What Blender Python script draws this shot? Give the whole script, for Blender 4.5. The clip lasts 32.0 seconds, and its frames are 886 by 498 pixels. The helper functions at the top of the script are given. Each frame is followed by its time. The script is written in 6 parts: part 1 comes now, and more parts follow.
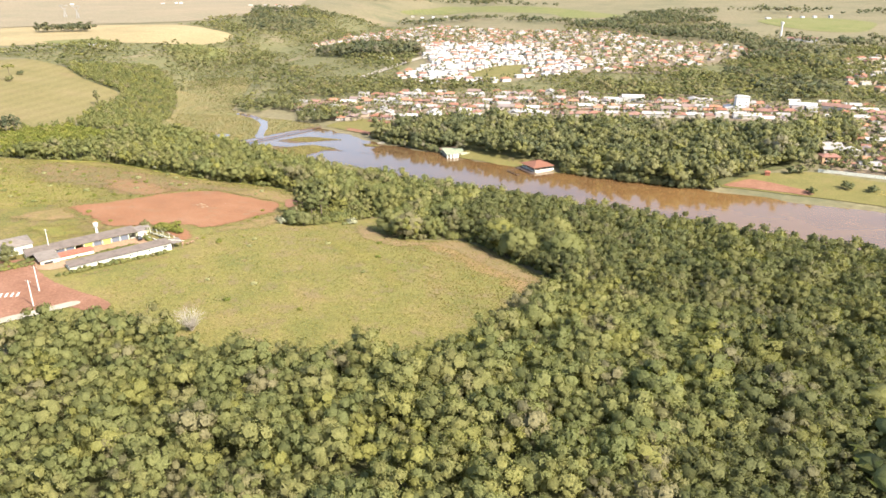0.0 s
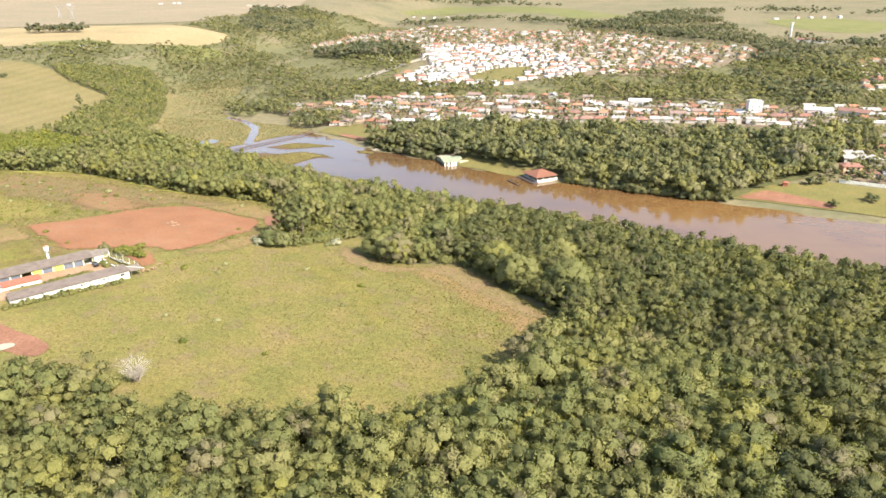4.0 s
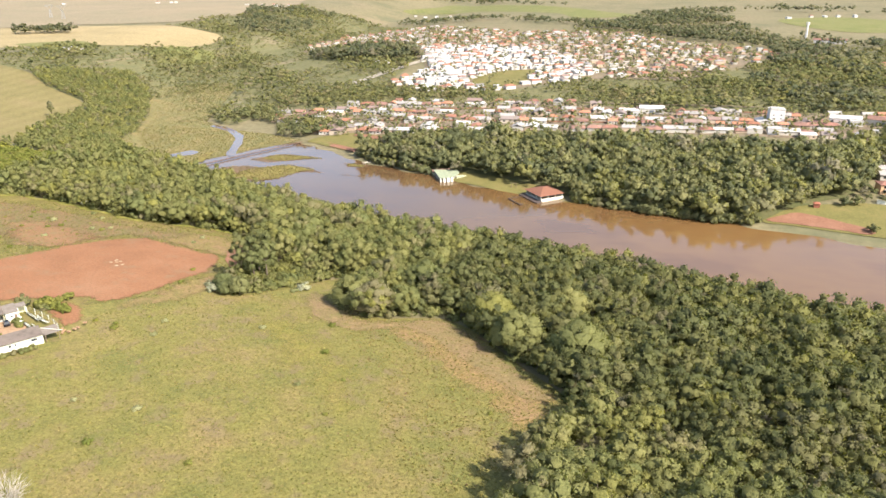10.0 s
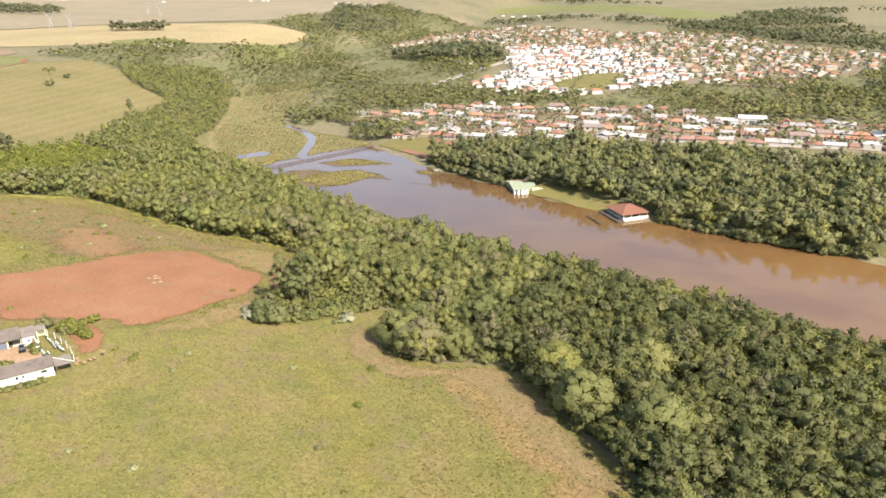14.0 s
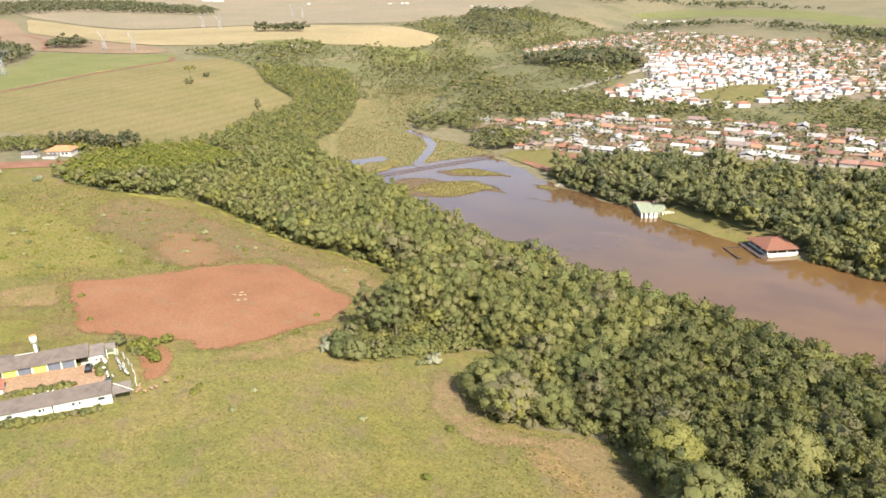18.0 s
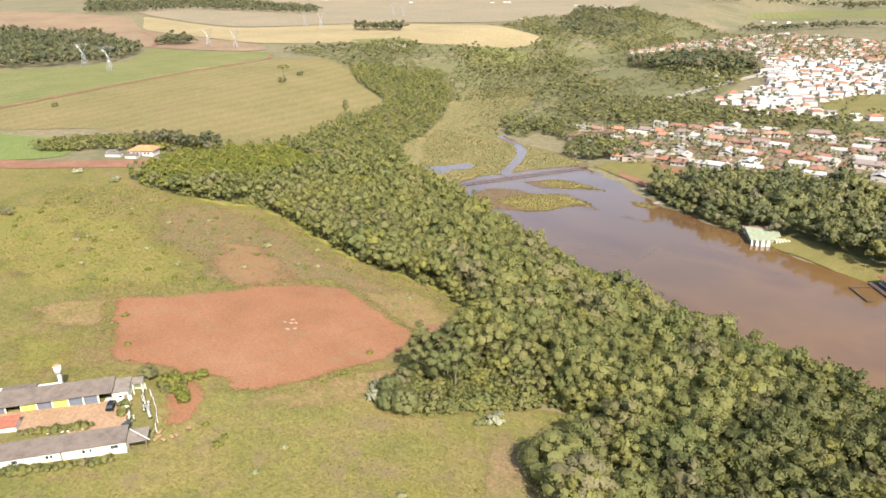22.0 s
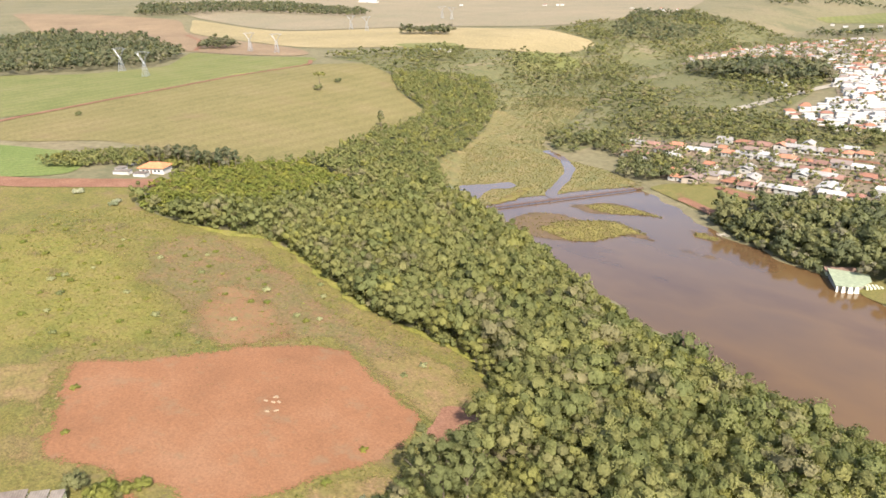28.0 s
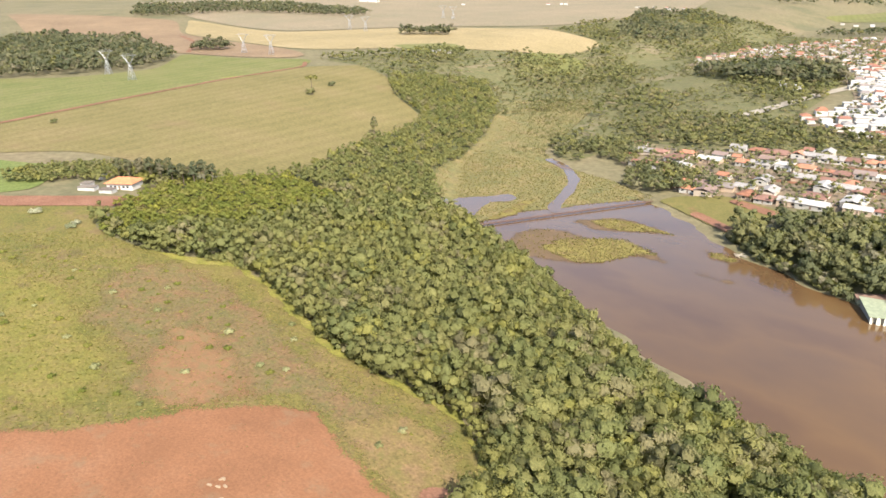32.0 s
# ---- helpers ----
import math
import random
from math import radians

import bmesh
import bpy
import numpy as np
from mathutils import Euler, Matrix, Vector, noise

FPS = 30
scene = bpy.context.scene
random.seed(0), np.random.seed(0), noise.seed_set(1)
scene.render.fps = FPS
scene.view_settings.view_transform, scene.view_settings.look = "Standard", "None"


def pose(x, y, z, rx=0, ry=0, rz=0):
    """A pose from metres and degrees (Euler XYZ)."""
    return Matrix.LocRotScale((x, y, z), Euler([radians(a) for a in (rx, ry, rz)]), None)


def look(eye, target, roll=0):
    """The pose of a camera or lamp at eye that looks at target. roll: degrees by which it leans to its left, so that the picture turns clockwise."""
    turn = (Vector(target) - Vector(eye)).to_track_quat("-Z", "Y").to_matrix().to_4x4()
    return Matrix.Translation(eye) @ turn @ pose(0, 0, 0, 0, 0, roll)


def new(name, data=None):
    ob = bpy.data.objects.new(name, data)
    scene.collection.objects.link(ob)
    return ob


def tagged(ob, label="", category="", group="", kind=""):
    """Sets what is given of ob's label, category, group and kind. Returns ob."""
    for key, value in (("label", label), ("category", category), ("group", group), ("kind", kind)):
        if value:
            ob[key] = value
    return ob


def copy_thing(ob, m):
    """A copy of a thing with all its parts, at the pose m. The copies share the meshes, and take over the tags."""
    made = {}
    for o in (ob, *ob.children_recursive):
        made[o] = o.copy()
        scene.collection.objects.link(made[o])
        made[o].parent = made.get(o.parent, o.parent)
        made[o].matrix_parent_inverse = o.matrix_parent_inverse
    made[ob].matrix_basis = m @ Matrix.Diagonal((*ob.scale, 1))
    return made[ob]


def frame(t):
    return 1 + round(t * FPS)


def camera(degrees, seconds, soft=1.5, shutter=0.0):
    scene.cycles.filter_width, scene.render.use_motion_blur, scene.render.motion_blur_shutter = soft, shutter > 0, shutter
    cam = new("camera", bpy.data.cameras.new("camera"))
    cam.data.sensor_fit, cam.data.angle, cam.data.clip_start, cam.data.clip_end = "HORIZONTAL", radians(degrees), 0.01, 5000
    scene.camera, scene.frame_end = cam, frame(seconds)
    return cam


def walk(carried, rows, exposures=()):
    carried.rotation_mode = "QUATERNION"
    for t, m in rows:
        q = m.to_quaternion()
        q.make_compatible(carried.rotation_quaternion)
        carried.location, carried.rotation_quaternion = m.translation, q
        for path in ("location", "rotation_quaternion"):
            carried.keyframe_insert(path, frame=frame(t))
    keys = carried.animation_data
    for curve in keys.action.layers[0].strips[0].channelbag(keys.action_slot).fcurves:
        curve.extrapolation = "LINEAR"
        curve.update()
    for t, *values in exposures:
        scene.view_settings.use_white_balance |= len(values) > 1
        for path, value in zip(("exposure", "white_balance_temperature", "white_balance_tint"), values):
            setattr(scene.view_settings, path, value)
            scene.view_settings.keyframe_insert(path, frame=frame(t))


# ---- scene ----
cam = camera(63.8, 32.0, 1.55)
PATH = [
    (0, (7.57, -2.5, 144.601), (6.979, -0.734, 143.871), -0.7),
    (1, (6.105, 5.517, 144.101), (5.515, 7.283, 143.372), -0.7),
    (2, (4.639, 13.614, 143.399), (4.047, 15.38, 142.67), -0.7),
    (3, (3.053, 21.66, 142.972), (2.461, 23.425, 142.243), -0.7),
    (3.5, (2.345, 25.486, 142.743), (1.75, 27.251, 142.014), -0.7),
    (5.5, (-0.8, 42.295, 142.692), (-1.406, 44.056, 141.963), -0.8),
    (6, (-1.676, 46.394, 142.508), (-2.283, 48.155, 141.78), -0.8),
    (7, (-3.064, 54.595, 142.34), (-3.672, 56.355, 141.611), -0.9),
    (8, (-4.551, 62.863, 142.583), (-5.159, 64.623, 141.853), -1.0),
    (9, (-6.09, 70.587, 142.313), (-6.698, 72.346, 141.583), -1.0),
    (10, (-7.823, 78.58, 142.432), (-8.433, 80.338, 141.699), -0.8),
    (11, (-9.157, 86.865, 142.116), (-9.8, 88.611, 141.383), -0.8),
    (12, (-10.321, 95.06, 141.878), (-11.011, 96.789, 141.145), -0.8),
    (13, (-11.397, 103.677, 141.672), (-12.151, 105.378, 140.939), -0.8),
    (14, (-13.367, 112.137, 141.075), (-14.184, 113.809, 140.343), -0.9),
    (14.5, (-14.339, 116.091, 140.738), (-15.19, 117.748, 140.01), -0.8),
    (16.5, (-18.644, 131.238, 140.318), (-19.651, 132.808, 139.596), -0.8),
    (17, (-20.05, 134.912, 140.022), (-21.093, 136.458, 139.301), -0.9),
    (18, (-22.269, 142.525, 139.732), (-23.384, 144.021, 139.013), -1.0),
    (19, (-25.16, 149.568, 139.397), (-26.333, 151.021, 138.679), -1.0),
    (20, (-28.469, 156.862, 139.362), (-29.697, 158.268, 138.644), -1.0),
    (21, (-32.231, 164.102, 139.357), (-33.512, 165.461, 138.639), -1.1),
    (22, (-36.442, 171.278, 139.199), (-37.755, 172.605, 138.481), -1.1),
    (23, (-40.726, 178.092, 139.241), (-42.062, 179.396, 138.524), -1.1),
    (24, (-45.312, 184.614, 139.188), (-46.669, 185.897, 138.472), -1.2),
    (25, (-49.986, 191.254, 138.903), (-51.361, 192.518, 138.188), -1.2),
    (26, (-54.976, 197.745, 138.86), (-56.365, 198.995, 138.146), -1.2),
    (26.5, (-57.118, 201.032, 138.853), (-58.514, 202.274, 138.14), -1.2),
    (28.5, (-67.516, 213.967, 138.66), (-68.925, 215.196, 137.951), -1.3),
    (29, (-70.522, 217.474, 138.41), (-71.933, 218.701, 137.701), -1.3),
    (30, (-76.198, 224.07, 138.409), (-77.609, 225.296, 137.698), -1.3),
    (31, (-81.784, 230.463, 138.389), (-83.195, 231.689, 137.677), -1.3),
    (31.5, (-84.069, 233.746, 138.391), (-85.481, 234.971, 137.679), -1.4),
    (32, (-86.283, 236.931, 138.479), (-87.696, 238.154, 137.767), -1.4),
]
walk(cam, [(t, look(eye, target, roll)) for t, eye, target, roll in PATH], [(0, 1.35), (6, 1.28), (11, 1.17), (20, 1.10), (32, 1.08)])

# ---- world, sun ----
SUN_FROM = Vector((0.92, -0.39, 0.0)).normalized()
SUN_UP = radians(43)
world = bpy.data.worlds.new("sky")
scene.world = world
world.use_nodes = True
wn = world.node_tree
sky = wn.nodes.new("ShaderNodeTexSky")
sky.sky_type, sky.sun_disc = "NISHITA", False
sky.sun_elevation, sky.sun_rotation = SUN_UP, math.atan2(SUN_FROM.x, SUN_FROM.y)
sky.air_density, sky.dust_density = 1.0, 2.0
wn.links.new(sky.outputs[0], wn.nodes["Background"].inputs[0])
wn.nodes["Background"].inputs[1].default_value = 0.15
sun = new("sun", bpy.data.lights.new("sun", "SUN"))
sun.data.energy, sun.data.angle, sun.data.color = 4.5, radians(0.53), (1.0, 0.955, 0.88)
sun.matrix_world = look(SUN_FROM * 100 * math.cos(SUN_UP) + Vector((0, 0, 100 * math.sin(SUN_UP))), (0, 0, 0))

# ---- materials ----
def material(name, rough=0.8, metal=0.0, spec=0.3):
    m = bpy.data.materials.new(name)
    m.use_nodes = True
    n = m.node_tree
    b = n.nodes["Principled BSDF"]
    b.inputs["Roughness"].default_value, b.inputs["Metallic"].default_value = rough, metal
    b.inputs["Specular IOR Level"].default_value = spec
    return m, n, b


def node(n, kind, data_type="", blend_type="", operation="", wave_type="", bands_direction="", attribute_name=""):
    made = n.nodes.new(kind)
    if data_type:
        made.data_type, made.blend_type = data_type, blend_type
    if operation:
        made.operation = operation
    if wave_type:
        made.wave_type, made.bands_direction = wave_type, bands_direction
    if attribute_name:
        made.attribute_name = attribute_name
    return made


def place(n, scale=(1, 1, 1), turn=0.0):
    """World-sized coordinates for textures, in metres."""
    geo, mapping = node(n, "ShaderNodeNewGeometry"), node(n, "ShaderNodeMapping")
    mapping.inputs["Scale"].default_value = scale
    mapping.inputs["Rotation"].default_value = (0, 0, radians(turn))
    n.links.new(geo.outputs["Position"], mapping.inputs[0])
    return mapping.outputs[0]


def grain(n, where, size, detail=4.0, rough=0.55):
    t = node(n, "ShaderNodeTexNoise")
    t.inputs["Scale"].default_value, t.inputs["Detail"].default_value, t.inputs["Roughness"].default_value = 1.0 / size, detail, rough
    n.links.new(where, t.inputs["Vector"])
    return t.outputs["Fac"]


def ramp(n, fac, *stops):
    r = node(n, "ShaderNodeValToRGB")
    while len(r.color_ramp.elements) < len(stops):
        r.color_ramp.elements.new(0.5)
    for e, (at, c) in zip(r.color_ramp.elements, stops):
        e.position, e.color = at, (*c, 1) if len(c) == 3 else c
    n.links.new(fac, r.inputs[0])
    return r.outputs[0]


def mix(n, fac, a, b, kind="MIX"):
    m = node(n, "ShaderNodeMix", data_type="RGBA", blend_type=kind)
    for socket, value in ((m.inputs[0], fac), (m.inputs[6], a), (m.inputs[7], b)):
        if isinstance(value, (int, float)):
            socket.default_value = value
        elif isinstance(value, tuple):
            socket.default_value = (*value, 1)
        else:
            n.links.new(value, socket)
    return m.outputs[2]


def bump(n, b, height, strength=0.5, distance=0.1):
    k = node(n, "ShaderNodeBump")
    k.inputs["Strength"].default_value, k.inputs["Distance"].default_value = strength, distance
    n.links.new(height, k.inputs["Height"])
    n.links.new(k.outputs[0], b.inputs["Normal"])


def land(name, low, mid, high, patch=25.0, fine=1.2, rows=0.0, turn=0.0, stain=None, relief=0.4, rough=0.95, speck=1.0, fray=0.0, clump=0.0):
    """Grass, crop or soil: three tones in patches, fine speckle, and drill rows where asked."""
    m, n, b = material(name, rough, 0, 0.15)
    w = place(n)
    big = grain(n, w, patch, 5, 0.62)
    col = ramp(n, big, (0.30, low), (0.5, mid), (0.70, high))
    small = grain(n, w, fine, 5, 0.7)
    col = mix(n, 1.0, col, ramp(n, small, (0.25, (1 - 0.38 * speck, 1 - 0.38 * speck, 1 - 0.40 * speck)), (0.75, (1 + 0.34 * speck, 1 + 0.32 * speck, 1 + 0.28 * speck))), "MULTIPLY")
    if stain:
        at, tone, size, amount = stain
        col = mix(n, ramp(n, grain(n, w, size, 6, 0.65), (at, (0, 0, 0)), (at + 0.12, (amount,) * 3)), col, tone)
    if rows:
        wave = node(n, "ShaderNodeTexWave", wave_type="BANDS", bands_direction="X")
        wave.inputs["Scale"].default_value, wave.inputs["Distortion"].default_value = 0.314 / rows, 2.0
        wave.inputs["Detail"].default_value = 2.0
        wave.inputs["Detail Scale"].default_value = 0.3
        n.links.new(place(n, (1, 1, 1), turn), wave.inputs["Vector"])
        col = mix(n, 0.28, col, ramp(n, wave.outputs["Fac"], (0.2, (0.82, 0.80, 0.76)), (0.8, (1.12, 1.11, 1.08))), "MULTIPLY")
    if clump:
        tuft = grain(n, place(n, (1, 1.5, 1), 35), clump, 3, 0.6)
        col = mix(n, 1.0, col, ramp(n, tuft, (0.33, (0.84, 0.85, 0.84)), (0.5, (1, 1, 1)), (0.66, (1.11, 1.10, 1.07))), "MULTIPLY")
    n.links.new(col, b.inputs["Base Color"])
    bump(n, b, small, relief, 0.35)
    if fray:
        # the cover thins out towards its outline in uneven tongues and spots
        rim = node(n, "ShaderNodeAttribute", attribute_name="rim")
        near = node(n, "ShaderNodeMath", operation="DIVIDE")
        n.links.new(rim.outputs["Fac"], near.inputs[0])
        near.inputs[1].default_value = fray
        inner = ramp(n, near.outputs[0], (0.0, (0, 0, 0)), (1.0, (0.60, 0.60, 0.60)))
        blot = ramp(n, grain(n, w, max(2.0, fray * 0.8), 4, 0.6), (0.28, (0, 0, 0)), (0.72, (0.45, 0.45, 0.45)))
        spot = ramp(n, grain(n, w, 0.45, 2, 0.6), (0.25, (0, 0, 0)), (0.75, (0.55, 0.55, 0.55)))
        thin = ramp(n, mix(n, 1.0, mix(n, 1.0, inner, blot, "ADD"), spot, "ADD"), (0.76, (0, 0, 0)), (0.80, (1, 1, 1)))
        clear = node(n, "ShaderNodeBsdfTransparent")
        both = node(n, "ShaderNodeMixShader")
        n.links.new(mix(n, 1.0, thin, ramp(n, near.outputs[0], (0.04, (0, 0, 0)), (0.06, (1, 1, 1))), "MULTIPLY"), both.inputs[0])
        n.links.new(clear.outputs[0], both.inputs[1])
        n.links.new(b.outputs[0], both.inputs[2])
        n.links.new(both.outputs[0], n.nodes["Material Output"].inputs[0])
    return m


def plain(name, colour, rough=0.8, metal=0.0, vary=0.18, size=1.5, spec=0.3, random=0.0, other=None):
    """Paint, plaster, tile or metal with stains, and a tone of its own for each object."""
    m, n, b = material(name, rough, metal, spec)
    w = place(n)
    col = mix(n, 1.0, colour, ramp(n, grain(n, w, size, 5, 0.65), (0.3, (1 - vary,) * 3), (0.7, (1 + vary * 0.6,) * 3)), "MULTIPLY")
    if random:
        info = node(n, "ShaderNodeObjectInfo")
        col = mix(n, 1.0, col, ramp(n, info.outputs["Random"], (0.0, (1 - random,) * 3), (1.0, (1 + random * 0.5,) * 3)), "MULTIPLY")
        if other:
            geo = node(n, "ShaderNodeNewGeometry")
            add = node(n, "ShaderNodeMath", operation="ADD")
            n.links.new(info.outputs["Random"], add.inputs[0])
            n.links.new(geo.outputs["Random Per Island"], add.inputs[1])
            frac = node(n, "ShaderNodeMath", operation="FRACT")
            n.links.new(add.outputs[0], frac.inputs[0])
            col = mix(n, ramp(n, frac.outputs[0], (0.45, (0, 0, 0)), (0.75, (1, 1, 1))), col, other)
    n.links.new(col, b.inputs["Base Color"])
    bump(n, b, grain(n, w, size * 0.15, 3), 0.25, 0.03)
    return m


def foliage(name, dark, mid, light, dry=None, share=0.8):
    """Leaves: each tree has its own tone, each spray within it varies round that."""
    m, n, b = material(name, 0.75, 0, 0.15)
    info, geo, tint = node(n, "ShaderNodeObjectInfo"), node(n, "ShaderNodeNewGeometry"), node(n, "ShaderNodeAttribute", attribute_name="tint")
    add = node(n, "ShaderNodeMath", operation="ADD")
    n.links.new(info.outputs["Random"], add.inputs[0])
    n.links.new(tint.outputs["Fac"], add.inputs[1])
    own = node(n, "ShaderNodeMath", operation="FRACT")
    n.links.new(add.outputs[0], own.inputs[0])
    stops = [(0.0, dark), (0.40, mid), (share - 0.08, light)]
    if dry:
        yellow = tuple(a * k for a, k in zip(light, (1.06, 1.06, 0.80)))
        stops += [(share, yellow), (share + 0.08, light), (0.97, dry)]
    col = ramp(n, own.outputs[0], *stops)
    col = mix(n, 1.0, col, ramp(n, geo.outputs["Random Per Island"], (0.0, (0.90, 0.91, 0.90)), (0.5, (1, 1, 1)), (1.0, (1.10, 1.09, 1.07))), "MULTIPLY")
    fine = grain(n, place(n), 0.30, 3, 0.7)
    col = mix(n, 1.0, col, ramp(n, fine, (0.32, (0.74, 0.76, 0.74)), (0.5, (1, 1, 1)), (0.68, (1.24, 1.22, 1.18))), "MULTIPLY")
    n.links.new(col, b.inputs["Base Color"])
    bump(n, b, fine, 0.8, 0.25)
    leaf = node(n, "ShaderNodeBsdfTranslucent")
    n.links.new(mix(n, 1.0, col, (1.3, 1.35, 0.6), "MULTIPLY"), leaf.inputs[0])
    both = node(n, "ShaderNodeMixShader")
    both.inputs[0].default_value = 0.35
    n.links.new(b.outputs[0], both.inputs[1])
    n.links.new(leaf.outputs[0], both.inputs[2])
    n.links.new(both.outputs[0], n.nodes["Material Output"].inputs[0])
    return m


M_MEADOW = land("meadow_grass", (0.130, 0.128, 0.037), (0.172, 0.150, 0.045), (0.206, 0.154, 0.062), 20, 0.7, stain=(0.53, (0.176, 0.128, 0.066), 8, 0.75), relief=1.0, speck=1.3, fray=2.5, clump=2.2)
M_PASTURE = land("pasture_grass", (0.116, 0.113, 0.031), (0.158, 0.133, 0.040), (0.190, 0.139, 0.058), 18, 0.8, stain=(0.54, (0.165, 0.106, 0.060), 11, 0.65), relief=1.0, speck=1.3, clump=2.6)
M_SCRUB = land("scrub_grass", (0.132, 0.112, 0.045), (0.165, 0.118, 0.055), (0.200, 0.114, 0.060), 8, 0.9, stain=(0.52, (0.132, 0.120, 0.044), 5, 0.75), relief=1.0, speck=1.3, fray=9.0, clump=2.0)
M_STRIP = land("bright_grass", (0.165, 0.165, 0.036), (0.215, 0.195, 0.045), (0.245, 0.205, 0.066), 6, 0.8, stain=(0.55, (0.16, 0.135, 0.05), 5, 0.6), relief=0.9, fray=1.2, clump=1.8)
M_BARE = land("bare_brown_soil", (0.165, 0.130, 0.056), (0.196, 0.140, 0.066), (0.222, 0.148, 0.078), 6, 0.7, stain=(0.54, (0.165, 0.140, 0.048), 4, 0.7), relief=0.7, speck=1.2, fray=4.5, clump=1.8)
M_DRYGRASS = land("dry_grass", (0.162, 0.132, 0.046), (0.198, 0.142, 0.058), (0.225, 0.142, 0.074), 7, 0.8, stain=(0.54, (0.160, 0.136, 0.044), 5, 0.7), relief=0.9, speck=1.2, fray=7.0, clump=1.8)
M_SOIL = land("red_soil", (0.204, 0.096, 0.048), (0.234, 0.110, 0.055), (0.250, 0.128, 0.069), 22, 0.7, stain=(0.56, (0.200, 0.128, 0.072), 8, 0.65), relief=0.5, speck=0.7, fray=3.5)
M_SPILL = land("thin_red_soil", (0.195, 0.108, 0.054), (0.215, 0.116, 0.058), (0.225, 0.130, 0.066), 10, 0.7, stain=(0.48, (0.175, 0.128, 0.056), 4, 0.75), relief=0.6, speck=0.9, fray=11.0)
M_ROADSOIL = land("red_road", (0.185, 0.090, 0.054), (0.218, 0.108, 0.066), (0.250, 0.130, 0.082), 10, 0.8, relief=0.25, fray=0.7)
M_FLOOR = land("wood_floor", (0.082, 0.088, 0.034), (0.104, 0.102, 0.042), (0.122, 0.104, 0.055), 9, 0.8)
M_CROP = land("olive_crop", (0.148, 0.124, 0.047), (0.172, 0.140, 0.056), (0.192, 0.148, 0.066), 60, 2.0, rows=15, turn=-24, stain=(0.6, (0.190, 0.122, 0.068), 70, 0.4), relief=0.3)
M_GREENCROP = land("green_crop", (0.122, 0.130, 0.040), (0.148, 0.146, 0.050), (0.170, 0.154, 0.062), 50, 2.0, rows=15, turn=-24, relief=0.3)
M_BRIGHTCROP = land("young_crop", (0.115, 0.145, 0.040), (0.134, 0.160, 0.047), (0.152, 0.168, 0.055), 30, 1.5, rows=6, turn=20, relief=0.3)
M_TAN = land("stubble_field", (0.235, 0.185, 0.095), (0.275, 0.212, 0.108), (0.305, 0.235, 0.125), 90, 3.0, relief=0.2)
M_OLIVEFAR = land("far_crop", (0.196, 0.166, 0.102), (0.219, 0.175, 0.111), (0.243, 0.190, 0.121), 120, 4.0, relief=0.2)
M_BROWNFIELD = land("ploughed_field", (0.185, 0.125, 0.075), (0.215, 0.148, 0.088), (0.245, 0.170, 0.100), 80, 3.0, relief=0.2)
M_COUNTRY = land("country_grass", (0.140, 0.124, 0.066), (0.168, 0.142, 0.078), (0.192, 0.152, 0.088), 140, 6.0, stain=(0.52, (0.100, 0.100, 0.050), 90, 0.6), relief=0.3)
M_MARSH = land("marsh_reeds", (0.135, 0.128, 0.052), (0.180, 0.152, 0.064), (0.218, 0.160, 0.078), 24, 1.6, stain=(0.52, (0.120, 0.122, 0.050), 14, 0.8), relief=1.0, speck=1.2, fray=3.0, clump=5.0)
M_VALLEY = land("valley_scrub", (0.112, 0.110, 0.048), (0.140, 0.128, 0.058), (0.168, 0.138, 0.070), 26, 2.2, stain=(0.50, (0.094, 0.100, 0.042), 13, 0.8), relief=1.0, speck=1.2, clump=5.0)
M_LAWN = land("lawn", (0.125, 0.112, 0.036), (0.150, 0.130, 0.043), (0.175, 0.138, 0.052), 12, 0.8, stain=(0.62, (0.204, 0.093, 0.059), 14, 0.6), relief=0.3, fray=0.8)
M_YARD = land("yard_dirt", (0.270, 0.168, 0.098), (0.310, 0.198, 0.118), (0.340, 0.224, 0.142), 7, 0.7, relief=0.2)
M_TOWNGROUND = land("town_ground", (0.160, 0.122, 0.082), (0.200, 0.152, 0.102), (0.140, 0.130, 0.068), 25, 2.0, relief=0.2)
M_DRYMEADOW = land("dry_meadow_grass", (0.175, 0.140, 0.044), (0.222, 0.150, 0.062), (0.240, 0.150, 0.080), 8, 0.8, stain=(0.55, (0.165, 0.148, 0.040), 6, 0.8), relief=1.0, speck=1.3, fray=8.0, clump=1.5)
M_ISLE = land("islet_reeds", (0.130, 0.096, 0.038), (0.185, 0.150, 0.046), (0.215, 0.180, 0.055), 10, 1.2, stain=(0.52, (0.130, 0.082, 0.042), 8, 0.8), relief=0.9, fray=3.0, clump=2.5)
M_MUD = land("mud_bank", (0.105, 0.072, 0.038), (0.130, 0.085, 0.044), (0.155, 0.098, 0.052), 8, 0.6, relief=0.2, rough=0.6, fray=6.0)
M_LUSH = land("lush_grass", (0.142, 0.138, 0.033), (0.178, 0.154, 0.040), (0.205, 0.158, 0.054), 9, 0.7, stain=(0.56, (0.185, 0.132, 0.056), 6, 0.5), relief=1.0, speck=1.2, fray=12.0, clump=1.8)

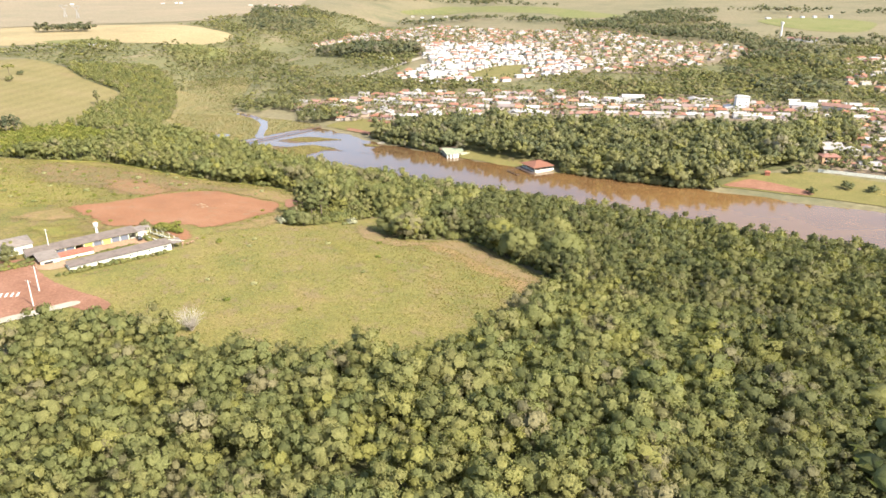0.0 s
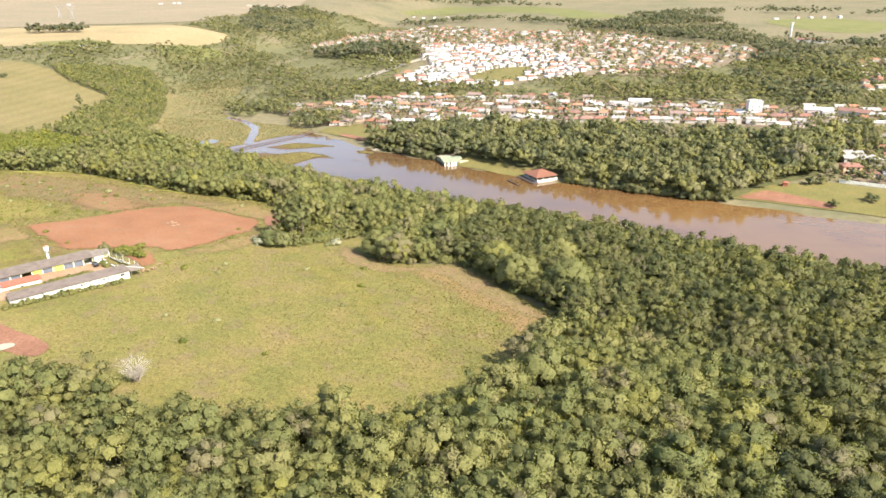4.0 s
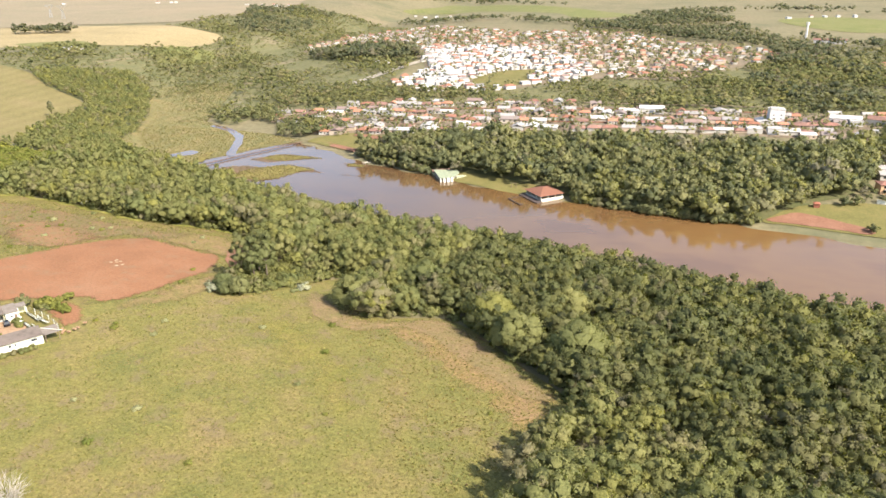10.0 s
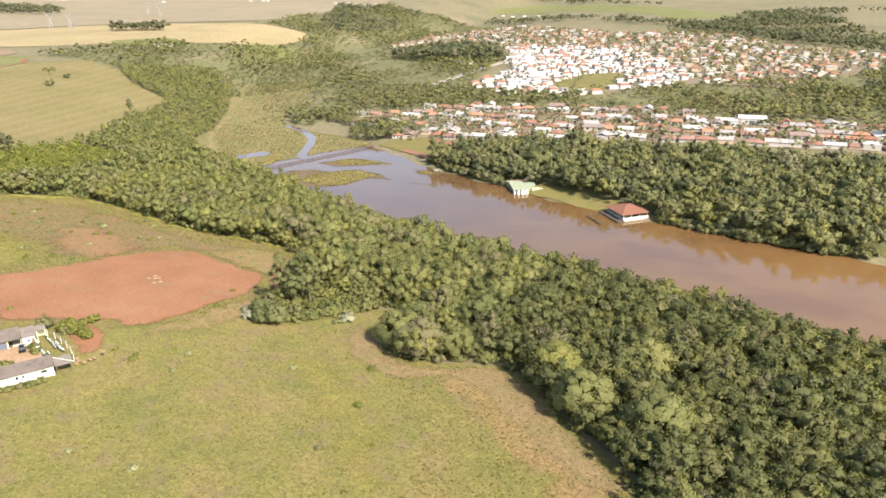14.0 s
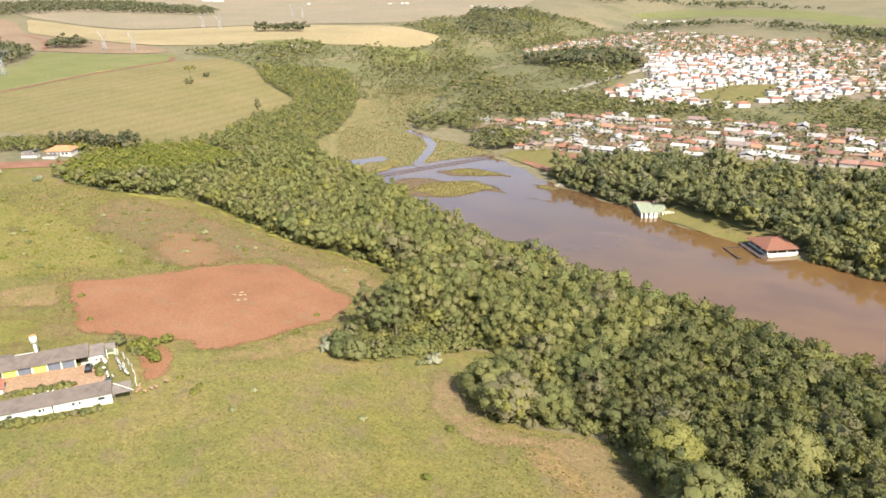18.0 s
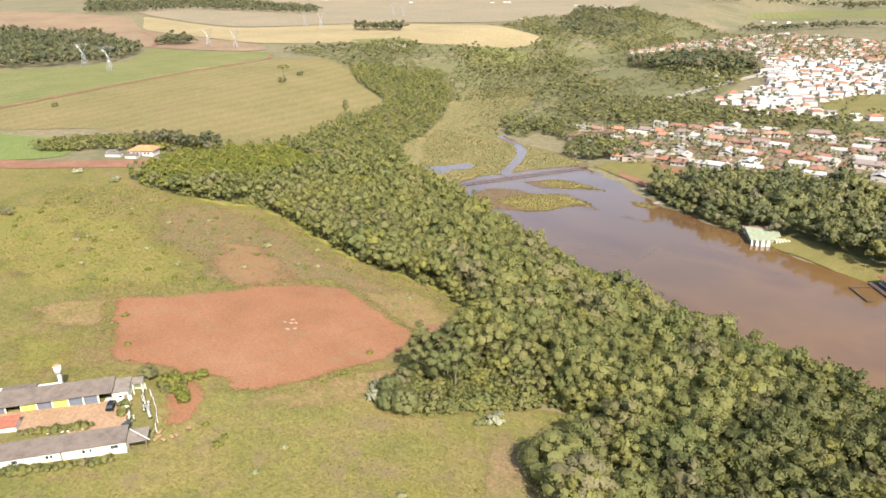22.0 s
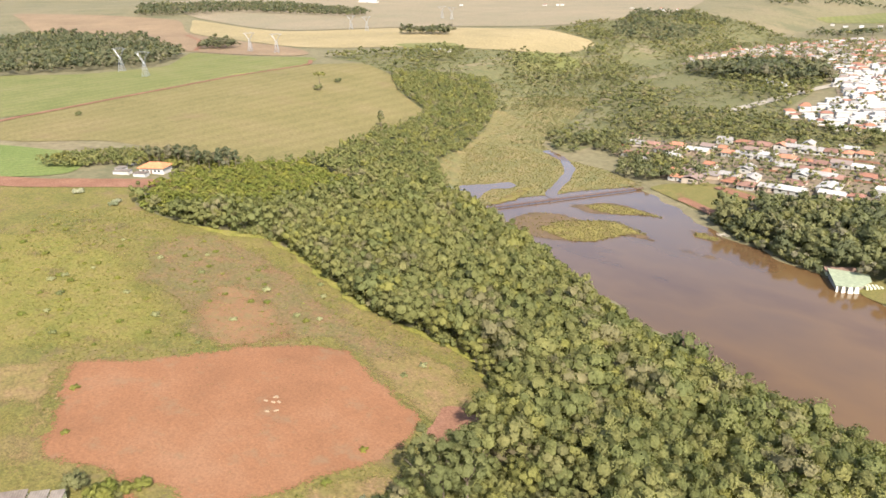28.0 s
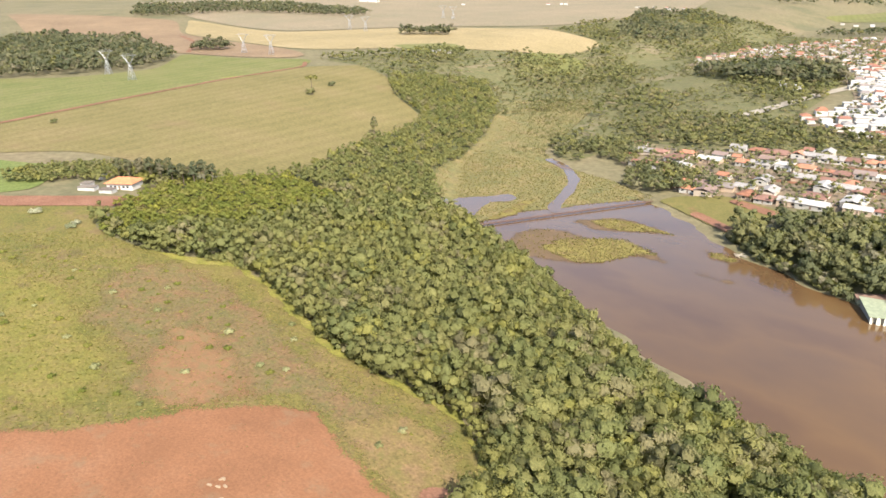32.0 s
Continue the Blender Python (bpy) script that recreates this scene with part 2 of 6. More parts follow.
M_WATER, _n, _b = material("muddy_water", 0.09, 0, 0.5)
_w = place(_n)
_silt = ramp(_n, grain(_n, place(_n, (1, 1.6, 1), 20), 70, 4, 0.5), (0.35, (0.80, 0.78, 0.86)), (0.5, (1, 1, 1)), (0.68, (0.84, 0.86, 1.0)))
_apart = node(_n, "ShaderNodeSeparateXYZ")
_n.links.new(place(_n, (1 / 420, 1, 1)), _apart.inputs[0])
_shift = node(_n, "ShaderNodeMath", operation="ADD")   # 0 at the bridge, 1 at the lower lake
_n.links.new(_apart.outputs[0], _shift.inputs[0])
_shift.inputs[1].default_value = 0.86
_tone = ramp(_n, _shift.outputs[0], (0.0, (0.130, 0.076, 0.038)), (0.35, (0.112, 0.063, 0.027)), (0.5, (0.128, 0.070, 0.026)), (0.9, (0.160, 0.085, 0.030)))
_n.links.new(mix(_n, 1.0, _tone, _silt, "MULTIPLY"), _b.inputs["Base Color"])
bump(_n, _b, grain(_n, _w, 0.7, 3), 0.10, 0.03)

F_NEAR = foliage("leaves_native", (0.156, 0.164, 0.060), (0.188, 0.187, 0.067), (0.218, 0.205, 0.074), (0.222, 0.194, 0.098))
F_LIGHT = foliage("leaves_light", (0.165, 0.182, 0.040), (0.200, 0.205, 0.046), (0.230, 0.220, 0.056), (0.240, 0.205, 0.080))
F_DARK = foliage("leaves_dark", (0.119, 0.126, 0.063), (0.166, 0.165, 0.071), (0.212, 0.198, 0.086), (0.240, 0.212, 0.132))
# F_NEAR's tones about a quarter darker: shade put into the leaf colour
F_SHADY = foliage("leaves_shaded_green", (0.114, 0.120, 0.048), (0.139, 0.139, 0.053), (0.164, 0.156, 0.060), (0.172, 0.153, 0.081))
F_CORNER = foliage("leaves_dark_green", (0.132, 0.142, 0.055), (0.158, 0.163, 0.064), (0.182, 0.178, 0.072))
# greyer than the near leaves: distance haze put into their colour
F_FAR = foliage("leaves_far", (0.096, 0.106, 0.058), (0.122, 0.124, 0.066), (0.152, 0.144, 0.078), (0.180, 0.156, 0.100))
F_SCRUB = foliage("leaves_scrub", (0.132, 0.138, 0.054), (0.171, 0.166, 0.067), (0.207, 0.190, 0.080), (0.231, 0.192, 0.099))
F_PALE = foliage("leaves_pale", (0.190, 0.196, 0.080), (0.250, 0.250, 0.112), (0.360, 0.343, 0.176))
F_FLOWER = foliage("leaves_flowering", (0.19, 0.21, 0.11), (0.30, 0.30, 0.18), (0.44, 0.42, 0.29))
F_GRASS = foliage("grass_blades", (0.147, 0.147, 0.040), (0.198, 0.180, 0.059), (0.244, 0.198, 0.081), (0.262, 0.189, 0.101))
F_REED = foliage("reed_blades", (0.168, 0.150, 0.058), (0.196, 0.170, 0.068), (0.218, 0.180, 0.080), (0.215, 0.166, 0.088))
F_DRYTUFT = foliage("dry_grass_blades", (0.165, 0.150, 0.045), (0.215, 0.172, 0.062), (0.245, 0.180, 0.080), (0.250, 0.165, 0.100))
M_BARK = plain("bark", (0.16, 0.12, 0.085), 0.9, vary=0.35, size=0.5)

# ---- building helpers ----
def sheet(name, verts, faces, mat=None, tint=None, smooth=False, normals=None):
    """A mesh from arrays; faces is an array of triangles or quads, normals one per vertex where given."""
    faces = np.asarray(faces, np.int32)
    me = bpy.data.meshes.new(name)
    me.vertices.add(len(verts))
    me.vertices.foreach_set("co", np.asarray(verts, np.float32).ravel())
    k = faces.shape[1]
    me.loops.add(faces.size)
    me.loops.foreach_set("vertex_index", faces.ravel())
    me.polygons.add(len(faces))
    me.polygons.foreach_set("loop_start", np.arange(0, faces.size, k, dtype=np.int32))
    me.polygons.foreach_set("use_smooth", np.full(len(faces), smooth))
    if tint is not None:
        me.attributes.new("tint", "FLOAT", "POINT").data.foreach_set("value", np.asarray(tint, np.float32))
    if normals is not None:
        me.attributes.new("custom_normal", "FLOAT_VECTOR", "POINT").data.foreach_set("vector", np.asarray(normals, np.float32).ravel())
    me.update(calc_edges=True)
    if mat:
        me.materials.append(mat)
    return me


def part(name, bm, mat, parent, label="", smooth=False):
    """One mesh object out of a bmesh, under a thing or a part."""
    me = bpy.data.meshes.new(name)
    bm.to_mesh(me)
    bm.free()
    me.materials.append(mat)
    if smooth:
        me.polygons.foreach_set("use_smooth", [True] * len(me.polygons))
    ob = new(name, me)
    ob.parent = parent
    return tagged(ob, label)


def box(bm, x0, x1, y0, y1, z0, z1):
    made = bmesh.ops.create_cube(bm, size=1.0, matrix=Matrix.Translation(((x0 + x1) / 2, (y0 + y1) / 2, (z0 + z1) / 2)) @ Matrix.Diagonal((x1 - x0, y1 - y0, z1 - z0, 1)))
    return made["verts"]


def boxes(*sizes):
    bm = bmesh.new()
    for s in sizes:
        box(bm, *s)
    return bm


def rod(bm, a, b, r0, r1=None, sides=6):
    a, b = Vector(a), Vector(b)
    turn = (b - a).to_track_quat("Z", "Y").to_matrix().to_4x4()
    bmesh.ops.create_cone(bm, segments=sides, radius1=r0, radius2=r0 if r1 is None else r1, depth=(b - a).length, cap_ends=True, matrix=Matrix.Translation((a + b) / 2) @ turn)


def prism(bm, points, z0, z1):
    """An upright prism over a plan outline."""
    low, high = [bm.verts.new((x, y, z0)) for x, y in points], [bm.verts.new((x, y, z1)) for x, y in points]
    bm.faces.new(high)
    bm.faces.new(low[::-1])
    for i in range(len(points)):
        j = (i + 1) % len(points)
        bm.faces.new((low[i], low[j], high[j], high[i]))


def thing(name, label, category, m, group="", kind=""):
    ob = new(name)
    ob.matrix_world = m
    return tagged(ob, label, category, group, kind)

# valley axis, from the lake's lower end up the marsh
AXIS = np.array([(900, 250), (420, 340), (150, 430), (0, 462), (-150, 492), (-260, 530), (-350, 580), (-440, 650), (-540, 770), (-610, 900), (-660, 1060), (-690, 1300), (-690, 1700), (-800, 2600), (-1100, 5200)], float)
HALF, NEARBANK = 46.0, 59.0
LEFT = ((0, 0), (12, 4.5), (48, 15.5), (107, 28.5), (207, 41), (400, 46), (800, 50), (1500, 70), (3000, 90), (7000, 130))
RIGHT = ((0, 0), (30, 4), (100, 10), (250, 15), (600, 16), (1200, 18), (2000, 30), (3500, 62), (7000, 120))
GX = np.arange(-5200, 3201, 12.0)
GY = np.arange(-2400, 5201, 12.0)

def axis_distance(x, y):
    best, side = np.full(x.shape, 1e9), np.zeros(x.shape)
    for a, b in zip(AXIS[:-1], AXIS[1:]):
        d = b - a
        k = np.clip(((x - a[0]) * d[0] + (y - a[1]) * d[1]) / (d @ d), 0, 1)
        px, py = x - a[0] - k * d[0], y - a[1] - k * d[1]
        r = np.hypot(px, py)
        c = d[0] * (y - a[1]) - d[1] * (x - a[0])
        near = r < best
        best, side = np.where(near, r, best), np.where(near, np.sign(c), side)
    return best * side   # above zero on the near, field side

def height_grid():
    x, y = np.meshgrid(GX, GY)
    d = axis_distance(x, y)
    wide = np.interp(x, (-640, -560, -470, -400, -330, -300), (46, 60, 76, 86, 66, 59))
    off = np.where(d > 0, np.maximum(np.minimum(d - np.where(x > -345, NEARBANK, HALF), (d - wide) * 1.7), 0), np.maximum(np.abs(d) - HALF, 0))
    z = np.where(d > 0, np.interp(off, *zip(*LEFT)), np.interp(off, *zip(*RIGHT)))
    for _ in range(2):
        for n in (0, 1):
            z = (np.roll(z, 1, n) + 2 * z + np.roll(z, -1, n)) / 4
    z += np.clip((y - 750) * 0.012, 0, 30)
    z += np.where(d > 0, np.clip((-150 - x) * 0.025, 0, 1.6) * np.clip(off / 150, 0, 1), 0)
    far = np.clip((off - 350) / 900, 0, 1)
    z += far * (7 * np.sin(x / 310 + y / 530) + 6 * np.sin(y / 270 - x / 700 + 1.3))
    return np.where(off <= 0, -1.6, z - 0.6) + np.where(off <= 0, np.clip((y - 640) * 0.012, 0, 40) + np.clip((y - 640) * 0.1, 0, 1.9), 0)

HG = height_grid()

def ground_z(x, y):
    x, y = np.asarray(x, float), np.asarray(y, float)
    u = np.clip((x - GX[0]) / 12, 0, len(GX) - 1.001)
    v = np.clip((y - GY[0]) / 12, 0, len(GY) - 1.001)
    i, j = u.astype(int), v.astype(int)
    u, v = u - i, v - j
    return (HG[j, i] * (1 - u) + HG[j, i + 1] * u) * (1 - v) + (HG[j + 1, i] * (1 - u) + HG[j + 1, i + 1] * u) * v


def inside(poly, x, y):
    x, y = np.asarray(x, float), np.asarray(y, float)
    hit = np.zeros(np.broadcast(x, y).shape, bool)
    for (x0, y0), (x1, y1) in zip(poly, poly[1:] + poly[:1]):
        if y0 != y1:
            hit ^= ((y0 > y) != (y1 > y)) & (x < (x1 - x0) * (y - y0) / (y1 - y0) + x0)
    return hit


def ragged(poly, step, rough, seed):
    """A plan outline with its long sides broken up into a natural, uneven line."""
    rng, out = np.random.default_rng(seed), []
    for (x0, y0), (x1, y1) in zip(poly, poly[1:] + poly[:1]):
        n = max(1, int(math.hypot(x1 - x0, y1 - y0) / step))
        for i in range(n):
            k = i / n
            out.append((x0 + (x1 - x0) * k + rng.normal(0, rough), y0 + (y1 - y0) * k + rng.normal(0, rough)))
    for _ in range(2):
        out = [((a[0] + 2 * b[0] + c[0]) / 4, (a[1] + 2 * b[1] + c[1]) / 4) for a, b, c in zip(out[-1:] + out[:-1], out, out[1:] + out[:1])]
    return out


def draped(name, poly, mat, label, cell=6.0, lift=0.08, rough=0.8, seed=1, level=None, category="ground", low=-9.0):
    """A patch of land cover laid on the ground within a plan outline."""
    poly = ragged(poly, cell, rough, seed)
    p = np.array(poly)
    gx, gy = np.arange(p[:, 0].min() - cell, p[:, 0].max() + 2 * cell, cell), np.arange(p[:, 1].min() - cell, p[:, 1].max() + 2 * cell, cell)
    x, y = np.meshgrid(gx, gy)
    ins = inside(poly, x, y)
    quad = ins[:-1, :-1] | ins[1:, :-1] | ins[:-1, 1:] | ins[1:, 1:]
    need = np.zeros(ins.shape, bool)
    for sy in (slice(None, -1), slice(1, None)):
        for sx in (slice(None, -1), slice(1, None)):
            need[sy, sx] |= quad
    move = need & ~ins
    mx, my = x[move], y[move]
    best = np.full(mx.shape, 1e9)
    nx, ny = mx.copy(), my.copy()
    for a, b in zip(p, np.roll(p, -1, 0)):
        d = b - a
        k = np.clip(((mx - a[0]) * d[0] + (my - a[1]) * d[1]) / (d @ d + 1e-9), 0, 1)
        qx, qy = a[0] + k * d[0], a[1] + k * d[1]
        r = np.hypot(mx - qx, my - qy)
        near = r < best
        best, nx, ny = np.where(near, r, best), np.where(near, qx, nx), np.where(near, qy, ny)
    x[move], y[move] = nx, ny
    ids = np.full(ins.shape, -1)
    ids[need] = np.arange(need.sum())
    x, y = x[need], y[need]
    z = np.full(x.shape, level) if level is not None else np.maximum(ground_z(x, y) + lift, low)
    j, i = np.nonzero(quad)
    faces = np.stack([ids[j, i], ids[j, i + 1], ids[j + 1, i + 1], ids[j + 1, i]], 1)
    edge = np.full(x.shape, 1e9)
    for a, b in zip(p, np.roll(p, -1, 0)):
        d = b - a
        k = np.clip(((x - a[0]) * d[0] + (y - a[1]) * d[1]) / (d @ d + 1e-9), 0, 1)
        edge = np.minimum(edge, np.hypot(x - a[0] - k * d[0], y - a[1] - k * d[1]))
    me = sheet(name, np.stack([x, y, z], 1), faces, mat, smooth=True)
    me.attributes.new("rim", "FLOAT", "POINT").data.foreach_set("value", edge.astype(np.float32))
    return tagged(new(name, me), label, category, kind="structure")


def band(line, width):
    """The outline of a strip along a line."""
    left, right = [], []
    for i, (x, y) in enumerate(line):
        a, b = line[max(0, i - 1)], line[min(len(line) - 1, i + 1)]
        d = math.hypot(b[0] - a[0], b[1] - a[1])
        nx, ny = -(b[1] - a[1]) / d * width / 2, (b[0] - a[0]) / d * width / 2
        left.append((x + nx, y + ny))
        right.append((x - nx, y - ny))
    return left + right[::-1]


# ---- ground ----
def ground_lines(lo, hi, fine_lo, fine_hi, fine):
    out, step = list(np.arange(fine_lo, fine_hi + 0.1, fine)), fine
    while out[-1] < hi:
        step *= 1.10
        out.append(min(out[-1] + step, hi))
    step = fine
    while out[0] > lo:
        step *= 1.10
        out.insert(0, max(out[0] - step, lo))
    return np.array(out)


lx, ly = ground_lines(-5100, 3100, -720, 240, 6), ground_lines(-2300, 5100, 0, 900, 6)
gx, gy = np.meshgrid(lx, ly)
ids = np.arange(gx.size).reshape(gx.shape)
ground = new("ground", sheet("ground", np.stack([gx.ravel(), gy.ravel(), ground_z(gx, gy).ravel()], 1),
                             np.stack([ids[:-1, :-1].ravel(), ids[:-1, 1:].ravel(), ids[1:, 1:].ravel(), ids[1:, :-1].ravel()], 1), M_COUNTRY, smooth=True))
tagged(ground, "rolling open country with grass and scrub", "ground", kind="structure")

SHORE_NEAR = [(330, 290), (112, 362), (39, 374), (-19, 398), (-95, 424), (-157, 430), (-200, 434), (-257, 462), (-300, 486), (-345, 502), (-372, 511)]
SHORE_FAR = [(-400, 560), (-380, 600), (-328, 629), (-296, 614), (-262, 598), (-236, 583), (-201, 569), (-178, 558), (-158, 546), (-104, 528), (-70, 523), (-41, 520), (10, 511), (37, 512), (98, 501), (138, 492), (330, 430)]
LAKE = SHORE_NEAR + SHORE_FAR
EDGE = [(-406, 316), (-386, 316), (-363, 324), (-353, 330), (-339, 346), (-314, 348), (-283, 344), (-255, 339), (-235, 343), (-210, 348), (-188, 338), (-175, 327), (-172, 302), (-166, 292), (-166, 280), (-156, 271), (-148, 281), (-143, 291), (-138, 299), (-134, 305),
        (-128, 311), (-120, 303), (-116, 290), (-112, 280), (-102, 273), (-80, 286), (-69, 280), (-51, 262), (-34, 247), (-27, 239), (-31, 218), (-35, 208), (-34, 190), (-40, 166), (-58, 155), (-97, 147), (-144, 145), (-166, 136)]
UPSTREAM = [(-372, 511), (-395, 511), (-422, 525), (-454, 547), (-484, 584), (-514, 638), (-553, 698), (-630, 790), (-703, 844)]
CROPSIDE = [(-745, 730), (-668, 680), (-591, 653), (-562, 620), (-516, 537), (-463, 463), (-448, 432), (-455, 400), (-455, 372), (-430, 345)]
SOIL = [(-265, 246), (-257, 260), (-253, 270), (-250, 281), (-248, 292), (-241, 304), (-231, 317), (-217, 314), (-202, 312), (-187, 311), (-181, 302), (-178, 290), (-180, 272), (-182, 256), (-186, 246), (-191, 244), (-195, 248), (-202, 240), (-212, 236), (-221, 228), (-230, 230), (-244, 238)]
def shifted(line, d):
    """A line moved sideways to its left by d."""
    return band(line, 2 * d)[:len(line)]


NEARWOOD = SHORE_NEAR + UPSTREAM[1:] + CROPSIDE + EDGE + [(-190, 110), (-230, 30), (-230, -150), (330, -150)]
CHANNEL_WAY = [(-350, 560), (-366, 566), (-384, 600), (-400, 630), (-430, 650), (-430, 664), (-395, 645), (-372, 610)]
MARSH = [(-378, 512), (-395, 509), (-424, 522), (-456, 545), (-487, 583), (-517, 637), (-556, 698), (-605, 760), (-648, 836), (-636, 890), (-590, 905), (-558, 866), (-498, 745), (-469, 682), (-426, 658), (-380, 653), (-334, 636), (-338, 622), (-352, 600), (-363, 577), (-378, 545)]
SCRUBFLAT = [(-605, 760), (-648, 790), (-703, 844), (-745, 960), (-690, 1065), (-625, 1025), (-552, 860), (-575, 830)]
draped("pasture", [(-452, 285), (-430, 332), (-406, 314)] + EDGE[1:] + [(-200, 110), (-300, 60), (-480, 150), (-500, 250)], M_PASTURE, "green rough pasture grass with dry patches", 4, 0.10, 0.6, 3)
draped("meadow", EDGE[14:] + [(-190, 110), (-230, 150), (-215, 215), (-195, 240), (-185, 250)], M_MEADOW, "yellow-green meadow grass with dry patches", 4, 0.17, 1.5, 2)
draped("lush_patch", [(-411, 254), (-376, 282), (-334, 292), (-289, 289), (-266, 279), (-256, 268), (-268, 248), (-284, 226), (-350, 215)], M_LUSH, "thick green grass on the upper pasture", 3, 0.14, 3.0, 287)
draped("lush_patch", [(-262, 216), (-247, 231), (-232, 228), (-219, 220), (-222, 210), (-245, 205)], M_LUSH, "thick green grass behind the sheds", 2, 0.22, 1.5, 288)
draped("scrub_patch", [(-350, 298), (-356, 312), (-350, 330), (-319, 340), (-276, 336), (-241, 332), (-222, 334), (-208, 336), (-190, 328), (-184, 313), (-215, 312), (-232, 314), (-242, 302), (-252, 280), (-266, 276), (-284, 284), (-314, 281)], M_SCRUB, "dry reddish scrubby grass beside the bare soil", 3, 0.18, 3.0, 5)
draped("dry_patch", [(-180, 240), (-186, 246), (-182, 256), (-180, 272), (-178, 290), (-172, 294), (-163, 284), (-162, 269), (-168, 256), (-174, 246)], M_DRYGRASS, "dry tan grass below the bare soil", 2.0, 0.24, 1.2, 29)
draped("dry_patch", [(-277, 222), (-274, 236), (-265, 251), (-246, 241), (-225, 231), (-210, 222), (-222, 219), (-244, 229), (-262, 220)], M_DRYGRASS, "dry tan grass beside the bare soil", 2.0, 0.24, 1.2, 290)
draped("dry_patch", [(-225, 318), (-219, 334), (-208, 340), (-186, 332), (-175, 322), (-180, 312), (-187, 309), (-197, 310), (-217, 312)], M_DRYGRASS, "dry tan grass between soil and wood", 2.0, 0.26, 1.5, 291)
draped("soil_spill", [(-298, 300), (-302, 318), (-272, 318), (-245, 308), (-239, 306), (-246, 284), (-268, 280)], M_SPILL, "thin red soil showing through the scrub", 2.0, 0.24, 2.0, 292)
draped("bare_field", SOIL, M_SOIL, "bare patch of reddish-brown soil in the pasture", 1.6, 0.30, 0.9, 4)
draped("wood_floor", SHORE_NEAR + UPSTREAM[1:] + CROPSIDE + shifted(EDGE, 11) + [(-190, 104), (-230, 30), (-230, -150), (330, -150)], M_FLOOR, "dark leaf litter under the trees", 6, 0.14, 0.8, 6)
draped("lake", [(x, y) for x, y in LAKE], M_WATER, "calm muddy brown lake", 6, 0, 0.6, 7, level=0.0, category="lake")
draped("marsh", MARSH, M_MARSH, "reedy yellow-brown marsh", 6, 0.2, 1.2, 8, low=0.14)
CROP = [(-591, 305), (-568, 348), (-497, 375), (-462, 393), (-448, 432), (-465, 463), (-518, 537), (-564, 620), (-593, 653), (-670, 680), (-745, 730), (-819, 743), (-848, 690), (-807, 560), (-739, 421), (-689, 324), (-640, 285)]
draped("crop_field", CROP, M_CROP, "large olive-brown crop field with drill rows", 12, 0.25, 1.0, 9, category="field")
draped("green_crop_field", [(-692, 322), (-742, 421), (-810, 560), (-852, 690), (-904, 735), (-975, 672), (-1107, 644), (-950, 548), (-945, 453), (-1010, 385), (-1050, 250), (-760, 200)], M_GREENCROP, "pale green crop field behind the dirt track", 14, 0.3, 1.5, 10, category="field")
draped("young_crop_field", [(-585, 300), (-523, 337), (-482, 309), (-494, 285), (-560, 220), (-660, 240)], M_BRIGHTCROP, "small bright green field of young crops", 8, 0.3, 1.0, 11, category="field")
draped("stubble_field", [(-1010, 780), (-1445, 790), (-1700, 905), (-1312, 920), (-1202, 1100), (-963, 1250), (-812, 1230), (-783, 1090), (-870, 960)], M_TAN, "harvested tan stubble field", 30, 0.6, 2, 12, category="field")
draped("ploughed_field", [(-1010, 775), (-905, 740), (-975, 676), (-1110, 650), (-1600, 560), (-2200, 650), (-1700, 880), (-1445, 782)], M_BROWNFIELD, "ploughed brown field", 40, 0.6, 2, 13, category="field")
draped("distant_field", [(-1320, 930), (-1720, 920), (-2900, 1200), (-2900, 2600), (-1500, 2900), (-1000, 1800), (-980, 1300), (-1210, 1110)], M_OLIVEFAR, "broad pale olive field far off", 50, 0.7, 3, 14, category="field")
draped("dirt_track", band([(-640, 255), (-689, 324), (-739, 421), (-807, 560), (-848, 685), (-890, 712)], 7), M_ROADSOIL, "red dirt track between two fields", 6, 0.55, 0.4, 15, category="track")
draped("roadside_grass", band([(-650, 170), (-560, 210), (-472, 268), (-425, 318)], 36), M_PASTURE, "rough grass verge along the dirt road", 5, 0.14, 1.0, 161)
draped("farm_road", band([(-640, 190), (-560, 225), (-478, 285), (-440, 330), (-425, 345)], 17), M_ROADSOIL, "broad red dirt road past the farmhouse", 4, 0.4, 0.5, 16, category="road")
TOWN_A = [(-400, 690), (-440, 752), (-375, 745), (-310, 772), (-236, 790), (-125, 797), (0, 780), (85, 800), (160, 800), (230, 760), (230, 570), (110, 545), (125, 640), (125, 700), (60, 700), (-90, 690), (-157, 670), (-200, 668), (-255, 655), (-290, 640), (-330, 650)]
TOWN_B = [(-663, 1214), (-700, 1345), (-692, 1523), (-611, 1690), (-340, 1500), (-160, 1520), (-30, 1340), (100, 1257), (110, 1200), (43, 1086), (-20, 955), (-125, 965), (-190, 876), (-234, 838), (-266, 838), (-352, 873), (-346, 999), (-403, 1122), (-499, 1250), (-626, 1325)]
draped("near_town_ground", TOWN_A, M_TOWNGROUND, "bare earth, yards and lanes between the houses", 12, 0.25, 1, 17)
draped("white_town_ground", TOWN_B, M_TOWNGROUND, "streets and yards between white houses", 20, 0.4, 1, 18)


# ---- trees ----
def ico(level):
    bm = bmesh.new()
    bmesh.ops.create_icosphere(bm, subdivisions=level, radius=1.0)
    v = np.array([x.co[:] for x in bm.verts])
    f = np.array([[x.index for x in y.verts] for y in bm.faces])
    bm.free()
    return v, f


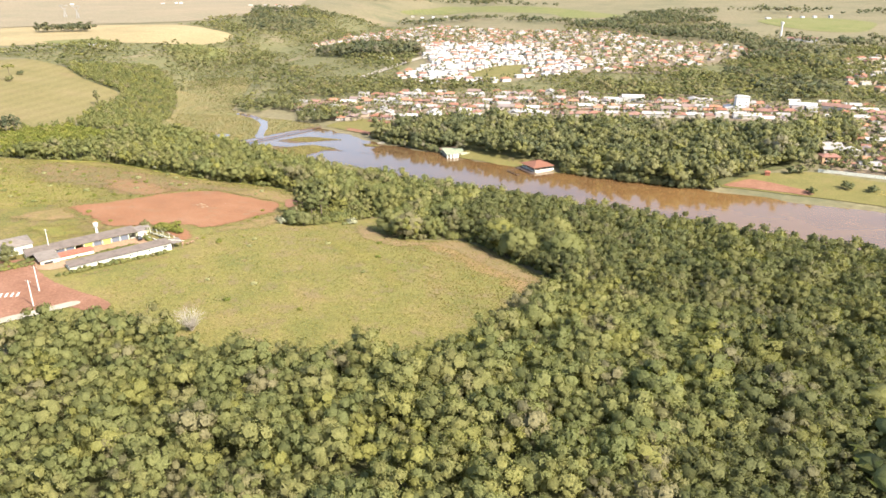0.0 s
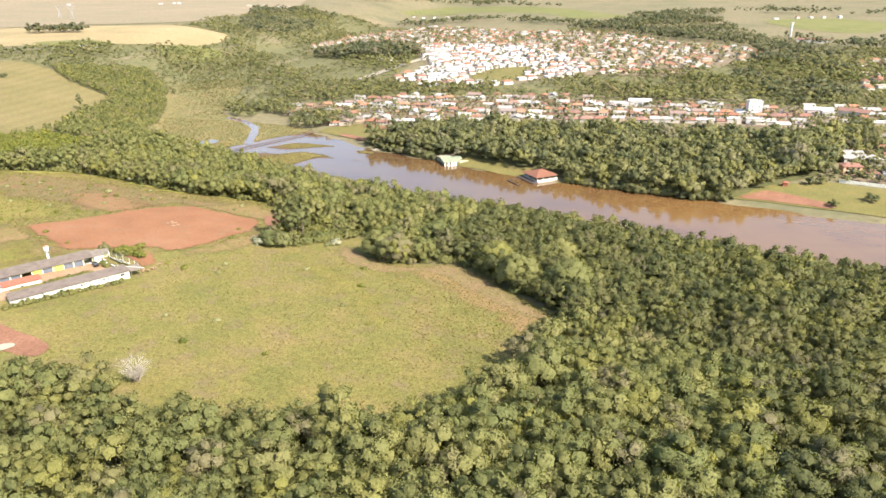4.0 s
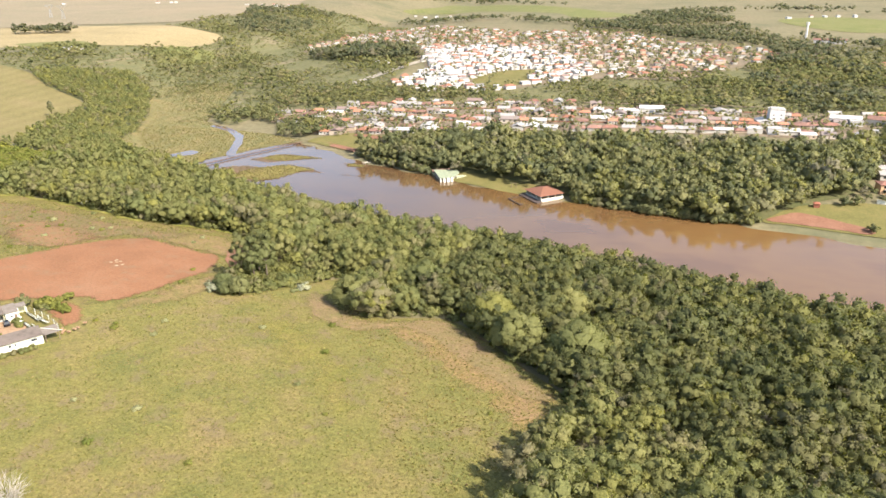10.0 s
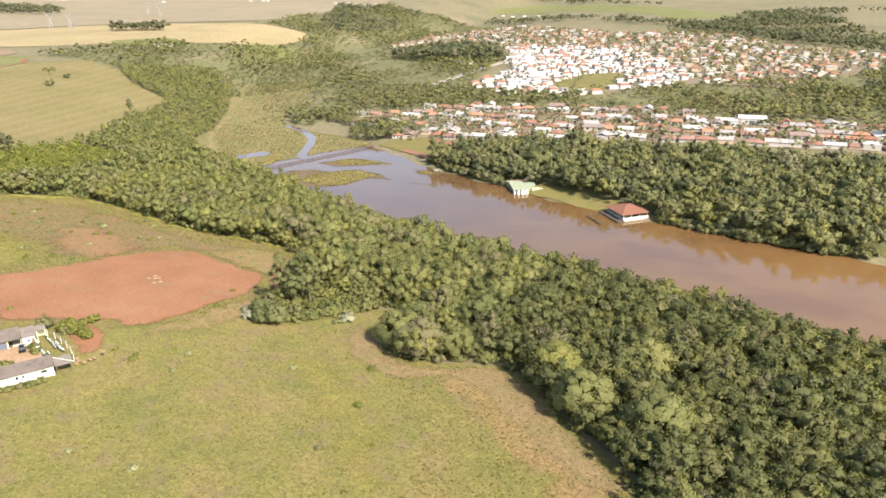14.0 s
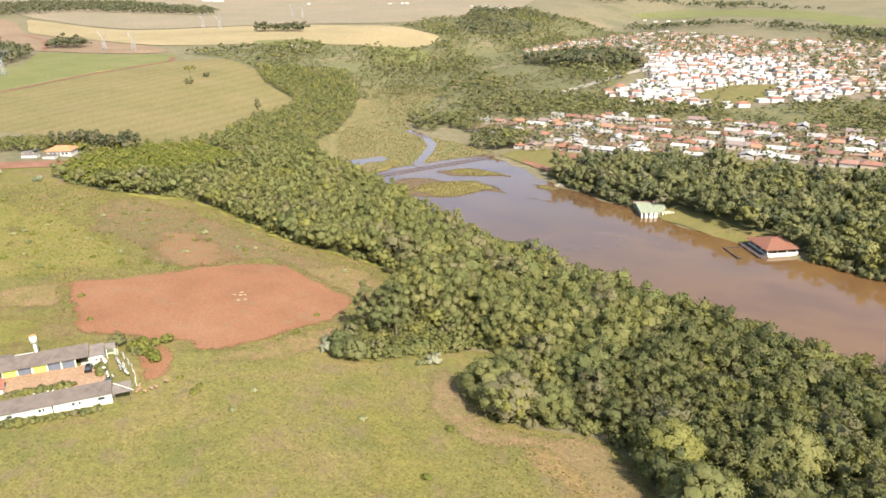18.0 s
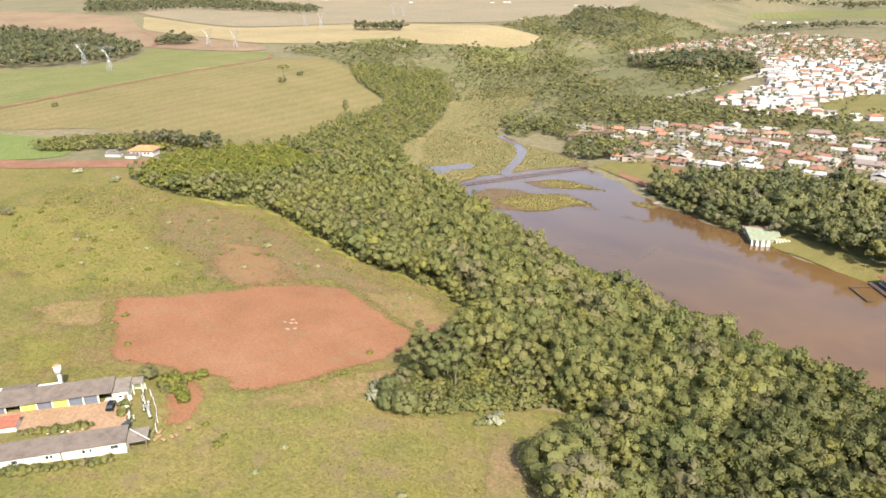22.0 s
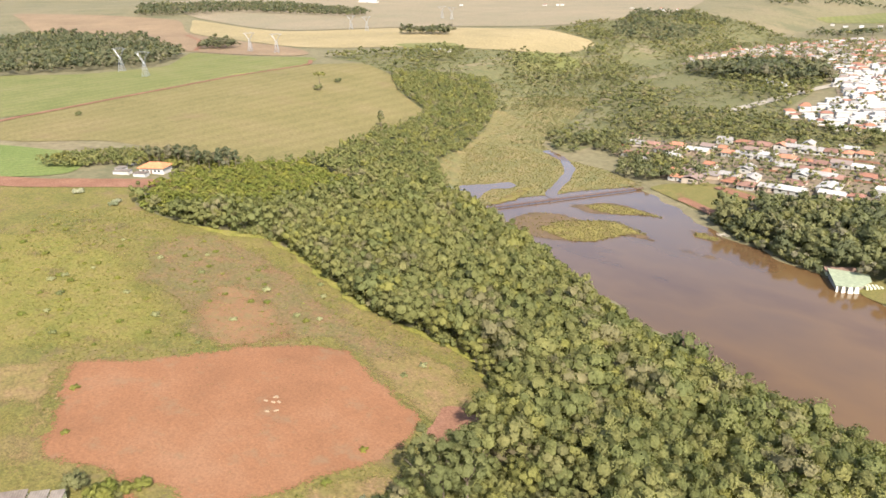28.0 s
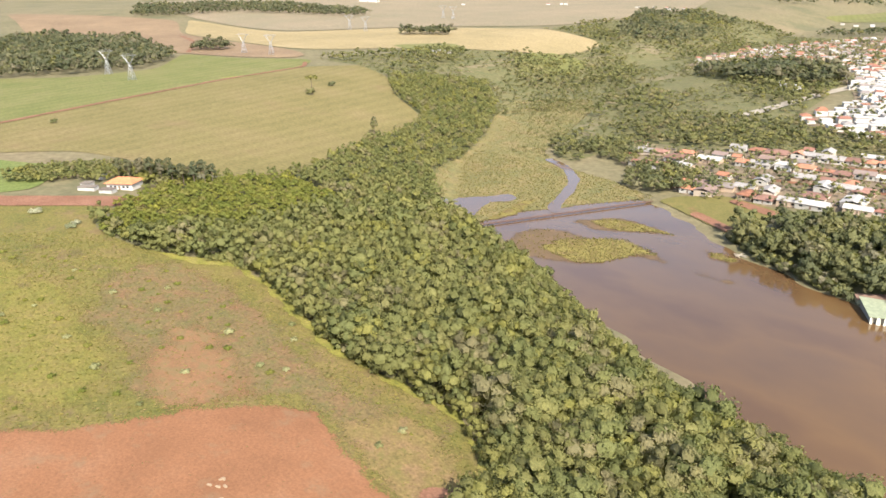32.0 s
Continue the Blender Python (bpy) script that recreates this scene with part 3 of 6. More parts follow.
ICO = {1: ico(1), 0: (np.array([(1, 0, 0), (0, 1, 0), (-1, 0, 0), (0, -1, 0), (0, 0, 1), (0, 0, -1)], float),
                      np.array([(0, 1, 4), (1, 2, 4), (2, 3, 4), (3, 0, 4), (1, 0, 5), (2, 1, 5), (3, 2, 5), (0, 3, 5)]))}


def crown_arrays(seed, width, tall, clear, lobes, sprays, leaf, core=1, spread=0.62, point=0.0):
    """The leaves of one tree: uneven lobes round a dome, each a leafy clump covered with sprays of leaves.
    Returns vertices, triangles and the vertices' normals, which follow the clumps."""
    rng = np.random.default_rng(seed)
    verts, faces, normals, count = [], [], [], 0
    half, deep = width * 0.5, (tall - clear) * 0.5
    heart = np.array([0, 0, clear + deep * 0.85])
    for k in range(lobes):
        h = 1.0 - 1.45 * (k + 0.5) / lobes        # from the top of the dome to a little below its middle
        a, r = k * 2.4 + rng.uniform(-0.5, 0.5), math.sqrt(max(0.0, 1 - h * h))
        size = half * (rng.uniform(0.46, 0.64) if lobes < 7 else rng.uniform(0.28, 0.52)) * (1 - 0.45 * point * max(h, 0))
        out = np.array([math.cos(a) * r, math.sin(a) * r, h]) * rng.uniform(0.82, 1.1)
        reach = max(half * (spread + 0.12) * (1 - point * max(h, 0) * 0.7), 0.1)
        c = heart + out * np.array([reach, reach, max(deep * 1.15 - size * 0.75, 0.2)])
        if k == 0 and lobes > 6:
            c, size = heart + np.array([0, 0, deep * 0.05]), half * 0.66
        squash = np.array([1, 1, rng.uniform(0.72, 0.95)])
        v, f = ICO[1 if lobes > 6 else core]
        bulge = v * (1 + rng.normal(0, 0.12, (len(v), 1)))
        verts.append(bulge * size * (0.72 if lobes > 6 else 0.80) * squash + c)
        normals.append(0.5 * v + 0.75 * (c - heart) / half + np.array([0, 0, 0.25]))
        faces.append(f + count)
        count += len(v)
        n = rng.normal(0, 1, (sprays, 3))
        n += 0.55 * (c - heart) / half
        n[:, 2] += 0.25
        n /= np.linalg.norm(n, axis=1)[:, None]
        p = n * size * squash * rng.uniform(0.70, 1.20, (sprays, 1)) + c
        face = n + rng.normal(0, 0.55, n.shape)
        face /= np.linalg.norm(face, axis=1)[:, None]
        t = np.cross(face, rng.normal(0, 1, n.shape))
        t /= np.linalg.norm(t, axis=1)[:, None]
        u = np.cross(face, t)
        s = leaf * rng.uniform(0.55, 1.35, (sprays, 1))
        drop = n * s * 0.2
        blade = np.stack([p - t * s * 0.5 - drop, p + (t * 0.6 - u * 0.3) * s, p + u * s * 0.62 - drop * 0.5], 1)
        verts.append(blade.reshape(-1, 3))
        normals.append(np.repeat(0.4 * n + 0.6 * face + 0.75 * (c - heart) / half + np.array([0, 0, 0.25]), 3, 0))
        faces.append(np.arange(sprays * 3).reshape(-1, 3) + count)
        count += sprays * 3
    normals = np.concatenate(normals)
    return np.concatenate(verts), np.concatenate(faces), normals / np.linalg.norm(normals, axis=1)[:, None]


def trunk_mesh(seed, clear, tall, girth):
    rng, bm = random.Random(seed), bmesh.new()
    top = Vector((rng.uniform(-0.4, 0.4), rng.uniform(-0.4, 0.4), clear + (tall - clear) * 0.35))
    rod(bm, (0, 0, -0.8), top, girth, girth * 0.55, 7)
    for k in range(4):
        a = k * 1.6 + rng.random()
        rod(bm, top * 0.8, top + Vector((math.cos(a), math.sin(a), 0.9)) * (tall - clear) * 0.28, girth * 0.4, girth * 0.15, 5)
    me = bpy.data.meshes.new("trunk")
    bm.to_mesh(me)
    bm.free()
    me.materials.append(M_BARK)
    return me


def species(fine):
    """Unit trees about 10 m high: crown arrays and the height of the clear trunk."""
    out = []
    for k in range(6):
        w = (6.8, 7.6, 6.0, 7.2, 6.4, 8.2)[k]
        lobes, sprays, leaf = ((12, 70, 0.44) if fine == 2 else (9, 48, 0.54) if fine == 1 else (3, 18, 1.3))
        out.append(crown_arrays(100 * fine + k, w, 10.0, 2.2, lobes, sprays, leaf, 0, 0.80 if fine else 0.72))
    return out


FINE, MIDDLE, COARSE = species(2), species(1), species(0)
BROAD = [crown_arrays(500 + k, (6.8, 7.6, 6.2, 7.2)[k], 10.0, 2.2, 8, 26, 0.90, 0, 0.80) for k in range(4)]
SPARE = [crown_arrays(540 + k, (6.8, 7.6, 6.2, 7.2)[k], 10.0, 2.2, 7, 18, 0.75, 0, 0.72) for k in range(4)]


def scatter(poly, gap, seed, holes=()):
    """Uneven but even-spaced places within an outline."""
    rng, p = np.random.default_rng(seed), np.array(poly, float)
    x, y = np.meshgrid(np.arange(p[:, 0].min(), p[:, 0].max(), gap), np.arange(p[:, 1].min(), p[:, 1].max(), gap * 0.87))
    x[1::2] += gap / 2
    x, y = (x + rng.uniform(-0.36, 0.36, x.shape) * gap).ravel(), (y + rng.uniform(-0.36, 0.36, y.shape) * gap).ravel()
    keep = inside(poly, x, y)
    for h in holes:
        keep &= ~inside(h, x, y)
    return x[keep], y[keep]


def stand(name, label, x, y, kinds, mat, tall, seed, category="trees", spreadout=1.0, tone=None):
    """A wood of many trees as one object."""
    if not len(x):
        return None
    rng = np.random.default_rng(seed)
    verts, faces, tints, normals, count = [], [], [], [], 0
    z = ground_z(x, y)
    pick = rng.integers(0, len(kinds), len(x))
    size = tall * rng.choice((0.70, 0.82, 0.92, 1.0, 1.0, 1.06, 1.15, 1.32), len(x)) * rng.uniform(0.92, 1.08, len(x)) / 10
    turn = rng.uniform(0, 6.283, len(x))
    tint = rng.random(len(x)) * 0.999
    if tone is not None:
        tint = np.clip(tint * tone[0] + tone[1], 0, 0.995)
    for k, (v, f, nv) in enumerate(kinds):
        who = np.nonzero(pick == k)[0]
        if not len(who):
            continue
        c, s, h = np.cos(turn[who])[:, None], np.sin(turn[who])[:, None], size[who][:, None]
        wide = h * spreadout
        px = (v[:, 0] * c - v[:, 1] * s) * wide + x[who][:, None]
        py = (v[:, 0] * s + v[:, 1] * c) * wide + y[who][:, None]
        pz = v[:, 2] * h + z[who][:, None] - 0.3
        verts.append(np.stack([px, py, pz], 2).reshape(-1, 3))
        faces.append((f[None] + (np.arange(len(who)) * len(v))[:, None, None] + count).reshape(-1, 3))
        normals.append(np.stack([nv[:, 0] * c - nv[:, 1] * s, nv[:, 0] * s + nv[:, 1] * c, np.broadcast_to(nv[:, 2], px.shape)], 2).reshape(-1, 3))
        tints.append(np.repeat(tint[who], len(v)))
        count += len(who) * len(v)
    ob = new(name, sheet(name, np.concatenate(verts), np.concatenate(faces), mat, np.concatenate(tints), True, np.concatenate(normals)))
    return tagged(ob, label, category, kind="stuff")


def branching(u, v):
    """Tree heights: low at the water and up the valley, tallest half-way up the bank."""
    line = np.array(SHORE_NEAR, float)[::-1]
    off = np.interp(u, line[:, 0], line[:, 1]) - v
    bank = np.interp(off, (0, 10, 24, 62, 112, 150), (5.0, 7.0, 14.5, 13.5, 11.0, 10.0))
    bank = np.where(u < -372, np.interp(u, (-460, -372), (7.2, 9.0)), bank)
    bank = np.where((v > 138) & (v < 153) & (u > -175) & (u < -55), 13.0, bank)
    corner = np.hypot(u + 148, v - 288)
    return np.where(corner < 30, np.minimum(bank, np.interp(corner, (0, 14, 30), (4.0, 5.0, 9.0))), bank)


THICKET = [(-395, 312), (-430, 332), (-456, 372), (-448, 432), (-405, 437), (-384, 430), (-369, 381), (-366, 352), (-378, 330)]


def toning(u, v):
    """Leaf tints: darker by the lake's lower end, with shade put in, lighter up the valley."""
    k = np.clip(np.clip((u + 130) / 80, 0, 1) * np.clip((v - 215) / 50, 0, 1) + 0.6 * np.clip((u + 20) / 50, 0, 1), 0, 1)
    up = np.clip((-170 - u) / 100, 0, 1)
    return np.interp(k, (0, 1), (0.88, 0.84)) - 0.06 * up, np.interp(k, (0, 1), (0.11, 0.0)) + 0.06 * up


wx, wy = scatter(NEARWOOD, 5.5, 21)
near = (wy > np.where(wx < -55, 46, 76)) & (wx > -760) & (wx < 0.25 * wy + 24) & (wx > -1.25 * wy - 60) & (np.random.default_rng(20).random(len(wx)) > 0.05)
hx, hy = scatter([(-230, -150), (-230, 30), (-200, 54), (-60, 54), (-58, 78), (40, 82), (125, 385), (330, 290), (330, -150)], 12.5, 24)
stand("southern_wood", "dense green native woodland", hx, hy, SPARE, F_NEAR, 13, 30, spreadout=1.9, tone=(0.6, 0.15))
wx, wy = wx[near], wy[near]
shore = np.array(SHORE_NEAR, float)
ebb = wy < np.interp(wx, shore[::-1, 0], shore[::-1, 1]) - 2
wx, wy = wx[ebb | (wx < -372)], wy[ebb | (wx < -372)]
close = (wy < 205) | (np.hypot(wx + 165, wy - 345) < 85)
single = close & (wy < 262) & (wx > -110) & (wx < 25) & (wy > 128)
single &= np.cumsum(single) <= 300
light = inside(THICKET, wx, wy)
# trees that get the leaves with shade in their colour
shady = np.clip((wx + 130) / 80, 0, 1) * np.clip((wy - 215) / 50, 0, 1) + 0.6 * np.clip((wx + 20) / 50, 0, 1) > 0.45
upper = ~close & ~light & (wx < -345)
rest = ~close & ~light & ~upper


def grow(name, label, who, kinds, mat, seed):
    stand(name, label, wx[who], wy[who], kinds, mat, branching(wx[who], wy[who]), seed, spreadout=0.92, tone=toning(wx[who], wy[who]))


grow("near_wood", "dense green native woodland seen from above", close & ~single & ~shady, FINE[:4], F_NEAR, 31)
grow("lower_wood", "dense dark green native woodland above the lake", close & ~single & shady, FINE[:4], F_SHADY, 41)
grow("upper_wood", "dense green native woodland up the valley", upper & (wy < 550), BROAD, F_NEAR, 36)
grow("valley_edge_wood", "green woodland along the marsh", upper & (wy >= 550), BROAD, F_NEAR, 42)
grow("lakeside_wood", "dense green native woodland along the lake", rest & ~shady, MIDDLE, F_NEAR, 32)
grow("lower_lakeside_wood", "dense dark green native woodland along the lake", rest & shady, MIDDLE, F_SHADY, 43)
tx, ty = scatter(THICKET, 3.7, 39)
stand("light_thicket", "low bright green thicket at the pasture's edge", tx, ty, BROAD, F_LIGHT, 4.4, 35, spreadout=1.2)
FARWOOD = [(-262, 598), (-228, 577), (-190, 563), (-159, 562), (-79, 533), (-41, 518), (10, 509), (41, 511), (71, 546), (92, 560), (115, 600), (120, 645), (27, 652), (-100, 646), (-194, 643), (-238, 624)]
draped("far_wood_floor", FARWOOD, M_FLOOR, "dark litter under the far shore trees", 6, 0.3, 0.8, 28)
fx, fy = scatter(FARWOOD, 7.5, 22)
stand("far_shore_wood", "tall dark green trees on the far shore", fx, fy, BROAD, F_DARK, 14.5, 33, spreadout=0.95)
fx, fy = scatter([(72, 556), (92, 562), (108, 598), (122, 645), (95, 648), (58, 610)], 7.0, 221)
stand("far_shore_wood", "tallest dark trees at the end of the far shore wood", fx, fy, BROAD, F_DARK, 17.5, 331, spreadout=0.9)
VALLEY = [(-426, 660), (-469, 684), (-498, 747), (-558, 868), (-630, 1021), (-700, 850), (-745, 730), (-819, 743), (-905, 740), (-870, 960), (-783, 1090), (-812, 1230), (-963, 1250), (-980, 1800), (-620, 1700), (-700, 1345), (-663, 1214), (-626, 1325), (-499, 1250), (-403, 1122), (-352, 873), (-266, 838), (-190, 860), (-125, 940), (40, 1050), (120, 1200), (500, 1500), (900, 900), (240, 560), (240, 780), (150, 805), (-10, 790), (-240, 800), (-380, 755), (-445, 757)]
vx, vy = scatter(VALLEY, 11.0, 23, (TOWN_A, TOWN_B, MARSH))
patchy = np.sin(vx / 47 + 1) * np.sin(vy / 61) + 0.5 * np.sin((vx + vy) / 29) + np.random.default_rng(26).uniform(-0.6, 0.6, len(vx))
draped("scrub_flat", SCRUBFLAT, M_VALLEY, "rough olive scrub at the head of the marsh", 8, 0.12, 3, 271)
draped("valley_ground", VALLEY, M_VALLEY, "rough valley grass and low scrub", 20, 0.10, 2, 27)
stand("valley_wood", "grey-green valley woodland and thickets", vx[patchy > 0.22], vy[patchy > 0.22], COARSE, F_SCRUB, 9, 34, spreadout=1.35)
cx, cy = scatter([(-445, 760), (-375, 760), (-240, 804), (-266, 838), (-352, 873), (-400, 885), (-470, 850), (-490, 800)], 7.5, 291)
few = np.random.default_rng(292).random(len(cx)) < 0.75
stand("valley_thicket", "olive thicket along the edge of the town", cx[few], cy[few], COARSE, F_SCRUB, 7.0, 381, spreadout=1.2)
cx, cy = scatter([(-266, 835), (-190, 862), (-125, 940), (40, 1050), (120, 1200), (260, 1010), (245, 805), (150, 808), (-10, 795), (-240, 805)], 8.0, 29)
few = np.sin(cx / 37) * np.sin(cy / 29 + 1) + np.random.default_rng(293).uniform(-0.7, 0.7, len(cx)) > -0.15
stand("valley_thicket", "grey-green thicket between the two towns", cx[few], cy[few], COARSE, F_SCRUB, 6.5, 38, spreadout=1.35)
bushy = (patchy <= 0.22) & (patchy > -0.85)
stand("valley_scrub", "low pale scrub between the valley trees", vx[bushy], vy[bushy], COARSE, F_SCRUB, 3.0, 37, spreadout=2.6)
for k, (outline, gap) in enumerate((([(-1000, 385), (-975, 460), (-960, 530), (-1050, 615), (-1370, 675), (-1531, 583), (-1473, 460), (-1200, 330)], 11), ([(-1152, 670), (-1100, 690), (-1120, 730), (-1190, 715)], 8.5),
                                    ([(-1818, 824), (-1777, 915), (-1790, 1062), (-1517, 1240), (-1600, 1330), (-1960, 1300), (-2100, 940)], 14), ([(-1071, 1004), (-1003, 1060), (-1041, 1095), (-1100, 1030)], 8.5))):
    cx, cy = scatter(outline, gap, 40 + k)
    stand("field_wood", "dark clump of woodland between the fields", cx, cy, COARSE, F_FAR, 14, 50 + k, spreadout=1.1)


# bushes standing in the marsh and at its head
mx, my = scatter(MARSH, 7.0, 231, (CHANNEL_WAY,))
some = (np.sin(mx / 23 + my / 31) + 0.6 * np.sin(my / 13 - mx / 19) + np.random.default_rng(232).uniform(-0.7, 0.7, len(mx))) > np.interp(my, (560, 700, 860), (1.25, 0.55, 0.0))
stand("marsh_bushes", "low olive bushes among the reeds", mx[some], my[some], COARSE, F_SCRUB, 2.2, 233, "shrubs", spreadout=1.9)
mx, my = scatter(SCRUBFLAT, 7.5, 234)
some = np.random.default_rng(235).random(len(mx)) < 0.8
stand("scrub_bushes", "grey-green scrub at the head of the marsh", mx[some], my[some], COARSE, F_SCRUB, 3.2, 236, "shrubs", spreadout=1.8)
some = np.random.default_rng(237).random(len(mx)) < 0.10
stand("scrub_bushes", "small trees over the valley scrub", mx[some], my[some], COARSE, F_SCRUB, 7.0, 238, "trees", spreadout=1.2)

# low growth along the wood's edge and the far shore
BUSHES = [crown_arrays(700 + k, 12.0, 10.0, 0.0, 6, 30, 1.9, 0, 0.8) for k in range(3)]


def along(line, gap, spread, seed):
    rng, out = np.random.default_rng(seed), []
    for (x0, y0), (x1, y1) in zip(line, line[1:]):
        for i in range(max(1, int(math.hypot(x1 - x0, y1 - y0) / gap))):
            k = rng.random()
            out.append((x0 + (x1 - x0) * k + rng.normal(0, spread), y0 + (y1 - y0) * k + rng.normal(0, spread)))
    return np.array(out).T


ex, ey = along(shifted(EDGE, 3.5), 1.9, 1.4, 61)
stand("edge_shrubs", "leafy shrubs along the wood's edge", ex, ey, BUSHES, F_NEAR, 3.4, 62, "shrubs")
ex, ey = along(SHORE_NEAR[1:], 1.7, 1.3, 631)
stand("shore_shrubs", "leafy shrubs leaning over the lake's near shore", ex, ey - 1.5, BUSHES, F_NEAR, 3.6, 641, "shrubs")
ex, ey = along([(-258, 596), (-228, 577), (-200, 567), (-186, 562)], 1.3, 1.2, 63)
stand("shore_shrubs", "leafy shrubs overhanging the water", ex, ey, BUSHES, F_DARK, 5.0, 64, "shrubs")
ex, ey = along([(-72, 527), (-41, 519), (10, 510), (38, 511)], 1.3, 1.2, 65)
stand("shore_shrubs", "leafy shrubs overhanging the water", ex, ey, BUSHES, F_DARK, 5.5, 66, "shrubs")

ex, ey = scatter([(-167, 281), (-157, 272), (-148, 281), (-143, 291), (-138, 299), (-134, 305), (-150, 312), (-170, 308)], 2.6, 67)
stand("corner_shrubs", "low green bushes round the tall corner trees", ex, ey, BUSHES, F_NEAR, 3.0, 68, "shrubs", tone=(0.6, 0.1))

BANKWOOD = [(-366, 645), (-342, 640), (-323, 650), (-300, 664), (-330, 688), (-400, 690), (-440, 700), (-470, 705), (-450, 750), (-410, 740), (-390, 690)]
ex, ey = scatter(BANKWOOD, 6.0, 69)
stand("bank_wood", "rounded green trees on the marsh's far bank", ex, ey, BROAD, F_DARK, 8.0, 70)

BACKWOOD = [(-257, 1657), (-180, 1716), (-123, 1915), (-29, 2007), (90, 1628), (124, 1460), (172, 1474), (206, 1380), (308, 1383), (271, 1204), (207, 1094), (163, 854), (112, 785), (58, 886), (60, 1058), (97, 1156), (93, 1285), (12, 1363), (-57, 1390), (-151, 1459), (-233, 1507)]
ex, ey = scatter(BACKWOOD, 12, 71, (TOWN_A, [(184, 900), (212, 860), (330, 830), (480, 1000), (420, 1250), (260, 1210), (205, 1115)]))
gap = np.sin(ex / 43 + 2) * np.sin(ey / 71) + 0.5 * np.sin((ex + ey) / 31) + np.random.default_rng(711).uniform(-0.5, 0.5, len(ex)) > 0.12
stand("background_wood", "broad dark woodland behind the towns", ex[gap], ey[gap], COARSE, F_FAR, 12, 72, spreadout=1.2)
stand("background_scrub", "pale scrub and young trees behind the towns", ex[~gap], ey[~gap], COARSE, F_SCRUB, 4.5, 721, spreadout=1.6)
ex, ey = scatter([(92, 556), (150, 548), (240, 520), (250, 640), (150, 640), (120, 600)], 10.5, 731)
stand("villa_trees", "garden trees round the houses by the park", ex, ey, BROAD, F_DARK, 7.5, 741, spreadout=1.1)
ex, ey = scatter([(122, 645), (128, 605), (148, 640), (153, 684), (147, 720), (122, 700)], 7.5, 73)
stand("town_grove", "dark grove between the lake and the houses", ex, ey, BROAD, F_DARK, 11, 74)

# ---- trees that stand as single things ----
def tree_thing(name, label, arrays, mat, clear, girth, group="", tint=0.0):
    root = thing(name, label, "tree", Matrix(), group)
    v, f, nv = arrays
    crown = new("crown", sheet("crown", v, f, mat, np.full(len(v), tint), True, nv))
    crown.parent = root
    trunk = new("trunk", trunk_mesh(3, clear, v[:, 2].max(), girth))
    trunk.parent = root
    return root


def copies(model, places, rng, low=0.75, high=1.2, sink=0.2):
    """Copies of a thing at plan places, turned and sized by chance; the model takes the last place."""
    places = list(places)
    for k, (px, py) in enumerate(places):
        s = rng.uniform(low, high)
        m = Matrix.Translation((px, py, float(ground_z(px, py)) - sink)) @ Matrix.Rotation(rng.uniform(0, 6.28), 4, "Z") @ Matrix.Diagonal((s, s, s * rng.uniform(0.85, 1.15), 1))
        if k < len(places) - 1:
            copy_thing(model, m)
        else:
            model.matrix_world = m


rng = random.Random(5)
sx, sy = wx[single], wy[single]
for k in range(6):
    model = tree_thing("tree", ("green native tree with a rounded crown in dense woodland", "olive-green native tree with an uneven crown", "bushy green native tree among others")[k % 3], FINE[k], F_NEAR, 2.4, 0.16, "woodland trees", k / 6)
    copies(model, zip(sx[k::6], sy[k::6]), rng, 0.75, 1.35)

# the tall trees at the corner of the wood and other marked ones
tall = crown_arrays(901, 7.4, 18.0, 2.0, 26, 80, 0.42, 0, 0.72, 0.25)
corner = tree_thing("corner_tree", "tall dark green tree at the wood's corner", tall, F_CORNER, 2.5, 0.3, "corner trees")
copies(corner, [(-162, 289), (-158, 291), (-155, 295), (-159, 296)], rng, 1.0, 1.12)
fat = crown_arrays(902, 13.0, 14.0, 1.5, 30, 90, 0.5, 0, 0.8)
round_tree = tree_thing("spreading_tree", "broad round-crowned tree rising over the wood", fat, F_NEAR, 2.0, 0.35, "spreading trees", 0.4)
copies(round_tree, [(-37, 384), (-103, 279), (-94, 284), (-112, 283), (-62, 282), (-50, 268), (-40, 300), (-30, 262)], rng, 0.75, 1.1)
lone = crown_arrays(903, 9.0, 8.0, 0.6, 8, 70, 0.7, 1, 0.7)
field_tree = tree_thing("field_tree", "lone round tree standing on open grass", lone, F_DARK, 0.8, 0.25, "lone trees")
copies(field_tree, [(-384, 250), (-392, 246), (-399, 243), (-229, 183), (-233, 178), (-679, 590), (-715, 637), (-669, 366), (97, 508), (120, 520), (135, 517), (88, 545), (95, 548)], rng, 0.55, 1.0)
wispy = crown_arrays(904, 6.0, 15.0, 5.0, 8, 40, 0.7, 1, 0.5, 0.5)
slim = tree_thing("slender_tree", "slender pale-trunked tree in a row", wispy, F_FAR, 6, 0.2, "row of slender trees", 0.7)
copies(slim, [(-474 + i * 4.2 + 2 * (j % 2), 358 + i * 4.0 - j * 5) for i in range(8) for j in range(3)] + [(-539, 561), (-533, 556)], rng, 0.75, 1.05)
bare = bmesh.new()
r2 = random.Random(8)
for k in range(340):
    a, h, wide = r2.uniform(0, 6.28), r2.uniform(1.2, 4.6), r2.uniform(0.15, 0.62)
    p = Vector((math.cos(a) * h * wide, math.sin(a) * h * wide, h))
    rod(bare, p, p + Vector((math.cos(a + r2.uniform(-1, 1)), math.sin(a + r2.uniform(-1, 1)), r2.uniform(0.3, 1.1))) * r2.uniform(0.8, 1.7), 0.03, 0.010, 4)
    if k % 10 == 0:
        rod(bare, (0, 0, 0), p, 0.11, 0.06, 5)
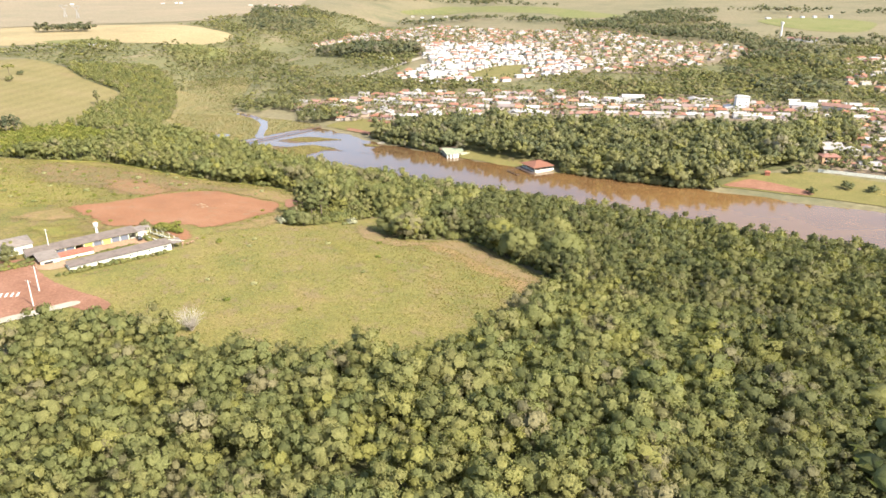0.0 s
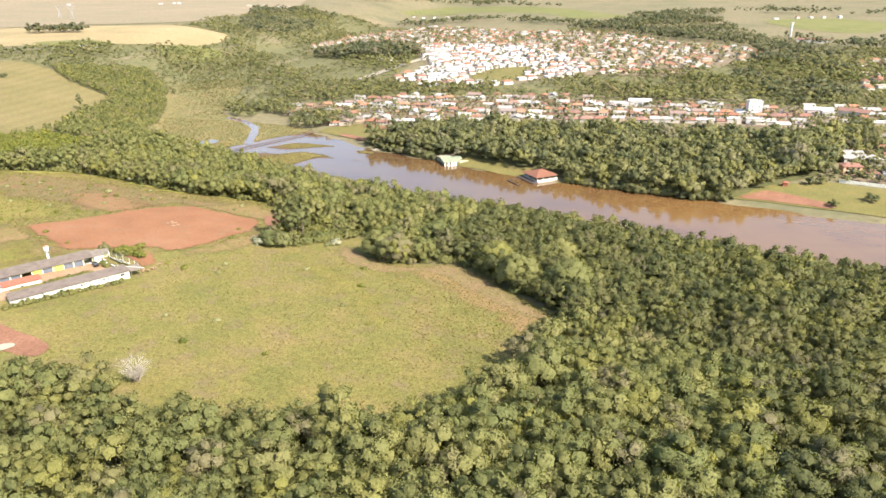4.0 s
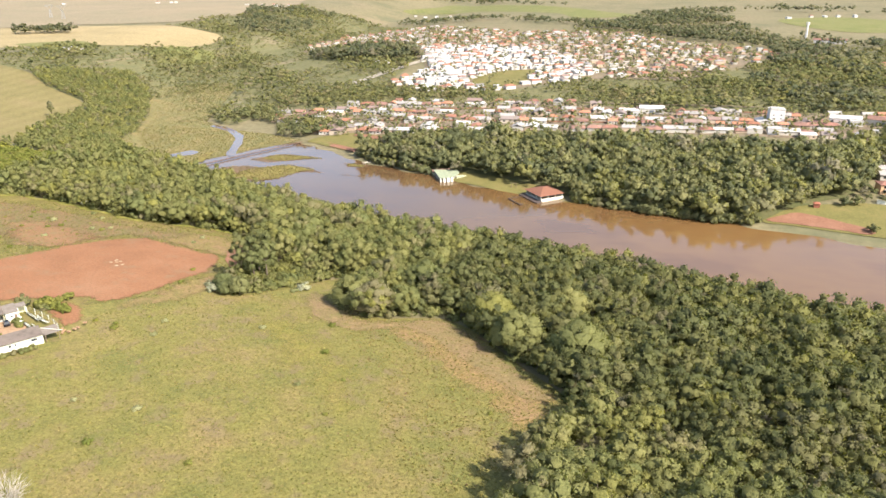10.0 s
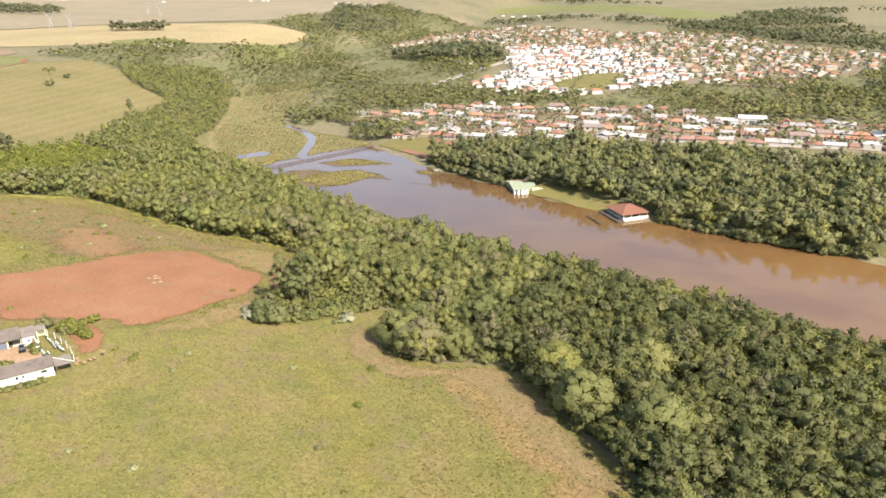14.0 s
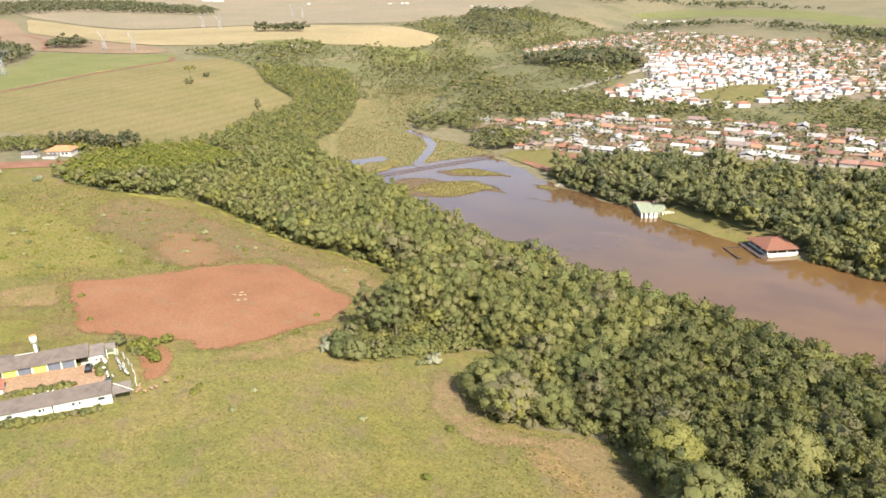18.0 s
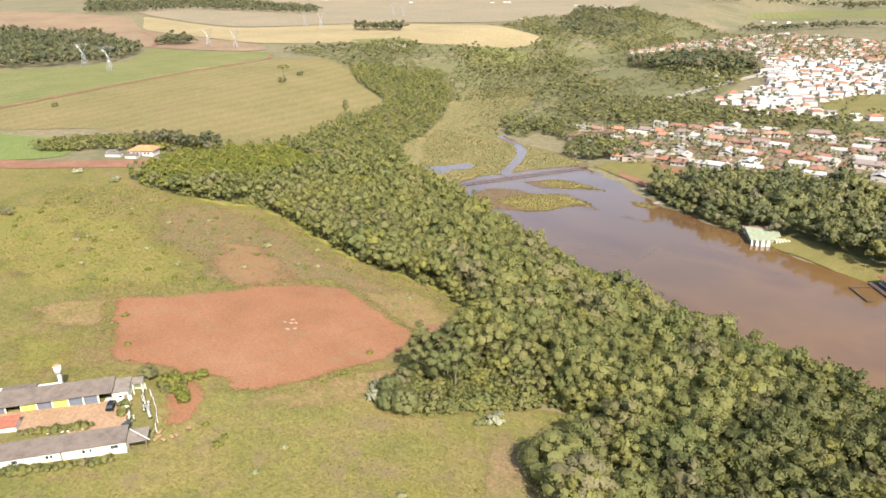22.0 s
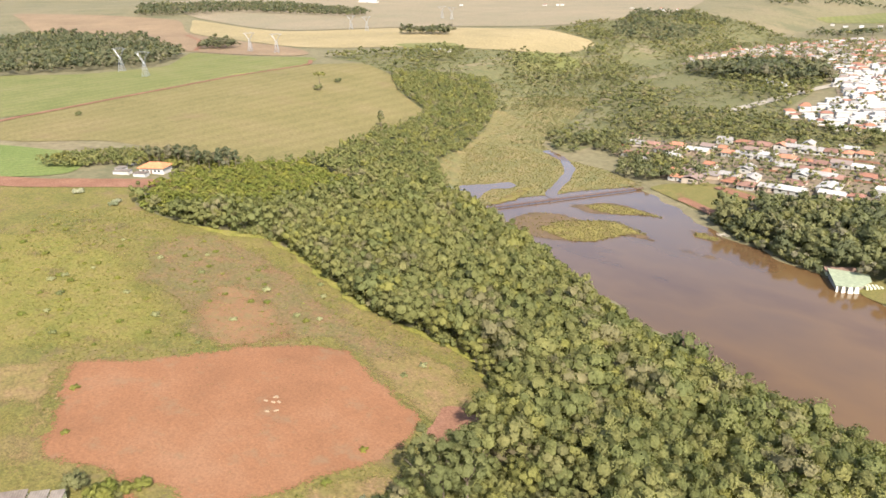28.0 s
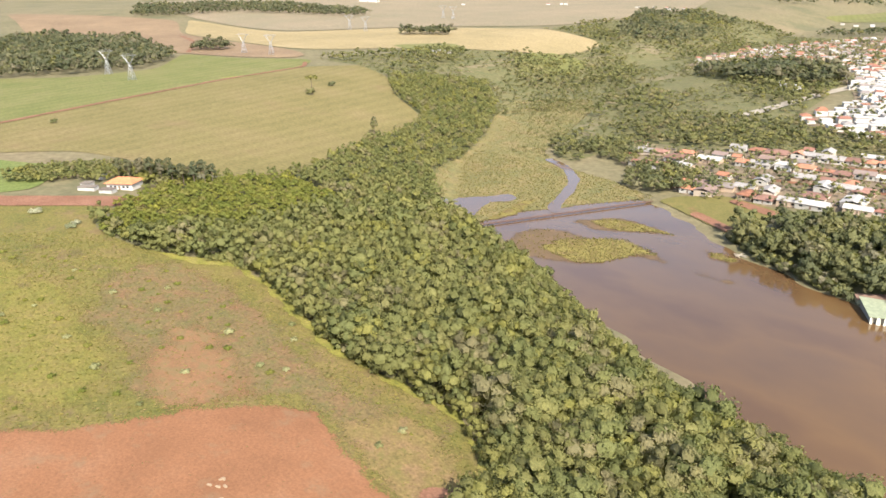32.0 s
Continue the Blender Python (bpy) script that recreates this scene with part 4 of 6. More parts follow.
M_TWIG = plain("dead_twigs", (0.38, 0.33, 0.26), 0.9)
dead = thing("bare_tree", "leafless pale grey tree among green ones", "tree", Matrix(), "bare trees")
part("crown", bare, M_TWIG, dead)
part("trunk", (lambda b: (rod(b, (0, 0, -0.8), (0.1, 0, 2.5), 0.16, 0.1, 7), b)[1])(bmesh.new()), M_TWIG, dead)
dead_big = copy_thing(dead, Matrix())
copies(dead_big, [(-128, 158)], rng, 1.35, 1.4)
copies(dead, [(20, 250), (10, 190), (35, 300), (-60, 345), (-330, 440), (-300, 400)], rng, 0.75, 1.1)

edge_tree = tree_thing("edge_tree", "low round tree at the wood's corner", fat, F_CORNER, 2.0, 0.3, "edge trees", 0.2)
copies(edge_tree, [(-158, 273), (-154, 275), (-162, 277)], rng, 0.42, 0.52)

# ---- shrubs on the pasture ----
low = crown_arrays(910, 3.0, 1.9, 0.1, 8, 44, 0.26, 1, 0.75)
pale = tree_thing("shrub", "pale grey-green flowering shrub on rough grass", low, F_PALE, 0.3, 0.06, "pasture shrubs")
pale["category"] = "shrub"
PALE = [(-330, 259), (-315, 258), (-331, 298), (-327, 315), (-310, 305), (-304, 276), (-281, 277), (-266, 296), (-259, 315), (-253, 320), (-279, 337), (-269, 332), (-283, 317), (-285, 248), (-256, 280), (-210, 329), (-208, 320), (-303, 251), (-331, 264),
        (-333, 274), (-357, 293), (-155, 232), (-159, 242), (-129, 251), (-158, 277), (-138, 286), (-99, 221), (-148, 194), (-130, 196)]
copies(pale, PALE, rng, 0.55, 1.05, 0.05)
big_pale = tree_thing("flowering_bush", "large bush covered in whitish flowers at the wood's edge", low, F_FLOWER, 0.3, 0.06, "flowering bushes")
big_pale["category"] = "shrub"
copies(big_pale, [(-176, 333), (-172, 338), (-174, 329), (-170, 321), (-167, 277), (-163, 273), (-386, 327), (-391, 322), (-384, 331), (-408, 306), (-412, 309), (-216, 357), (-255, 360), (-262, 350), (-136, 290), (-40, 167), (-43, 169), (-38, 170), (-440, 300), (-300, 352)], rng, 1.1, 1.9, 0.1)
green_low = tree_thing("green_shrub", "small green shrub on rough grass", low, F_LIGHT, 0.3, 0.06, "green shrubs", 0.5)
green_low["category"] = "shrub"
rs = np.random.default_rng(77)
gx2, gy2 = scatter([(-400, 285), (-350, 320), (-283, 332), (-215, 338), (-185, 325), (-240, 320), (-262, 272), (-275, 245), (-330, 235), (-390, 250)], 10.0, 78)
keep2 = rs.random(len(gx2)) < 0.62
weed = scatter(SOIL, 14, 79)
weeds = np.random.default_rng(80).random(len(weed[0])) < 0.10
copies(green_low, list(zip(weed[0][weeds], weed[1][weeds])) + list(zip(gx2[keep2], gy2[keep2])) + [(-178, 233), (-169, 231), (-166, 243), (-179, 275), (-102, 242), (-89, 228), (-90, 238), (-47, 226), (-85, 210), (-104, 182), (-131, 181), (-171, 234), (-60, 235), (-75, 222), (-120, 265), (-110, 262)], rng, 0.3, 0.85, 0.05)


# ---- grass and reeds ----
def tufts(name, label, poly, gap, mat, tall, seed, wide=0.5, holes=(), share=1.0, low=-9.0):
    """Tussocks, each of a few folded blades, joined into one."""
    rng = np.random.default_rng(seed)
    x, y = scatter(poly, gap, seed, holes)
    keep = rng.random(len(x)) < share
    x, y = x[keep], y[keep]
    n = len(x)
    z = np.maximum(ground_z(x, y), low)
    h = tall * rng.uniform(0.5, 1.4, n)
    verts, faces = [], []
    for k in range(3):
        a = rng.uniform(0, 6.283, n)
        c, s, lean = np.cos(a), np.sin(a), rng.uniform(0.2, 0.7, n) * h
        w = wide * rng.uniform(0.6, 1.3, n)
        base = np.stack([x, y, z], 1)
        p0 = base + np.stack([-s * w / 2, c * w / 2, 0 * h], 1)
        p1 = base + np.stack([s * w / 2, -c * w / 2, 0 * h], 1)
        p2 = base + np.stack([c * lean + s * w * 0.4, s * lean - c * w * 0.4, h], 1)
        p3 = base + np.stack([c * lean - s * w * 0.4, s * lean + c * w * 0.4, h * 0.9], 1)
        verts.append(np.stack([p0, p1, p2, p3], 1).reshape(-1, 3))
        i = (np.arange(n) * 4 + k * n * 4)[:, None]
        faces.append(np.concatenate([i + [0, 1, 2], i + [0, 2, 3]], 0))
    ob = new(name, sheet(name, np.concatenate(verts), np.concatenate(faces), mat, np.tile(np.repeat(rng.random(n), 4), 3)))
    return tagged(ob, label, "grass", kind="stuff")


CHANNEL = band([(-356, 567), (-366, 572), (-375, 590), (-387, 615), (-400, 636), (-424, 656), (-452, 668)], 8)
POOL = [(-424, 529), (-430, 542), (-421, 550), (-413, 564), (-409, 576), (-397, 574), (-395, 564), (-404, 554), (-398, 538), (-385, 518), (-398, 518), (-411, 527)]
SHEDYARD = [(-262, 196), (-205, 160), (-165, 215), (-195, 252), (-215, 240)]
NEARMEADOW = [(-166, 268), (-148, 278), (-128, 290), (-103, 271), (-80, 283), (-51, 260), (-29, 239), (-34, 200), (-42, 168), (-60, 154), (-144, 146), (-175, 165), (-190, 225)]
tufts("meadow_tussocks", "knee-high yellow-green grass tussocks", NEARMEADOW, 0.85, F_GRASS, 0.27, 81, 0.55, (SHEDYARD,), 0.7)
tufts("dry_tussocks", "browner knee-high tussocks along the wood's edge", [(-120, 290), (-100, 272), (-80, 283), (-69, 276), (-51, 258), (-31, 240), (-33, 214), (-46, 190), (-66, 200), (-80, 236), (-105, 256)], 1.2, F_DRYTUFT, 0.36, 86, 0.6, (), 0.5)
tufts("soil_fringe", "grass tussocks straggling over the soil's edge", band(SOIL + SOIL[:1], 7), 1.2, F_DRYTUFT, 0.20, 84, 0.7, (), 0.2)
tufts("pasture_tussocks", "rough grass tussocks", [(-166, 268), (-190, 244), (-220, 228), (-270, 243), (-330, 225), (-420, 280), (-400, 310), (-352, 326), (-314, 344), (-255, 336), (-210, 345), (-176, 325), (-170, 280)], 1.3, F_GRASS, 0.28, 82, 0.9, (SOIL, SHEDYARD), 0.7)
tufts("marsh_reeds", "tall yellow-brown reeds in the marsh", MARSH, 1.9, F_REED, 0.38, 83, 1.2, (POOL, CHANNEL), 0.8, 0.14)

# ---- land cover round the lake and the yards ----
draped("shore_lawn", [(-166, 567), (-140, 562), (-110, 550), (-90, 545), (-104, 527), (-135, 538), (-158, 545), (-172, 556)], M_LAWN, "mown grass strip along the lake", 3, 0.5, 0.5, 91)
draped("bridgehead_lawn", [(-328, 630), (-296, 615), (-262, 599), (-250, 628), (-254, 646), (-295, 656), (-322, 642)], M_LAWN, "lawn with bare red earth at the bridge", 4, 0.45, 0.6, 92)
draped("red_bank", [(-300, 617), (-262, 600), (-259, 606), (-296, 624)], M_ROADSOIL, "bare red earth bank", 3, 0.7, 0.5, 93)
draped("red_bank", [(-290, 646), (-255, 634), (-252, 642), (-288, 653)], M_ROADSOIL, "bare red earth bank", 3, 0.7, 0.5, 94)
draped("park_lawn", [(37, 512), (62, 541), (100, 552), (150, 536), (200, 520), (200, 466), (138, 493), (98, 502)], M_LAWN, "park lawn with bare red earth by the lake", 4, 0.4, 0.6, 95)
draped("red_bank", [(40, 514), (60, 530), (100, 512), (98, 504), (60, 512)], M_ROADSOIL, "bare red earth bank", 3, 0.65, 0.8, 96)
for k, outline in enumerate(([(-346, 506), (-351, 518), (-352, 536), (-337, 545), (-311, 549), (-296, 558), (-281, 553), (-262, 544), (-262, 539), (-282, 538), (-288, 517), (-298, 507), (-312, 500), (-332, 497)], [(-343, 561), (-335, 580), (-324, 588), (-300, 588), (-280, 583), (-296, 576), (-312, 560), (-328, 554)], [(-264, 570), (-258, 578), (-237, 574), (-238, 564), (-246, 562), (-256, 562)])):
    mx, my = sum(p[0] for p in outline) / len(outline), sum(p[1] for p in outline) / len(outline)
    draped("mud_flat", outline, M_MUD, "wet brown mud round an islet", 3, 0, 1.5, 150 + k, level=0.07)
    inner = ([(-328, 514), (-325, 536), (-303, 557), (-272, 549), (-283, 539), (-289, 518), (-299, 508)], [(mx + (x - mx) * 0.85 + 3, my + (y - my) * 0.6 + 2) for x, y in outline], [(mx + (x - mx) * 0.7, my + (y - my) * 0.6) for x, y in outline])[k]
    draped("mud_islet", inner, M_ISLE, "low islet of mud and yellow reeds", 2, 0, 1.4, 100 + k, level=0.18)
    tufts("islet_reeds", "yellow-green reeds on a mud islet", ragged(inner, 3, 0.8, k), 1.2, F_REED, 0.45, 105 + k, 0.8, (), 0.6, 0.15)
tufts("islet_weeds", "sparse brown weeds on wet mud", [(-346, 508), (-350, 534), (-337, 543), (-318, 546), (-322, 516), (-312, 502), (-332, 499)], 2.2, F_REED, 0.45, 109, 0.8, (), 0.4, 0.05)
draped("mud_shoal", [(-259, 546), (-245, 545), (-229, 547), (-220, 542), (-230, 538), (-250, 540)], M_MUD, "dark wet mud shoal just above the water", 2.5, 0, 1.2, 153, level=0.05)
draped("channel", CHANNEL, M_WATER, "muddy channel through the marsh", 2.5, 0.35, 0.8, 110, category="water", low=0.22)
draped("marsh_pool", POOL, M_WATER, "shallow muddy pool in the marsh", 2.5, 0.35, 1.0, 111, category="water", low=0.24)
draped("reed_patch", [(-373, 548), (-384, 580), (-392, 574), (-384, 540), (-380, 524), (-375, 530)], M_ISLE, "dark wet reeds beside the footbridge", 2.5, 0.45, 1.4, 154, low=0.30)
draped("dry_meadow", [(-120, 298), (-100, 272), (-80, 283), (-69, 276), (-51, 258), (-30, 241), (-28, 236), (-33, 214), (-44, 216), (-52, 232), (-70, 245), (-92, 262), (-112, 274), (-124, 290)], M_DRYMEADOW, "browner dry grass along the wood's edge", 2, 0.20, 2.4, 118)
draped("lush_patch", [(-150, 262), (-122, 264), (-100, 250), (-82, 232), (-70, 212), (-86, 206), (-104, 226), (-128, 244)], M_LUSH, "greener strip through the meadow", 2.5, 0.19, 2.0, 293)
draped("bare_edge", [(-131, 293), (-114, 278), (-102, 271), (-80, 284), (-69, 278), (-51, 260), (-30, 241), (-39, 234), (-60, 249), (-76, 263), (-88, 270), (-101, 258), (-121, 266), (-133, 281)], M_BARE, "bare reddish strip along the wood's edge", 1.5, 0.26, 0.6, 112)
draped("verge", band(shifted(EDGE, -0.5)[2:12], 5.0), M_STRIP, "bright yellow-green grass along the wood", 2, 0.32, 1.9, 113)
draped("red_verge", [(-178, 327), (-172, 303), (-175, 296), (-182, 306), (-190, 318), (-186, 326)], M_ROADSOIL, "bare red soil by the wood", 2, 0.36, 1.4, 114)
draped("crossroads", [(-223, 189), (-212, 181), (-205, 177), (-196, 173), (-164, 166), (-161, 162), (-167, 157), (-178, 160), (-190, 138), (-205, 112), (-225, 100), (-280, 130), (-240, 165), (-232, 180)], M_ROADSOIL, "red dirt crossroads beside the pasture", 3, 0.35, 0.6, 115, category="road")
draped("concrete_strip", band([(-175, 163), (-180, 155), (-190, 138), (-205, 115)], 4.0), plain("pale_concrete", (0.36, 0.31, 0.22), 0.9, vary=0.3, size=2.5), "pale concrete pavement along the dirt road", 2, 0.6, 0.15, 116, category="pavement")

for k, (px, py, r) in enumerate(((-338, 262, 6), (-352, 275, 5), (-318, 252, 5), (-300, 250, 4), (-372, 300, 6), (-340, 248, 4), (-290, 244, 4), (-362, 262, 5), (-275, 255, 5), (-325, 238, 5), (-390, 290, 5), (-310, 232, 6))):
    draped("scrub_patch", [(px + r * 1.5 * math.cos(a), py + r * math.sin(a)) for a in (0, 0.8, 1.6, 2.4, 3.2, 4.0, 4.8, 5.6)], M_SCRUB, "reddish scrubby patch in the pasture", 1.6, 0.22, 1.6, 400 + k)

# ---- farm sheds ----
YARD = Matrix(((0.52, 0.855, 0, -201.5), (0.855, -0.52, 0, 221.3), (0, 0, 1, 0), (0, 0, 0, 1)))
YARD[2][3] = float(ground_z(-201.5, 218)) + 0.1
FLIP = YARD @ Matrix.Diagonal((1, -1, 1, 1))   # right-handed: +x along the sheds, -y towards the pasture


def yard(x, y, z=0.0, turn=0.0):
    """A pose in the farmyard: x along the sheds, y towards the pasture."""
    return FLIP @ Matrix.Translation((x, -y, z)) @ Matrix.Rotation(radians(turn), 4, "Z")


def yard_xy(points):
    return [tuple((FLIP @ Vector((x, -y, 0)))[:2]) for x, y in points]


def corrugated(name, colour, pitch=0.18):
    m, n, b = material(name, 0.85, 0, 0.25)
    w = place(n)
    stain = ramp(n, grain(n, w, 2.2, 6, 0.7), (0.3, (0.66, 0.64, 0.62)), (0.55, (1, 1, 1)), (0.8, (1.22, 1.18, 1.12)))
    n.links.new(mix(n, 1.0, colour, stain, "MULTIPLY"), b.inputs["Base Color"])
    tc = node(n, "ShaderNodeTexCoord")
    wave = node(n, "ShaderNodeTexWave", wave_type="BANDS", bands_direction="X")
    wave.inputs["Scale"].default_value = 0.314 / pitch
    n.links.new(tc.outputs["Object"], wave.inputs["Vector"])
    bump(n, b, wave.outputs["Fac"], 0.6, 0.05)
    return m


M_FIBRE = corrugated("fibre_cement", (0.158, 0.124, 0.098), 0.5)
M_FIBRELIGHT = corrugated("weathered_fibre_cement", (0.205, 0.168, 0.134), 0.5)
M_WHITE = plain("white_plaster", (0.68, 0.66, 0.54), 0.85, vary=0.12, size=1.2)
M_CREAM = plain("cream_plaster", (0.62, 0.60, 0.40), 0.85, vary=0.15, size=1.0)
M_YELLOW = plain("yellow_shutter", (0.46, 0.50, 0.10), 0.6, vary=0.12, size=0.8)
M_SLATE = plain("grey_shutter", (0.125, 0.135, 0.155), 0.6, vary=0.15, size=0.8)
# near-black colour that stands for the shade inside a doorway
M_DARK = plain("painted_interior_shade", (0.03, 0.03, 0.03), 0.9)
M_CONCRETE = plain("concrete", (0.45, 0.42, 0.38), 0.9, vary=0.25)
M_REDROOF = plain("red_clay_roof", (0.30, 0.11, 0.065), 0.85, vary=0.3, size=1.0)
M_WOOD = plain("weathered_wood", (0.20, 0.14, 0.10), 0.9, vary=0.3, size=0.6)
M_GLASS, _n, _b = material("window_glass", 0.08, 0, 0.5)
_b.inputs["Base Color"].default_value = (0.03, 0.035, 0.04, 1)
M_STEEL = plain("galvanised_steel", (0.42, 0.42, 0.42), 0.5, 0.7)
M_BLACK = plain("black_car_paint", (0.012, 0.013, 0.016), 0.18, 0.0, 0.1, spec=0.6)
M_RUBBER = plain("tyre_rubber", (0.02, 0.02, 0.02), 0.9)
M_BRICKWALL = plain("bare_brick", (0.36, 0.17, 0.10), 0.9, vary=0.35, size=0.5)

draped("farmyard", yard_xy([(-40, -0.5), (5, -0.5), (8, 8), (6, 16.5), (-38, 16.8), (-44, 8)]), M_YARD, "bare orange-brown earth yard between the sheds", 2, 0.28, 0.15, 117)
draped("yard_grass", yard_xy([(-31, 9.2), (-28, 13.2), (-10, 13.2), (-6.5, 11.5), (-6.5, 9.5), (-9, 8.2), (-29, 7.8)]), M_LAWN, "oval grass bed in the yard", 1.2, 0.40, 0.1, 118)
draped("side_lawn", yard_xy([(3.6, -4), (7, -4.5), (9.6, 2), (11, 9), (11, 16), (5, 16), (3.6, 6)]), M_LAWN, "small fenced grass yard", 2, 0.30, 0.2, 119)


def slab_roof(x0, x1, y0, y1, z0, z1, thick=0.14):
    """A lean-to roof sheet from height z0 at y0 to z1 at y1 (y towards the pasture)."""
    bm = bmesh.new()
    v = [bm.verts.new(p) for p in ((x0, -y0, z0), (x1, -y0, z0), (x1, -y1, z1), (x0, -y1, z1), (x0, -y0, z0 + thick), (x1, -y0, z0 + thick), (x1, -y1, z1 + thick), (x0, -y1, z1 + thick))]
    for q in ((0, 1, 2, 3), (7, 6, 5, 4), (0, 4, 5, 1), (1, 5, 6, 2), (2, 6, 7, 3), (3, 7, 4, 0)):
        bm.faces.new([v[i] for i in q])
    bmesh.ops.recalc_face_normals(bm, faces=bm.faces)
    return bm


def ybox(x0, x1, y0, y1, z0, z1):
    return boxes((x0, x1, -y1, -y0, z0, z1))


def garage_row(x0, bays, label):
    """An open-fronted shed of bays, each with a shutter or left open."""
    w = 3.4
    x1 = x0 + w * len(bays)
    root = thing("garage_shed", label, "shed", FLIP.copy(), "garage sheds")
    part("back_wall", ybox(x0, x1, -5.0, -4.75, -1.5, 3.7), M_CREAM, root)
    for xe in (x0, x1 - 0.2):
        part("side_wall", ybox(xe, xe + 0.2, -4.75, -0.3, -1.5, 2.9), M_CREAM, root)
    for k, bay in enumerate(bays):
        a = x0 + k * w
        part("pier", ybox(a - 0.12, a + 0.22, -0.3, 0.05, -1.5, 2.72), M_CREAM, root)
        if bay == "y":
            part("shutter", ybox(a + 0.25, a + w - 0.15, -0.2, -0.1, -0.5, 2.6), M_YELLOW, root, "bright yellow door")
        elif bay == "g":
            sh = part("shutter", ybox(a + 0.25, a + w - 0.15, -0.2, -0.1, -0.5, 2.6), M_SLATE, root, "slate-grey door")
            for z in (0.4, 1.2, 2.0):
                part("rail", ybox(a + 0.25, a + w - 0.15, -0.1, -0.06, z, z + 0.06), M_SLATE, sh)
    part("floor", ybox(x0, x1, -4.7, -0.2, -1.0, 0.06), M_CONCRETE, root)
    part("lintel", ybox(x0, x1, -0.28, 0.02, 2.62, 2.86), M_CREAM, root)
    part("roof", slab_roof(x0 - 0.1, x1 + 0.1, -5.5, 0.7, 4.0, 2.95), M_FIBRE, root, "weathered grey-brown fibre-cement sheets")
    return root


draped("shed_verge", yard_xy([(-33, 26.5), (8, 26.0), (14, 24), (15, 27), (8, 30.5), (-20, 31), (-34, 33)]), M_BARE, "trodden reddish soil along the shed", 2, 0.3, 0.8, 420)
garage_row(-13.7, "yggo", "long shed with yellow and grey garage doors")
garage_row(-27.5, "goyg", "long shed with grey and yellow doors and one open bay")
garage_row(-41.2, "ogog", "long shed with open and grey-doored bays")

annex = thing("white_annex", "small white flat-roofed building at the shed's end", "building", FLIP.copy())
part("wall", ybox(0.2, 3.5, -5.3, 0.6, -1.5, 2.75), M_WHITE, annex)
part("roof", slab_roof(0.12, 3.8, -5.6, 0.9, 3.2, 2.8), M_FIBRELIGHT, annex)
part("window", ybox(1.4, 2.1, 0.58, 0.66, 1.3, 1.8), M_GLASS, annex)
part("door", ybox(2.5, 3.3, 0.58, 0.66, -0.2, 2.0), M_WOOD, annex)
porch = thing("porch", "white lean-to porch with posts", "porch", FLIP.copy())
part("roof", slab_roof(3.9, 6.6, -5.6, -2.6, 2.8, 2.6), M_FIBRELIGHT, porch)
part("wall", ybox(3.8, 6.4, -5.6, -5.4, -1.5, 2.7), M_CREAM, porch)
for px in (4.1, 6.2):
    part("post", ybox(px, px + 0.18, -2.9, -2.7, -1.5, 2.6), M_WHITE, porch)
for x0, x1, y0, mat, lab in ((-27, -19.5, -11.5, M_FIBRE, "small rear outbuilding with a dark sheet roof"), (-18.6, -14.4, -10.3, M_WHITE, "small rear outbuilding with a white roof"), (-33, -27.5, -11.0, M_WHITE, "small rear outbuilding with a pale roof")):
    hut = thing("outbuilding", lab, "shed", FLIP.copy(), "rear outbuildings")
    part("wall", ybox(x0, x1, y0 + 1.2, -5.6, -1.5, 2.3), M_WHITE, hut)
    part("roof", slab_roof(x0 - 0.2, x1 + 0.2, y0 + 0.9, -5.55, 2.35, 2.75), mat, hut)


def long_shed(x0, x1, label, openings):
    root = thing("long_shed", label, "shed", FLIP.copy(), "white long sheds")
    part("wall", ybox(x0, x1, 17.0, 21.8, -2.2, 2.35), M_WHITE, root)
    part("plinth", ybox(x0 - 0.03, x1 + 0.03, 21.75, 21.88, -2.2, -0.1), M_CREAM, root)
    part("roof", slab_roof(x0 - 0.15, x1 + 0.15, 16.4, 22.4, 3.05, 2.45), M_FIBRE, root, "stained grey-brown fibre-cement sheets")
    for a, wide in openings:
        win = part("window", ybox(a, a + wide, 21.82, 21.90, 1.05, 1.75), M_GLASS, root)
        part("sill", ybox(a - 0.08, a + wide + 0.08, 21.82, 21.98, 0.97, 1.05), M_WHITE, win)
        if wide > 1.2:
            for k in range(3):
                part("bar", ybox(a + wide * (k + 1) / 4 - 0.02, a + wide * (k + 1) / 4 + 0.02, 21.90, 21.93, 1.05, 1.75), M_STEEL, win)
    return root


long_shed(-7.0, 6.0, "long white shed with small windows and sheet roof", ((-2.9, 0.6), (-1.4, 0.4), (2.9, 1.5)))
long_shed(-21.7, -7.3, "long white shed with a sheet roof", ((-16.9, 1.1), (-10.2, 0.6), (-9.3, 0.4)))
long_shed(-31.6, -22.0, "long white shed with a stained roof and brick end", ((-28.5, 0.6),))
end_hut = thing("end_shelter", "low shelter with a grey sheet roof at the shed's end", "shelter", FLIP.copy())
part("roof", slab_roof(6.3, 10.6, 17.2, 22.2, 2.3, 2.0), M_FIBRELIGHT, end_hut)
for px in (6.6, 10.2):
    for py in (17.5, 21.8):
        part("post", ybox(px, px + 0.16, py, py + 0.16, -1.8, 2.2), M_WOOD, end_hut)
part("pipe", (lambda b: (rod(b, (6.4, -17.4, 2.55), (11.2, -22.4, 2.25), 0.09, None, 6), b)[1])(bmesh.new()), M_WHITE, end_hut, "white pipe lying across the roof")
block = thing("end_building", "white building with brick side and grey roof", "building", FLIP.copy())
part("wall", ybox(-38.5, -32, 1.0, 9.5, -1.5, 2.9), M_WHITE, block)
